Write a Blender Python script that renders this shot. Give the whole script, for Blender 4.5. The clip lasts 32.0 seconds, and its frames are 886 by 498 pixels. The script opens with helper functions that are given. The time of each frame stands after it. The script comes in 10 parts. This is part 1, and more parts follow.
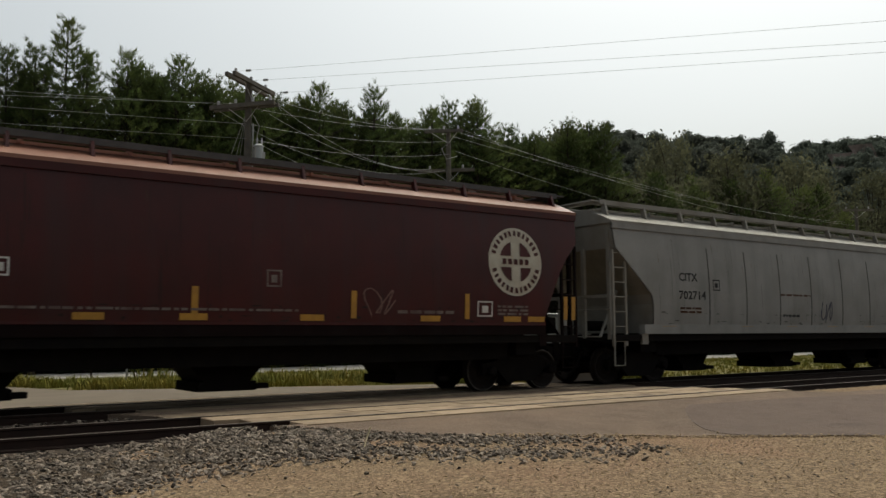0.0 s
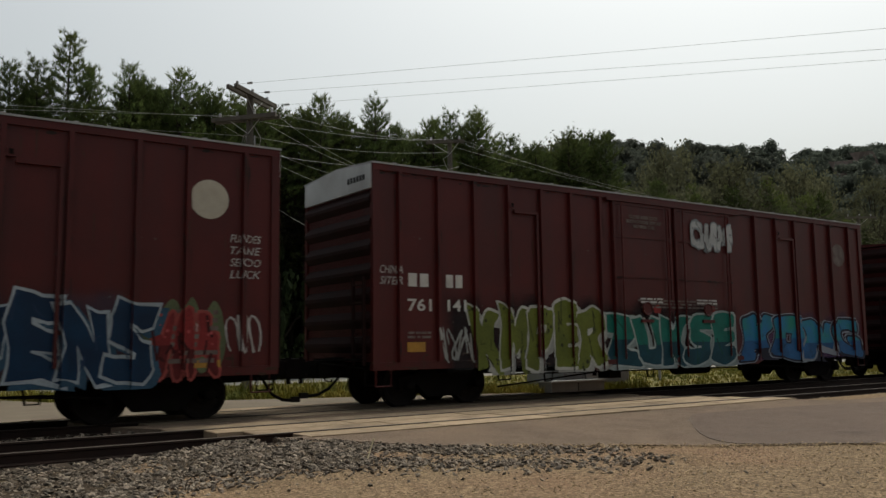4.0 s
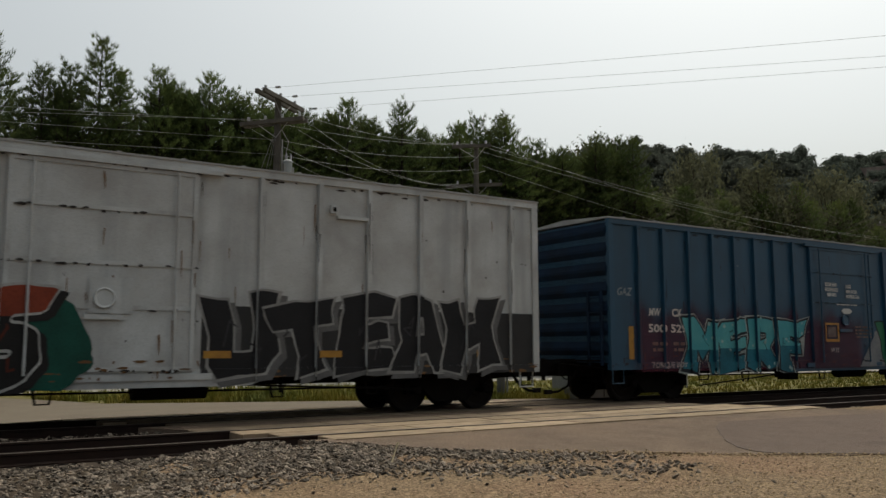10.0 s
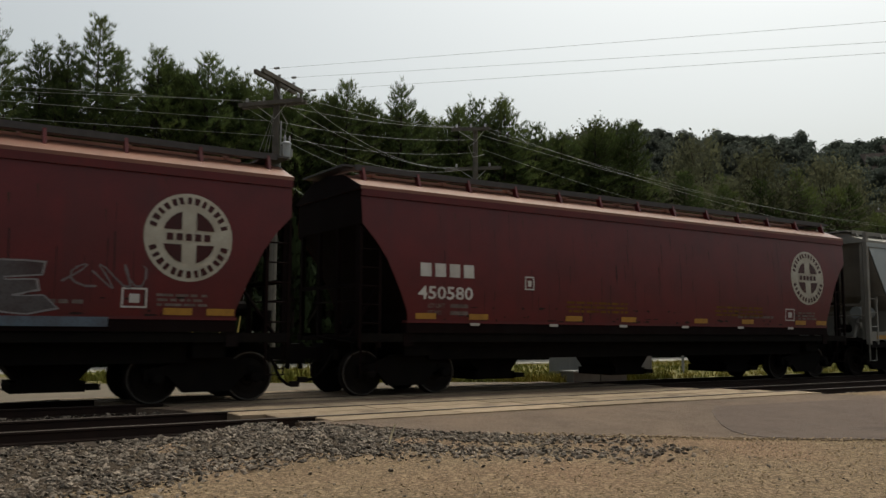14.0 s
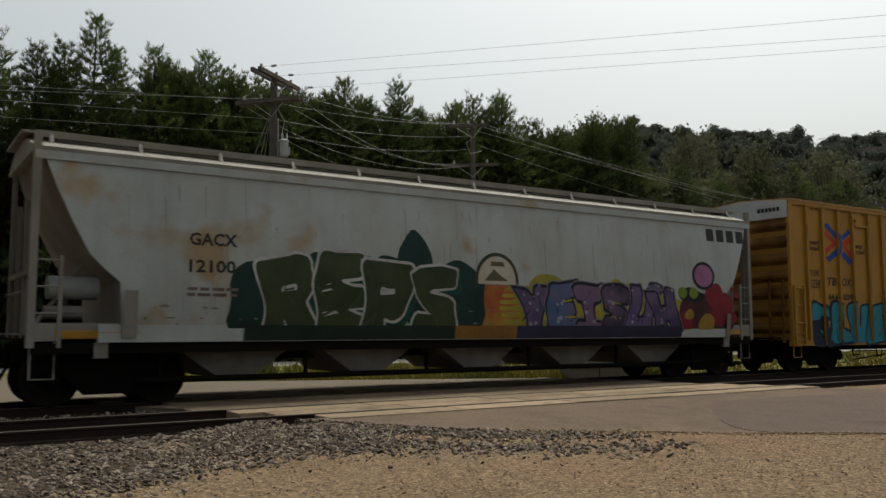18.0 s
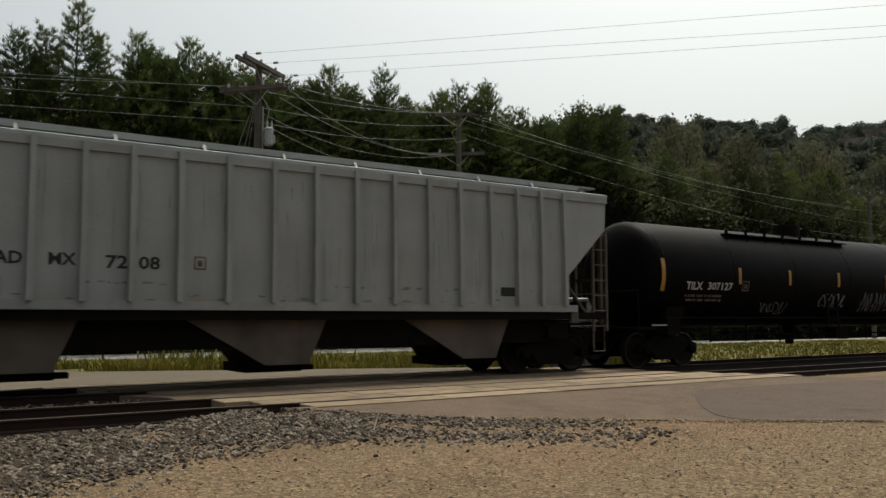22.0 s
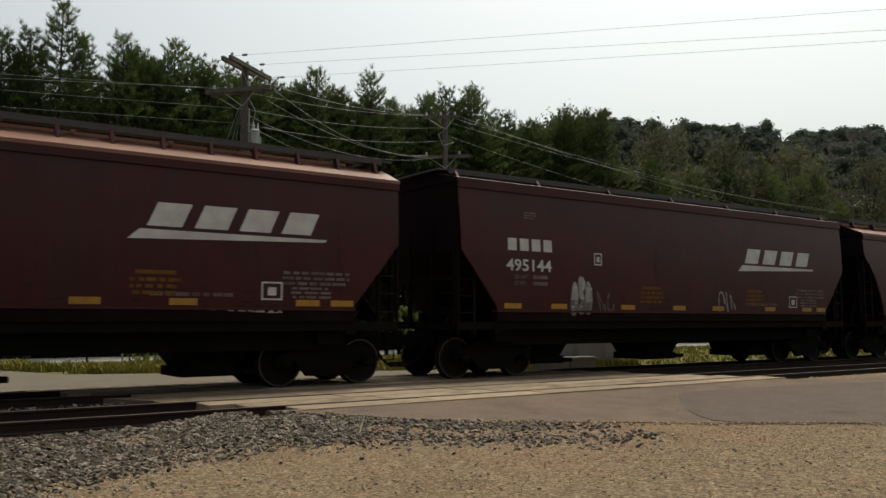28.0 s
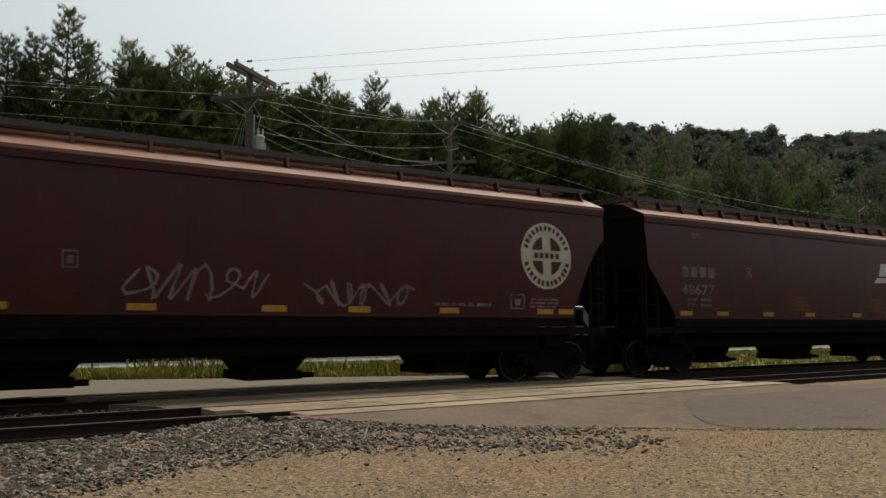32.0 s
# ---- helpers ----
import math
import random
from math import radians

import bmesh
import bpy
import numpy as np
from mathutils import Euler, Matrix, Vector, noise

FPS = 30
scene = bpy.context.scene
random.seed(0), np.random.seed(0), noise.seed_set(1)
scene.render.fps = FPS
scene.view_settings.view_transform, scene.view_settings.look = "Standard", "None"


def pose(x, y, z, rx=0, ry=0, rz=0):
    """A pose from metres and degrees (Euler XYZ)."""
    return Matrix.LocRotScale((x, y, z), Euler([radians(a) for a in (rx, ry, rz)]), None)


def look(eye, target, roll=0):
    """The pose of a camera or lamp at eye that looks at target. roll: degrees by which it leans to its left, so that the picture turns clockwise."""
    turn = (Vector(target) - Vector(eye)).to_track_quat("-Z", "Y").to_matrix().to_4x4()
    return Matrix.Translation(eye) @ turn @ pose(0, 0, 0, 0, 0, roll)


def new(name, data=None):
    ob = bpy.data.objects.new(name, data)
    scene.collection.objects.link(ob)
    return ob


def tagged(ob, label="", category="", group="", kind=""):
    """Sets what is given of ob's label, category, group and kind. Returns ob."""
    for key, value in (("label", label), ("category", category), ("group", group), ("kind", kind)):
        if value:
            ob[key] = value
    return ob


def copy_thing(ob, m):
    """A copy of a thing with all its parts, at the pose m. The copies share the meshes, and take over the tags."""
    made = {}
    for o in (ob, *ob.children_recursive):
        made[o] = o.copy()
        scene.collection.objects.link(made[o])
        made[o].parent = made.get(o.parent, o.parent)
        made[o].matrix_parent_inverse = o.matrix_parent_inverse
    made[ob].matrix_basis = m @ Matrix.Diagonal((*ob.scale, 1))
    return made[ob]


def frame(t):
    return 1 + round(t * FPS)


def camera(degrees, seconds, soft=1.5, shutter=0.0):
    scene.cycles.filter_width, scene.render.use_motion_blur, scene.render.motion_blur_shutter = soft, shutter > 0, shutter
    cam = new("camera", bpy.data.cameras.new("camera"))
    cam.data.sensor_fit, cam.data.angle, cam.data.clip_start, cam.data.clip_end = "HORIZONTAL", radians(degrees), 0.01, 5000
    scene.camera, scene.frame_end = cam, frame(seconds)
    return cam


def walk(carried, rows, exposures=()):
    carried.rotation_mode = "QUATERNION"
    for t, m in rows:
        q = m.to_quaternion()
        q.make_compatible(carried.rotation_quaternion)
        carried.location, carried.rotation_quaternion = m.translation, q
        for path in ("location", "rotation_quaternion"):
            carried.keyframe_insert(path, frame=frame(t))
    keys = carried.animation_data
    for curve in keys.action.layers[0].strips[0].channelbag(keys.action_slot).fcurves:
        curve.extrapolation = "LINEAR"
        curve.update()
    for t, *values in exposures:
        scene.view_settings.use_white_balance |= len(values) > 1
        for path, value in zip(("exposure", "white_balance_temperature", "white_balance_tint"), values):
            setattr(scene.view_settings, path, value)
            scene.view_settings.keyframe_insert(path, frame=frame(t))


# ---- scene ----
# the camera stands beside the crossing, held by hand: it only turns a little
EYE = (0.0, -16.44, 1.29)
TURNS = [
    (0, 95.76, 0.32, -35.02), (0.5, 95.68, 0.51, -35.03), (1, 95.45, 0.63, -35.55), (1.5, 95.76, 0.86, -35.46),
    (2, 96.16, 0.86, -35.44), (2.5, 96.02, 0.81, -34.92), (3, 96.10, 0.88, -34.30), (3.5, 95.79, 0.76, -34.81),
    (4, 96.47, 0.74, -34.83), (4.5, 96.43, 0.64, -34.93), (6.5, 96.90, 1.09, -33.52), (7, 96.57, 1.25, -33.37),
    (7.5, 96.22, 0.71, -33.65), (8, 96.24, 0.12, -33.63), (8.5, 95.87, -0.19, -33.70), (9, 96.13, -0.31, -32.88),
    (9.5, 96.62, 0.06, -33.13), (10, 96.77, 0.12, -33.16), (10.5, 96.37, 0.31, -32.69), (11, 96.15, 0.36, -33.48),
    (11.5, 95.98, -0.17, -33.67), (12, 95.70, -0.22, -33.57), (12.5, 96.03, -0.33, -33.57), (13, 96.29, 0.25, -33.84),
    (13.5, 96.12, 0.14, -33.64), (14, 95.63, -0.31, -33.32), (14.5, 95.36, 0.01, -33.34), (15, 95.32, 0.03, -33.66),
    (15.5, 95.03, 0.22, -33.63), (17.5, 95.05, -0.11, -34.02), (18, 95.41, 0.06, -33.41), (18.5, 95.56, -0.03, -33.28),
    (19, 95.59, -0.26, -32.78), (19.5, 95.63, 0.20, -32.95), (20, 95.31, -0.77, -33.25), (20.5, 94.65, -0.27, -33.12),
    (21, 94.67, -0.45, -34.56), (21.5, 94.49, -0.48, -34.84), (22, 94.67, 0.05, -34.39), (22.5, 94.49, -0.63, -34.55),
    (23, 94.68, -0.06, -35.02), (23.5, 94.22, -0.12, -35.87), (24, 94.61, 0.03, -36.01), (24.5, 94.88, -0.33, -35.52),
    (25, 94.89, -0.47, -36.31), (25.5, 94.95, -0.67, -36.12), (27.5, 95.62, -0.57, -35.18), (28, 94.84, 0.02, -35.31),
    (28.5, 95.42, -0.24, -35.32), (29, 95.20, -0.26, -34.72), (29.5, 95.41, -0.29, -34.55), (30, 95.41, -0.34, -34.50),
    (30.5, 95.53, -0.24, -34.83), (31, 95.60, -0.31, -34.57), (31.5, 95.66, 0.08, -35.06), (32, 95.21, 0.07, -34.99),
]
cam = camera(55.1, 32.0, soft=1.45, shutter=0.08)
walk(cam, [(t, pose(*EYE, a, b, c)) for t, a, b, c in TURNS], ((0, 0.1, 6650, 3), (1.5, 0.04, 6650, 3), (7, 0.0, 6650, 3), (20.5, 0.02, 6650, 3), (23, 0.15, 6780, 2), (25.5, 0.155, 6740, 2), (32, 0.14, 6640, 2)))

# ---- light: hazy summer noon, the sun high behind the train and to its rear ----
SUN_EL, SUN_AZ = 64.0, 62.0   # azimuth from the far side (+y) towards the train's rear (+x)
world = bpy.data.worlds.new("hazy_sky")
scene.world = world
world.use_nodes = True
wt = world.node_tree
wt.nodes.clear()
sky = wt.nodes.new("ShaderNodeTexSky")
sky.sky_type = "NISHITA"
sky.sun_disc = False
sky.sun_elevation = radians(SUN_EL)
sky.sun_rotation = radians(SUN_AZ)
sky.air_density, sky.dust_density, sky.ozone_density = 1.0, 7.0, 1.0
bg = wt.nodes.new("ShaderNodeBackground")
bg.inputs["Strength"].default_value = 0.15
wout = wt.nodes.new("ShaderNodeOutputWorld")
haze = wt.nodes.new("ShaderNodeHueSaturation")   # the haze takes most of the blue out of the sky
haze.inputs["Saturation"].default_value = 0.4
wt.links.new(sky.outputs["Color"], haze.inputs["Color"])
wt.links.new(haze.outputs["Color"], bg.inputs["Color"])
wt.links.new(bg.outputs["Background"], wout.inputs["Surface"])
sun_data = bpy.data.lights.new("sun", "SUN")
sun_data.energy, sun_data.angle, sun_data.color = 1.8, radians(1.2), (1.0, 0.93, 0.82)
sun = new("sun", sun_data)
el, az = radians(SUN_EL), radians(SUN_AZ)
sun.matrix_world = look((math.sin(az) * math.cos(el) * 60, math.cos(az) * math.cos(el) * 60, math.sin(el) * 60), (0, 0, 0))

# ---- building tools ----
class Shape:
    """Collects faces of one mesh."""

    def __init__(self):
        self.v, self.f = [], []

    def add(self, verts, faces):
        n = len(self.v)
        self.v += [tuple(p) for p in verts]
        self.f += [tuple(n + i for i in f) for f in faces]
        return self

    def box(self, x0, x1, y0, y1, z0, z1):
        return self.add([(x, y, z) for x in (x0, x1) for y in (y0, y1) for z in (z0, z1)],
                        [(0, 1, 3, 2), (4, 6, 7, 5), (0, 4, 5, 1), (2, 3, 7, 6), (0, 2, 6, 4), (1, 5, 7, 3)])

    def prism(self, outline, axis, a, b):
        """An outline drawn across an axis, pushed along it from a to b."""
        put = {"x": lambda p, q, c: (c, p, q), "y": lambda p, q, c: (p, c, q), "z": lambda p, q, c: (p, q, c)}[axis]
        n = len(outline)
        v = [put(p, q, a) for p, q in outline] + [put(p, q, b) for p, q in outline]
        f = [tuple(range(n - 1, -1, -1)), tuple(range(n, 2 * n))]
        f += [(i, (i + 1) % n, n + (i + 1) % n, n + i) for i in range(n)]
        return self.add(v, f)

    def tube(self, pts, r, n=6, taper=None):
        pts = [Vector(p) for p in pts]
        rings = []
        for i, p in enumerate(pts):
            d = (pts[min(i + 1, len(pts) - 1)] - pts[max(i - 1, 0)]).normalized()
            s = d.cross(Vector((0, 0, 1)) if abs(d.z) < 0.9 else Vector((1, 0, 0))).normalized()
            u = d.cross(s)
            rr = r if taper is None else r + (taper - r) * i / (len(pts) - 1)
            rings.append([p + rr * (math.cos(2 * math.pi * k / n) * s + math.sin(2 * math.pi * k / n) * u) for k in range(n)])
        v = [q for ring in rings for q in ring]
        f = [(i * n + k, i * n + (k + 1) % n, (i + 1) * n + (k + 1) % n, (i + 1) * n + k) for i in range(len(pts) - 1) for k in range(n)]
        f += [tuple(range(n - 1, -1, -1)), tuple(range(len(v) - n, len(v)))]
        return self.add(v, f)

    def lathe(self, profile, centre, axis="y", n=24):
        """A profile of (radius, way along the axis) turned about an axis."""
        cx, cy, cz = centre
        v, m = [], len(profile)
        for k in range(n):
            a = 2 * math.pi * k / n
            c, s = math.cos(a), math.sin(a)
            for r, h in profile:
                v.append((cx + r * c, cy + h, cz + r * s) if axis == "y" else (cx + h, cy + r * c, cz + r * s) if axis == "x" else (cx + r * c, cy + r * s, cz + h))
        f = [(k * m + i, k * m + i + 1, (k + 1) % n * m + i + 1, (k + 1) % n * m + i) for k in range(n) for i in range(m - 1)]
        return self.add(v, f)

    def sheet(self, rows):
        """A skin through rows of points of equal number."""
        m = len(rows[0])
        return self.add([p for row in rows for p in row],
                        [(i * m + j, i * m + j + 1, (i + 1) * m + j + 1, (i + 1) * m + j) for i in range(len(rows) - 1) for j in range(m - 1)])

    def done(self, name, material, parent=None, label="", smooth=False):
        me = bpy.data.meshes.new(name)
        me.from_pydata(self.v, [], self.f)
        bm = bmesh.new()
        bm.from_mesh(me)
        if len(self.f) < 20000:
            bmesh.ops.recalc_face_normals(bm, faces=bm.faces)
        bm.to_mesh(me)
        bm.free()
        me.materials.append(material)
        if smooth:
            me.polygons.foreach_set("use_smooth", [True] * len(me.polygons))
            me.set_sharp_from_angle(angle=radians(35))
        ob = new(name, me)
        if parent:
            ob.parent = parent
        return tagged(ob, label) if label else ob


def again(ob, m, parent):
    """The same mesh once more, as an object of its own."""
    twin = ob.copy()
    scene.collection.objects.link(twin)
    twin.parent = parent
    twin.matrix_basis = m
    return twin


def empty(name, label, category, group=""):
    ob = new(name)
    ob.empty_display_size = 0.3
    return tagged(ob, label, category, group)


# ---- materials ----
def surface(name, col, col2=None, scale=3.0, amount=0.5, rough=0.6, metal=0.0, bump=0.05, fine=60.0, streak=0.0, third=None, third_scale=0.6, rand=0.0, spec=0.5, island=0.0, grit=0.0, blotch=None, sharp=1.0):
    """A procedural surface: a colour that wanders into a second at two scales, with vertical runs of dirt where asked."""
    m = bpy.data.materials.new(name)
    m.use_nodes = True
    t = m.node_tree
    b = t.nodes["Principled BSDF"]
    b.inputs["Roughness"].default_value, b.inputs["Metallic"].default_value = rough, metal
    b.inputs["Specular IOR Level"].default_value = spec
    co = t.nodes.new("ShaderNodeTexCoord")

    if streak:
        # each thing gets its own stretch of the pattern
        info, far, place = t.nodes.new("ShaderNodeObjectInfo"), t.nodes.new("ShaderNodeMath"), t.nodes.new("ShaderNodeVectorMath")
        far.operation, far.inputs[1].default_value = "MULTIPLY", 90.0
        t.links.new(info.outputs["Random"], far.inputs[0])
        t.links.new(co.outputs["Object"], place.inputs[0])
        t.links.new(far.outputs[0], place.inputs[1])
        spot = place.outputs[0]
    else:
        spot = co.outputs["Object"]

    def noise_at(s, detail, stretch=None):
        n = t.nodes.new("ShaderNodeTexNoise")
        n.inputs["Scale"].default_value, n.inputs["Detail"].default_value = s, detail
        if stretch:
            mp = t.nodes.new("ShaderNodeMapping")
            mp.inputs["Scale"].default_value = stretch
            t.links.new(spot, mp.inputs["Vector"])
            t.links.new(mp.outputs["Vector"], n.inputs["Vector"])
        else:
            t.links.new(spot, n.inputs["Vector"])
        return n

    def ramp(src, lo, hi, out):
        r = t.nodes.new("ShaderNodeMapRange")
        r.inputs["From Min"].default_value, r.inputs["From Max"].default_value = lo, hi
        r.inputs["To Min"].default_value, r.inputs["To Max"].default_value = 0.0, out
        t.links.new(src, r.inputs["Value"])
        return r.outputs["Result"]

    def mix(fac, a, bb):
        x = t.nodes.new("ShaderNodeMix")
        x.data_type = "RGBA"
        t.links.new(fac, x.inputs["Factor"])
        if isinstance(a, tuple):
            x.inputs["A"].default_value = (*a, 1)
        else:
            t.links.new(a, x.inputs["A"])
        x.inputs["B"].default_value = (*bb, 1)
        return x.outputs["Result"]

    col2 = col2 or tuple(c * 0.6 for c in col)
    n1 = noise_at(scale, 6)
    c = mix(ramp(n1.outputs["Fac"], 0.35, 0.7, amount), col, col2)
    if third:
        n3 = noise_at(third_scale, 4)
        c = mix(ramp(n3.outputs["Fac"], 0.45, 0.65, 0.8), c, third)
    if blotch:
        c = mix(ramp(noise_at(0.85, 5).outputs["Fac"], 0.6, 0.72, 0.85), c, blotch)
    n2 = noise_at(fine, 3)
    c = mix(ramp(n2.outputs["Fac"], 0.45, 0.75, amount * 0.5), c, tuple(k * 0.55 for k in col2))
    if streak:
        n4 = noise_at(2.2, 5, (1.0, 1.0, 0.07))
        c = mix(ramp(n4.outputs["Fac"], 0.5, 0.75, streak), c, tuple(k * 0.45 + 0.008 for k in col))
    if grit:
        c = mix(ramp(noise_at(grit, 2).outputs["Fac"], 0.5, 0.62, 0.75 * sharp), c, tuple(k * 0.42 for k in col2))
        c = mix(ramp(noise_at(grit * 0.73, 2).outputs["Fac"], 0.53, 0.66, 0.8 * sharp), c, tuple(min(0.8, k * 1.55) for k in col))
    if island:
        ge = t.nodes.new("ShaderNodeNewGeometry")
        hi = t.nodes.new("ShaderNodeHueSaturation")
        mi = t.nodes.new("ShaderNodeMapRange")
        mi.inputs["To Min"].default_value, mi.inputs["To Max"].default_value = 1 - island, 1 + island
        t.links.new(ge.outputs["Random Per Island"], mi.inputs["Value"])
        t.links.new(mi.outputs["Result"], hi.inputs["Value"])
        t.links.new(c, hi.inputs["Color"])
        c = hi.outputs["Color"]
    if rand:
        oi = t.nodes.new("ShaderNodeObjectInfo")
        hs = t.nodes.new("ShaderNodeHueSaturation")
        hs.inputs["Saturation"].default_value = 1.0
        mr = t.nodes.new("ShaderNodeMapRange")
        mr.inputs["To Min"].default_value, mr.inputs["To Max"].default_value = 1 - rand, 1 + rand
        t.links.new(oi.outputs["Random"], mr.inputs["Value"])
        t.links.new(mr.outputs["Result"], hs.inputs["Value"])
        t.links.new(c, hs.inputs["Color"])
        c = hs.outputs["Color"]
    t.links.new(c, b.inputs["Base Color"])
    if bump:
        bn = t.nodes.new("ShaderNodeBump")
        bn.inputs["Strength"].default_value, bn.inputs["Distance"].default_value = min(1.0, bump * 4), 0.02
        t.links.new(n2.outputs["Fac"], bn.inputs["Height"])
        t.links.new(bn.outputs["Normal"], b.inputs["Normal"])
    return m


BROWN = surface("brown_paint", (0.046, 0.0052, 0.0047), (0.029, 0.0044, 0.004), 1.3, 0.9, 0.4, bump=0.02, streak=0.75, spec=0.24)
BROWN_RED = surface("newer_brown_paint", (0.098, 0.0098, 0.0105), (0.066, 0.008, 0.0085), 1.3, 0.8, 0.38, bump=0.02, streak=0.6, spec=0.3)
BROWN_OLD = surface("faded_brown_paint", (0.104, 0.029, 0.019), (0.062, 0.02, 0.014), 1.6, 0.8, 0.6, bump=0.01, streak=0.7, spec=0.2)
# grime plus the car ends' shade, both put into the colour
END_RED = surface("shaded_grimy_red_paint", (0.0085, 0.0042, 0.0038), (0.006, 0.0035, 0.0032), 1.5, 0.8, 0.8, bump=0.01, streak=0.6, spec=0.05)
RED = surface("boxcar_red_paint", (0.07, 0.0078, 0.0068), (0.045, 0.006, 0.0054), 1.3, 0.7, 0.45, bump=0.01, streak=0.6, spec=0.25)
RED_DARK = surface("darkened_boxcar_red_paint", (0.049, 0.0056, 0.0056), (0.032, 0.0046, 0.0045), 1.3, 0.7, 0.42, bump=0.01, streak=0.6, spec=0.14)
# sunlight on the roof slope is put into this colour, far paler than BROWN
ROOF_BROWN = surface("sunlit_brown_roof", (0.2, 0.088, 0.054), (0.12, 0.046, 0.029), 1.2, 0.7, 0.4, bump=0.02, spec=0.4)
GREY = surface("pale_grey_paint", (0.32, 0.35, 0.345), (0.23, 0.245, 0.24), 0.9, 0.7, 0.45, bump=0.01, streak=0.45, spec=0.2)
GREY_RUST = surface("pale_grey_rust_flecked_paint", (0.33, 0.36, 0.35), (0.25, 0.25, 0.225), 1.1, 0.6, 0.45, bump=0.01, streak=0.35, spec=0.2, blotch=(0.26, 0.17, 0.07))
GREY_WARM = surface("warm_grey_paint", (0.215, 0.21, 0.195), (0.15, 0.145, 0.13), 1.1, 0.7, 0.5, bump=0.01, streak=0.45, spec=0.2)
BAY = surface("grimy_bay_steel", (0.15, 0.145, 0.13), (0.075, 0.07, 0.06), 1.4, 0.8, 0.8, bump=0.02, streak=0.5, spec=0.06)
GREY_DUST = surface("dusty_grey_paint", (0.22, 0.21, 0.185), (0.14, 0.125, 0.1), 1.2, 0.8, 0.6, bump=0.01, streak=0.5, spec=0.2)
GREY_MID = surface("mid_grey_paint", (0.27, 0.278, 0.272), (0.2, 0.204, 0.198), 0.9, 0.7, 0.5, bump=0.01, streak=0.4, spec=0.2)
WHITE_CAR = surface("dirty_white_paint", (0.47, 0.49, 0.49), (0.3, 0.295, 0.28), 1.2, 0.8, 0.5, bump=0.01, streak=0.6, spec=0.2)
BLUE = surface("dull_blue_paint", (0.013, 0.058, 0.106), (0.01, 0.037, 0.066), 1.2, 0.6, 0.42, bump=0.01, streak=0.5, spec=0.36)
YELLOW = surface("yellow_paint", (0.35, 0.185, 0.028), (0.24, 0.12, 0.02), 1.2, 0.6, 0.5, bump=0.01, streak=0.4, spec=0.2)
# end paints darkened for shade as well as grime
END_OLD = surface("shaded_grimy_faded_brown_paint", (0.032, 0.01, 0.008), (0.018, 0.007, 0.006), 1.5, 0.8, 0.8, bump=0.01, streak=0.6, spec=0.05)
END_BOX = surface("shaded_grimy_red_boxcar_paint", (0.02, 0.0068, 0.0062), (0.011, 0.0055, 0.005), 1.5, 0.8, 0.7, bump=0.01, streak=0.6, spec=0.1)
END_BLUE = surface("shaded_grimy_blue_paint", (0.011, 0.025, 0.05), (0.01, 0.012, 0.016), 1.5, 0.8, 0.8, bump=0.01, streak=0.6, spec=0.05)
END_YELLOW = surface("rusty_yellow_end_paint", (0.22, 0.11, 0.022), (0.05, 0.022, 0.01), 0.8, 0.9, 0.7, bump=0.01, streak=0.8, spec=0.06, blotch=(0.03, 0.013, 0.007))
END_ORANGE = surface("rusty_orange_end_paint", (0.25, 0.115, 0.034), (0.06, 0.025, 0.012), 0.8, 0.9, 0.7, bump=0.01, streak=0.8, spec=0.06, blotch=(0.035, 0.014, 0.008))
ORANGE = surface("faded_orange_paint", (0.37, 0.176, 0.055), (0.26, 0.12, 0.038), 1.2, 0.6, 0.55, bump=0.01, streak=0.4, spec=0.2)
BLACK_TANK = surface("black_tank_paint", (0.0022, 0.0022, 0.0027), (0.0055, 0.0045, 0.004), 1.4, 0.8, 0.5, bump=0.01, streak=0.0, spec=0.036)
SEAM = surface("seam_grime", (0.1, 0.095, 0.088), None, 2.0, 0.7, 0.8, bump=0, spec=0.05)
BAY_PALE = surface("dusty_bay_steel", (0.12, 0.102, 0.085), (0.06, 0.05, 0.042), 1.4, 0.8, 0.8, bump=0.02, streak=0.6, spec=0.06)
GREEN_TANK = surface("greenish_black_tank_paint", (0.008, 0.0115, 0.0135), (0.017, 0.0165, 0.0165), 1.4, 0.8, 0.48, bump=0.01, streak=0.0, spec=0.05)
BLACK_DOOR = surface("black_door_paint", (0.002, 0.0025, 0.004), (0.004, 0.0043, 0.0055), 2.0, 0.5, 0.6, bump=0.01, streak=0.4, spec=0.06)
# one near-black for underframes, bays, running gear and small fittings
UNDER = surface("underframe_black", (0.005, 0.0042, 0.004), (0.01, 0.008, 0.006), 3.0, 0.7, 0.85, bump=0.04, spec=0.06)
BEAM = surface("grimy_beam_paint", (0.052, 0.034, 0.03), (0.03, 0.02, 0.018), 1.6, 0.8, 0.7, bump=0.01, streak=0.7, spec=0.1)
WHEEL = surface("wheel_steel", (0.01, 0.008, 0.007), (0.018, 0.013, 0.01), 5.0, 0.7, 0.75, bump=0.03, spec=0.1)
RIM = surface("bright_wheel_rim", (0.09, 0.085, 0.08), None, 5.0, 0.4, 0.35, metal=0.9, bump=0.02)
GRATE = surface("walkway_steel", (0.055, 0.05, 0.048), None, 6.0, 0.6, 0.6, metal=0.4, bump=0.05)
GALV = surface("galvanised_steel", (0.3, 0.3, 0.29), (0.2, 0.19, 0.18), 2.0, 0.6, 0.5, metal=0.3, bump=0.02, streak=0.3)
DECAL_WHITE = surface("white_stencil", (0.5, 0.49, 0.46), (0.33, 0.3, 0.27), 3.0, 0.7, 0.6, bump=0, spec=0.2)
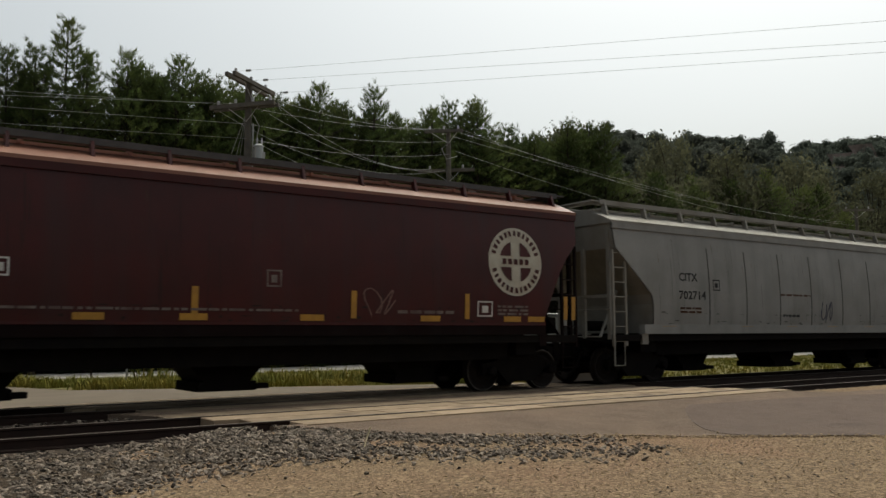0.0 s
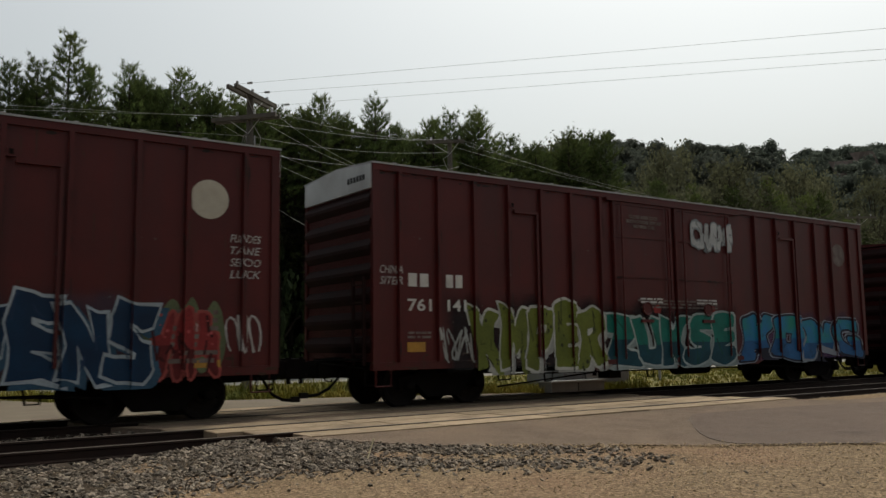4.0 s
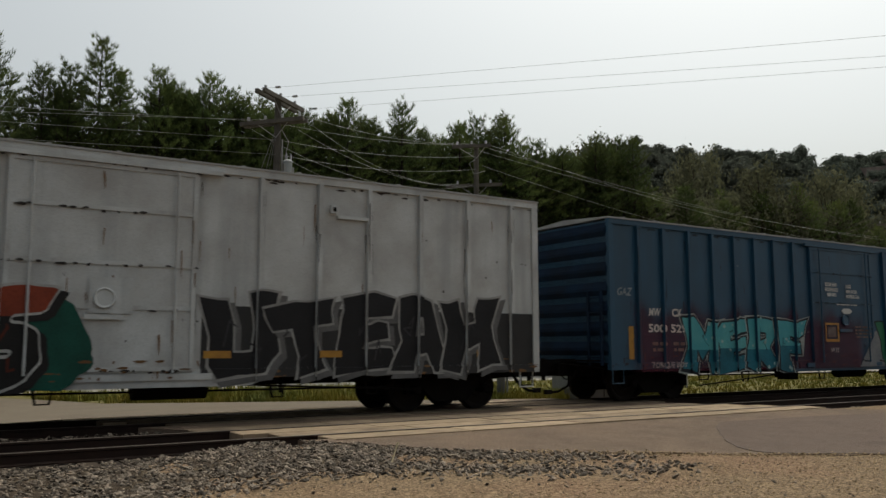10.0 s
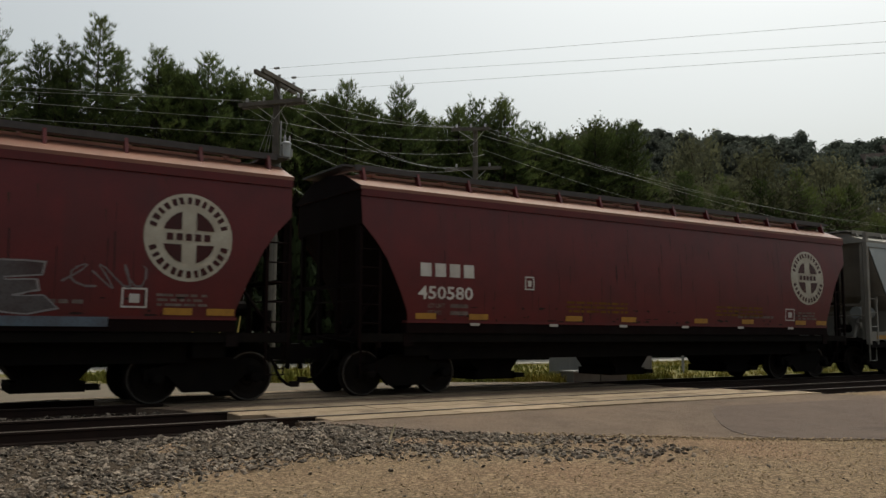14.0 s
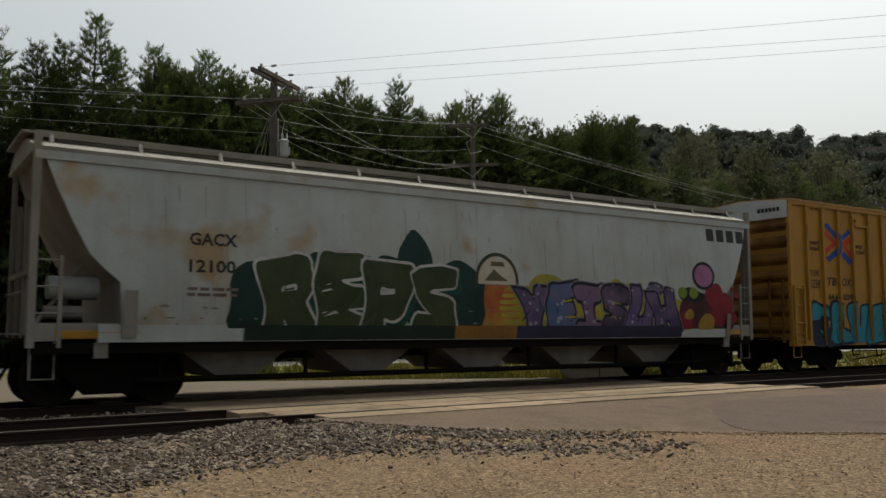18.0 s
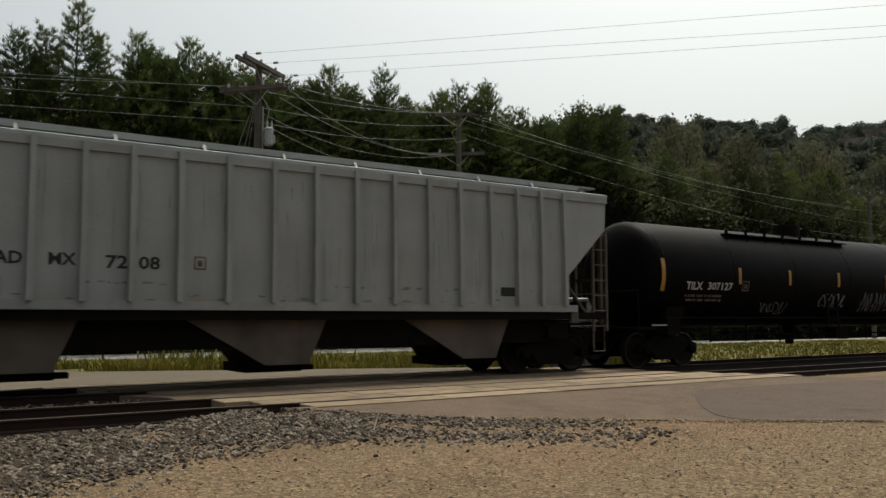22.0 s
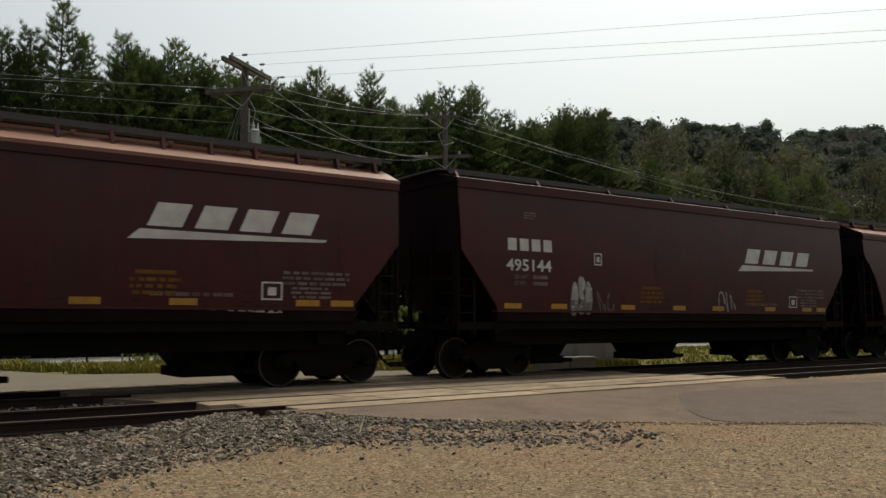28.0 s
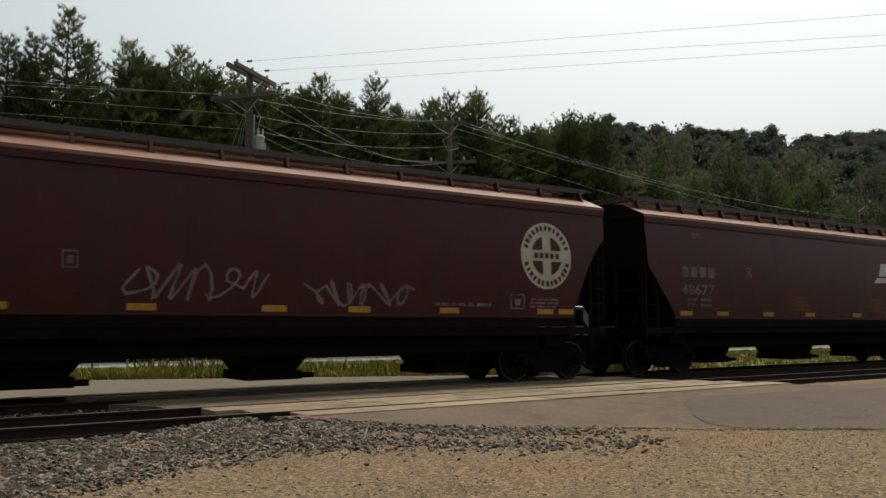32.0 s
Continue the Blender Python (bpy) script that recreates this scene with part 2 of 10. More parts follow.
DECAL_PALE = surface("worn_white_stencil", (0.15, 0.125, 0.11), (0.07, 0.04, 0.035), 4.0, 0.9, 0.6, bump=0, spec=0.2)
DECAL_BLACK = surface("black_stencil", (0.02, 0.02, 0.02), None, 3.0, 0.5, 0.6, bump=0, spec=0.2)
DECAL_CREAM = surface("cream_logo_paint", (0.42, 0.39, 0.32), (0.3, 0.27, 0.21), 3.0, 0.7, 0.6, bump=0, spec=0.2)
NOTICE = surface("faded_yellow_stencil", (0.15, 0.075, 0.012), (0.08, 0.035, 0.01), 4.0, 0.8, 0.6, bump=0, spec=0.1)
REFLECT = surface("yellow_reflector", (0.36, 0.18, 0.013), (0.22, 0.1, 0.01), 6.0, 0.7, 0.45, bump=0)
DECAL_RED = surface("red_logo_paint", (0.42, 0.045, 0.02), None, 3.0, 0.5, 0.6, bump=0, spec=0.2)
DECAL_BLUE = surface("blue_logo_paint", (0.015, 0.06, 0.26), None, 3.0, 0.5, 0.6, bump=0, spec=0.2)
DECAL_BROWN = surface("dark_brown_stencil", (0.06, 0.025, 0.01), None, 3.0, 0.5, 0.6, bump=0, spec=0.2)
SPRAYS = {}


def spray(col, col2=None):
    """Spray paint, one material a colour."""
    key = (col, col2)
    if key not in SPRAYS:
        SPRAYS[key] = surface("spray_paint", col, col2 or tuple(c * 0.55 for c in col), 1.6, 0.9, 0.55, bump=0, fine=25.0, streak=0.25, spec=0.2)
    return SPRAYS[key]

# ---- ground, tracks and crossing ----
def lot_height(x, y):
    """The lie of the land: a gravel lot, the raised track bed, lower ground on the far side, a bluff behind."""
    if y < -4.6:
        z = -0.2 + 0.008 * noise.noise((x * 0.5, y * 0.5, 3.0))
        ramp_up = max(-0.185, -0.02 - 0.045 * (-4.75 - y)) - 0.014
        k = min(1.0, max(0.0, (x - 3.0) / 2.2))
        z = z + (max(z, ramp_up) - z) * k
    elif y < 2.2:
        z = -0.24
    elif y < 4.5:
        z = -0.24 - 0.16 * (y - 2.2) / 2.3
    else:
        z = -0.4
    return z


GRAVEL = surface("tan_gravel", (0.205, 0.148, 0.092), (0.098, 0.07, 0.047), 9.0, 0.85, 0.95, bump=0.25, fine=70.0, third=(0.185, 0.115, 0.074), third_scale=0.4, spec=0.05, grit=38.0, blotch=(0.115, 0.082, 0.05))
ASPHALT = surface("worn_asphalt", (0.142, 0.106, 0.08), (0.094, 0.07, 0.054), 2.2, 0.8, 0.92, bump=0.22, fine=85.0, third=(0.17, 0.122, 0.088), third_scale=0.35, spec=0.08, grit=34.0, sharp=0.38, blotch=(0.1, 0.07, 0.056))
PATCH = surface("newer_asphalt", (0.108, 0.08, 0.064), (0.078, 0.057, 0.047), 2.5, 0.7, 0.9, bump=0.2, fine=85.0, spec=0.12, grit=34.0, sharp=0.35, blotch=(0.07, 0.05, 0.043))
CONCRETE = surface("crossing_concrete", (0.268, 0.204, 0.139), (0.158, 0.117, 0.081), 3.0, 0.8, 0.9, bump=0.08, fine=70.0, rand=0.2, blotch=(0.12, 0.088, 0.063), spec=0.15)
RAIL_STEEL = surface("rusty_rail", (0.016, 0.0085, 0.006), (0.026, 0.012, 0.0075), 4.0, 0.7, 0.75, bump=0.05, spec=0.2)
RAIL_TOP = surface("worn_rail_head", (0.075, 0.06, 0.05), None, 6.0, 0.4, 0.5, metal=0.2, bump=0.02, spec=0.2)
TIE = surface("weathered_timber", (0.03, 0.022, 0.016), (0.05, 0.038, 0.028), 5.0, 0.8, 0.9, bump=0.1, fine=40.0, rand=0.2, spec=0.1)
BED = surface("ballast_bed", (0.032, 0.025, 0.02), (0.018, 0.014, 0.012), 14.0, 0.9, 0.95, bump=0.3, fine=40.0, spec=0.1)
DARK_STONE = surface("dark_ballast_stone", (0.03, 0.023, 0.018), (0.016, 0.012, 0.01), 6.0, 0.8, 0.9, bump=0.08, spec=0.05, island=0.5)
STONE = surface("ballast_stone", (0.158, 0.13, 0.102), (0.044, 0.036, 0.029), 6.0, 0.75, 0.85, bump=0.08, fine=50.0, third=(0.15, 0.115, 0.088), third_scale=9.0, spec=0.2, island=0.72)
PEBBLE = surface("tan_pebble", (0.27, 0.2, 0.125), (0.18, 0.13, 0.08), 20.0, 0.9, 0.9, bump=0.03, spec=0.05, island=0.45)
HIGHWAY = surface("pale_concrete_road", (0.36, 0.34, 0.3), (0.28, 0.26, 0.23), 0.8, 0.6, 0.95, bump=0.05, spec=0.1)
FARROAD = surface("pale_road", (0.125, 0.104, 0.08), (0.092, 0.076, 0.059), 0.8, 0.6, 0.95, bump=0.05, spec=0.1)
SOIL = surface("grassy_soil", (0.1, 0.095, 0.03), (0.13, 0.105, 0.045), 1.5, 0.8, 0.95, bump=0.1, fine=20.0, spec=0.1)
# base colour carries the deep shade under the trees
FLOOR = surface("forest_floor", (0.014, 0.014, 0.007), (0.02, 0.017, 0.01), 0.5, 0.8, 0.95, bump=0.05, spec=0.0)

xs = [-900, -300, -100, -40] + [-20 + 1.5 * k for k in range(60)] + [90, 140, 220, 400, 700, 1200]
ys = [-400, -150, -60, -30] + [-22 + 1.0 * k for k in range(18)] + [-4.6, 2.2, 4.5, 8, 12, 16, 20, 26, 40, 80, 200, 500, 1500]
tagged(Shape().sheet([[(x, y, lot_height(x, y)) for x in xs] for y in ys]).done("ground", GRAVEL, smooth=True), "tan gravel lot and open ground", "ground", kind="structure")


def cut(poly, at, keep):
    """The part of an outline on one side of a line across y."""
    out = []
    for p, q in zip(poly, poly[1:] + poly[:1]):
        a, b = (p[1] - at) * keep, (q[1] - at) * keep
        if a >= 0:
            out.append(p)
        if a * b < 0:
            out.append((p[0] + (q[0] - p[0]) * a / (a - b), at))
    return out


def flat_piece(name, outline, z, thick, material, label, category="road", fall=None, heights=None):
    """A paved piece; fall gives its height from y, straight on both sides of BREAK."""
    s = Shape()
    for poly in ([cut(outline, BREAK, 1), cut(outline, BREAK, -1)] if fall else [outline]):
        n = len(poly)
        if n < 3:
            continue
        tops = heights or [fall(y) if fall else z for x, y in poly]
        s.add([(x, y, t) for (x, y), t in zip(poly, tops)] + [(x, y, t - thick) for (x, y), t in zip(poly, tops)],
              [tuple(range(n)), *[(i, (i + 1) % n, n + (i + 1) % n, n + i) for i in range(n)]])
    return tagged(s.done(name, material), label, category, kind="structure")


BREAK = -8.4167   # where the road's fall ends


def road_fall(y):
    return max(-0.185, -0.02 - 0.045 * (-4.75 - y))


# near approach: from the crossing down to the ragged edge of the lot
edge = [(5.15, -4.75), (5.75, -5.25), (6.15, -5.7), (6.7, -6.35), (7.4, -6.85), (8.3, -7.35), (9.2, -7.85), (10.3, -8.55), (11.4, -9.3), (12.8, -10.3), (15, -11.9), (20, -15.5), (30, -22)]
r = random.Random(3)
rough_edge = []
for (xa, ya), (xb, yb) in zip(edge, edge[1:]):
    for k in range(4):
        rough_edge.append((xa + (xb - xa) * k / 4 + r.uniform(-0.06, 0.06), ya + (yb - ya) * k / 4 + r.uniform(-0.07, 0.07)))
outline = rough_edge + [(30, -22), (60, -22), (60, -6.6), (18.6, -5.6), (17.4, -4.75)]
flat_piece("road_approach", outline, 0, 0.3, ASPHALT, "worn pale asphalt approach with a ragged edge", fall=road_fall)
pts = [(13.2, -5.75), (12.5, -6.2), (11.7, -6.95), (11.15, -7.5), (10.8, -7.95), (10.66, -8.3), (10.72, -8.6), (11.0, -8.92), (11.45, -9.24), (12.9, -10.3), (16, -12.5), (30, -21.8), (59, -21.8), (59, -6.75), (19, -6.3), (16.4, -5.9)]
flat_piece("asphalt_patch", pts, 0, 0.02, PATCH, "darker patch of newer asphalt", fall=lambda y: road_fall(y) + 0.006)
# cracks in the asphalt: thin dark raised tar lines along the patch's edge and across the old surface
TAR = surface("tar_line", (0.03, 0.026, 0.023), None, 8.0, 0.5, 0.8, bump=0.05)


def tar(points, w, seed):
    rr = random.Random(seed)
    s = Shape()
    fine = []
    for (xa, ya), (xb, yb) in zip(points, points[1:]):
        for k in range(6):
            fine.append((xa + (xb - xa) * k / 6 + rr.uniform(-0.03, 0.03), ya + (yb - ya) * k / 6 + rr.uniform(-0.03, 0.03)))
    rows = []
    for x, y in fine:
        z = max(-0.185, -0.02 - 0.045 * (-4.75 - y)) + 0.011
        ww = w * rr.uniform(0.5, 1.3)
        rows.append([(x - ww, y - ww * 0.4, z), (x + ww, y + ww * 0.4, z)])
    s.sheet(rows)
    tagged(s.done("tar_line", TAR), "dark irregular crack in the asphalt", "road", kind="structure")


tar([(13.2, -5.75), (12.5, -6.2), (11.7, -6.95), (11.15, -7.5), (10.8, -7.95), (10.66, -8.3), (10.72, -8.6), (11.0, -8.92), (11.45, -9.24), (12.9, -10.3), (16, -12.5)], 0.011, 1)
tar([(8.9, -5.2), (10.2, -5.6), (13.2, -5.75)], 0.01, 2)
tar([(10.9, -8.2), (12.4, -8.0), (13.6, -8.3)], 0.012, 3)
tar([(6.3, -5.3), (8.5, -5.2), (12, -5.0), (15, -5.25)], 0.02, 4)
# between and beyond the tracks
flat_piece("road_between", [(4.3, -2.3), (16.6, -2.3), (16.0, -1.3), (3.7, -1.3)], -0.015, 0.3, ASPHALT, "worn asphalt between the tracks")
far_left = [(3.0, 1.3), (15.2, 1.3), (13.6, 4.6), (10.7, 7.3), (5.9, 12.1), (2.5, 20.5), (-60, 20.5), (-60, 5.0), (-6, 3.4)]
flat_piece("road_far", far_left, -0.38, 0.3, FARROAD, "pale worn pavement beyond the tracks", heights=[-0.015, -0.015] + [-0.37] * 6 + [-0.36])
flat_piece("highway", [(-200, 20.3), (420, 20.3), (420, 25.2), (-200, 25.2)], -0.365, 0.3, HIGHWAY, "pale two-lane road running beside the railway")
flat_piece("verge", [(13.8, 4.65), (300, 4.65), (300, 20.2), (2.8, 20.2), (6.1, 12.2), (10.9, 7.35)], -0.385, 0.3, SOIL, "weedy verge beside the railway", "ground")
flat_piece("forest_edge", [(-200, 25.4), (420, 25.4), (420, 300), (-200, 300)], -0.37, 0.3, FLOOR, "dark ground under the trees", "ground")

# track bed
for name, y0, y1 in (("track_bed", -5.15, -1.75), ("track_bed", -1.7, 1.75)):
    for a, b in ((-300, 4.4), (17.0, 600)):
        s = Shape()
        s.prism([(y0 - 0.5, -0.34), (y0, -0.19), (y1, -0.19), (y1 + 0.5, -0.34)], "x", a, b)
        tagged(s.done(name, BED), "grey ballast bed under the rails", "track bed", kind="structure")


def rail(y):
    prof = [(-0.07, -0.17), (0.07, -0.17), (0.07, -0.155), (0.012, -0.135), (0.012, -0.045), (0.036, -0.032), (0.036, -0.006), (-0.036, -0.006), (-0.036, -0.032), (-0.012, -0.045), (-0.012, -0.135), (-0.07, -0.155)]
    body = Shape().prism([(y + p, q) for p, q in prof], "x", -300, 600).done("rail", RAIL_STEEL)
    tagged(body, "rusty steel rail with a worn bright head", "rail", "rails", "structure")
    Shape().prism([(y - 0.03, -0.006), (y - 0.026, 0.0), (y + 0.026, 0.0), (y + 0.03, -0.006)], "x", -300, 600).done("rail_head", RAIL_TOP, body)


for y in (-4.22, -2.785, -0.717, 0.717):
    rail(y)


def ties(centre, a, b):
    first = None
    n = int((b - a) / 0.52)
    rr = random.Random(int(a * 7 + centre * 3))
    for k in range(n):
        m = pose(a + 0.52 * k, centre + rr.uniform(-0.04, 0.04), rr.uniform(-0.012, 0.004), 0, 0, rr.uniform(-1.2, 1.2))
        if first is None:
            first = Shape().box(-0.115, 0.115, -1.3, 1.3, -0.33, -0.172).done("railway_tie", TIE)
            tagged(first, "weathered timber railway tie in the ballast", "railway tie", "railway ties", "structure")
            first.matrix_basis = m
        else:
            copy_thing(first, m)


ties(-3.5, -6.0, 4.6)
ties(0.0, -6.0, 3.0)
ties(-3.5, 17.3, 45.0)

# concrete crossing panels
crossing = tagged(new("level_crossing"), "concrete road crossing panels laid between and beside the rails", "level crossing", kind="structure")
for centre, x0 in ((-3.5, 4.95), (0.0, 3.6)):
    for j, (ya, yb) in enumerate(((-1.42, -0.80), (-0.63, -0.02), (0.02, 0.63), (0.80, 1.42))):
        first = None
        for k in range(5):
            sk = x0 + 2.44 * k - (ya + yb) / 2 * 0.62
            z = -0.012 + 0.004 * ((k * 7 + j * 3) % 3)
            if first is None:
                first = Shape().prism([(0.0, -0.16), (0.0, -0.012), (0.012, 0.0), (2.405, 0.0), (2.417, -0.012), (2.417, -0.16)], "y", ya, yb).done("crossing_panel", CONCRETE, crossing)
                first.matrix_basis = pose(sk, centre, z)
            else:
                again(first, pose(sk, centre, z), crossing)

# ballast stones, thrown in a tongue along the edge of the road
def stones(name, label, material, n, inside, size, z_of, seed):
    rr = random.Random(seed)
    v, f = [], []
    ico = [(0, 0, 1), (0.9, 0, 0.3), (0.28, 0.85, 0.3), (-0.73, 0.53, 0.3), (-0.73, -0.53, 0.3), (0.28, -0.85, 0.3), (0.73, 0.53, -0.4), (-0.28, 0.85, -0.4), (-0.9, 0, -0.4), (-0.28, -0.85, -0.4), (0.73, -0.53, -0.4)]
    tri = [(0, 1, 2), (0, 2, 3), (0, 3, 4), (0, 4, 5), (0, 5, 1), (1, 6, 2), (2, 7, 3), (3, 8, 4), (4, 9, 5), (5, 10, 1), (2, 6, 7), (3, 7, 8), (4, 8, 9), (5, 9, 10), (1, 10, 6)]
    made = 0
    while made < n:
        p = inside(rr)
        if p is None:
            continue
        made += 1
        x, y = p
        s = size(rr)
        m = Euler((rr.uniform(-0.6, 0.6), rr.uniform(-0.6, 0.6), rr.uniform(0, 6.3))).to_matrix() @ Matrix.Diagonal((s * rr.uniform(0.9, 1.7), s * rr.uniform(0.55, 0.95), s * rr.uniform(0.4, 0.75)))
        c = Vector((x, y, z_of(x, y, rr)))
        k = len(v)
        v += [tuple(c + m @ Vector((a * rr.uniform(0.55, 1.25), b * rr.uniform(0.55, 1.25), d * rr.uniform(0.7, 1.2)))) for a, b, d in ico]
        f += [(a + k, b + k, d + k) for a, b, d in tri]
    me = bpy.data.meshes.new(name)
    me.from_pydata(v, [], f)
    me.materials.append(material)
    return tagged(new(name, me), label, "stones", kind="stuff")


def upper(x):
    """Rear limit of the stones: the near rail, then the road's edge."""
    if x < 4.9:
        return -4.36
    for (xa, ya), (xb, yb) in zip(edge, edge[1:]):
        if xa <= x <= xb:
            return ya + (yb - ya) * (x - xa) / (xb - xa) - 0.02
    return -5.2 if x < 5.2 else -12.0


def lower(x):
    """Front limit of the stones."""
    knots = [(-6, -9.4), (0.5, -8.8), (1.9, -8.15), (3.0, -7.55), (4.0, -7.3), (5.3, -7.75), (6.6, -8.6), (8.0, -9.15), (8.9, -9.0)]
    for (xa, ya), (xb, yb) in zip(knots, knots[1:]):
        if xa <= x <= xb:
            return ya + (yb - ya) * (x - xa) / (xb - xa)
    return -4.0


def tongue(rr):
    x = rr.uniform(-4.5, 8.9) if rr.random() < 0.85 else rr.uniform(4, 8.9)
    lo, hi = lower(x), upper(x)
    if hi <= lo:
        return None
    q = rr.random()
    y = lo + (hi - lo) * (q ** (0.72 if x > 3.6 else 1.0)) + rr.gauss(0, 0.1) - (abs(rr.gauss(0, 0.45)) if rr.random() < 0.22 else 0.0)
    if y > hi or (x > 4.5 and rr.random() < 0.8 * (x - 4.5) / 4):
        return None
    if x > 5.6 and lo + 0.35 * (hi - lo) < y < lo + 0.62 * (hi - lo) and rr.random() < 0.75:
        return None
    return x, y


def bank(x, y, rr):
    z = lot_height(x, min(y, -4.62))
    return z + rr.uniform(-0.01, 0.035)


# dark fines that the stones lie in, seen in the gaps between them
FINES = surface("ballast_fines", (0.05, 0.038, 0.028), (0.028, 0.021, 0.016), 9.0, 0.9, 0.95, bump=0.25, fine=60.0, third=(0.1, 0.074, 0.047), third_scale=2.2, spec=0.05, grit=30.0)
rr = random.Random(19)
rows_f = []
for k in range(56):
    x = -4.5 + 0.22 * k
    lo, hi = lower(x) + (0.15 if x < 3 else 0.4) + rr.gauss(0, 0.09), upper(x) - 0.02
    lo = min(lo, hi - 0.15)
    if x > 5.4:
        lo = hi - (hi - lo) * max(0.12, 0.5 - 0.12 * (x - 5.4))
    row = []
    for q in range(7):
        y = lo + (hi - lo) * q / 6
        row.append((x + rr.gauss(0, 0.03), y, lot_height(x, min(y, -4.62)) + (-0.02 if q in (0, 6) else 0.014 + 0.006 * rr.random())))
    rows_f.append(row)
tagged(Shape().sheet(rows_f).done("track_bed", FINES, smooth=True), "dark stone fines spilled beside the track", "track bed", kind="structure")
stones("ballast_stones", "crushed grey stone ballast spilled beside the track", STONE, 16500, tongue, lambda rr: 0.015 + 0.03 * rr.random() ** 1.3, bank, 11)
stones("ballast_stones", "dark stone ballast between the rails", DARK_STONE, 2600, lambda rr: (rr.uniform(-3.5, 4.7), rr.choice([rr.uniform(-4.1, -2.9), rr.uniform(-2.65, -1.5), rr.uniform(-2.65, -1.5)])), lambda rr: rr.uniform(0.025, 0.05), lambda x, y, rr: -0.18 + rr.uniform(-0.01, 0.03) + (0.06 if -2.4 < y < -1.6 else 0), 12)
stones("ballast_stones", "pale stone ballast between the two tracks", STONE, 900, lambda rr: (rr.uniform(-1.5, 4.0), rr.uniform(-2.35, -1.55)), lambda rr: rr.uniform(0.025, 0.05), lambda x, y, rr: -0.1 + rr.uniform(-0.03, 0.02), 17)
stones("ballast_stones", "crushed grey stone ballast along the far track bed", STONE, 2600, lambda rr: (rr.uniform(17.3, 40), rr.uniform(-5.9, -4.4)), lambda rr: rr.uniform(0.03, 0.07), lambda x, y, rr: -0.16 + rr.uniform(-0.02, 0.05), 13)


def lot(rr):
    y = rr.uniform(-14.6, -7.2)
    x = rr.uniform(0.0, 1.0) * 14 + (y + 14.6) * 0.2
    if y > lower(x) - 0.1 and x < 8.9:
        return None
    if 5 < x and y > upper(x) - 0.05:
        return None
    return x, y


stones("pebbles", "loose tan pebbles on the gravel lot", PEBBLE, 9000, lot, lambda rr: 0.006 + 0.015 * rr.random() ** 3, lambda x, y, rr: lot_height(x, y) + 0.004, 14)
stones("pebbles", "loose darker stones on the gravel lot", STONE, 900, lot, lambda rr: 0.008 + 0.018 * rr.random() ** 3, lambda x, y, rr: lot_height(x, y) + 0.005, 15)
stick = Shape().tube([(5.42, -6.95, -0.14), (5.5, -6.9, 0.0), (5.56, -6.88, 0.12)], 0.012, 5)
tagged(stick.done("dry_stalk", surface("dry_straw", (0.4, 0.33, 0.2))), "dry pale stalk standing among the stones", "stalk")


# ---- weeds on the verge ----
GRASS = surface("weed_green", (0.165, 0.165, 0.024), (0.26, 0.2, 0.04), 0.8, 0.9, 0.8, bump=0, fine=8.0, third=(0.06, 0.085, 0.015), third_scale=0.35, spec=0.2)


def blades(name, label, n, place, height, seed, lean=0.35, width=0.02):
    rr = random.Random(seed)
    v, f = [], []
    for _ in range(n):
        p = place(rr)
        if p is None:
            continue
        x, y = p
        for _k in range(4):
            h = height(rr)
            a, b = rr.gauss(0, lean) * h, rr.gauss(0, lean) * h
            px, py = x + rr.gauss(0, 0.06), y + rr.gauss(0, 0.06)
            w = width * rr.uniform(0.6, 1.5)
            t = rr.uniform(0, 6.3)
            dx, dy = w * math.cos(t), w * math.sin(t)
            k = len(v)
            v += [(px - dx, py - dy, -0.39), (px + dx, py + dy, -0.39), (px + a * 0.4 + dx * 0.8, py + b * 0.4 + dy * 0.8, -0.39 + h * 0.6), (px + a * 0.4 - dx * 0.8, py + b * 0.4 - dy * 0.8, -0.39 + h * 0.6), (px + a, py + b, -0.39 + h)]
            f += [(k, k + 1, k + 2, k + 3), (k + 3, k + 2, k + 4)]
    me = bpy.data.meshes.new(name)
    me.from_pydata(v, [], f)
    me.materials.append(GRASS)
    return tagged(new(name, me), label, "weeds", kind="stuff")


def front(x):
    """Front edge of the verge."""
    knots = [(2.8, 20.2), (6.1, 12.2), (10.9, 7.4), (13.8, 4.7), (99, 4.7)]
    for (xa, ya), (xb, yb) in zip(knots, knots[1:]):
        if xa <= x <= xb:
            return ya + (yb - ya) * (x - xa) / (xb - xa)
    return 30


def verge(rr):
    x = rr.uniform(4.5, 24)
    y = front(x) + abs(rr.gauss(0, 1.6)) + 0.15
    return (x, y) if y < 19.5 and noise.noise((x * 0.6, y * 0.6, 0)) > -0.3 else None


blades("weeds", "uneven yellow-green weeds on the verge", 5200, verge, lambda rr: rr.uniform(0.1, 0.42), 21)
blades("weeds", "low mown grass on the verge", 5200, lambda rr: (rr.uniform(10, 60), rr.uniform(5, 19)), lambda rr: rr.uniform(0.06, 0.2), 22)
blades("weeds", "tall weeds on the verge", 420, lambda rr: (lambda x: (x, front(x) + rr.uniform(0.8, 4)))(rr.uniform(8, 17)), lambda rr: rr.uniform(0.35, 0.75), 23, 0.25)


# grit along the ragged edge of the road
def road_grit(rr):
    k = rr.choice(range(4, len(edge) - 1))
    (xa, ya), (xb, yb) = edge[k], edge[k + 1]
    q, d = rr.random(), rr.gauss(-0.02, 0.09)
    return xa + (xb - xa) * q + d * 0.55, ya + (yb - ya) * q + d


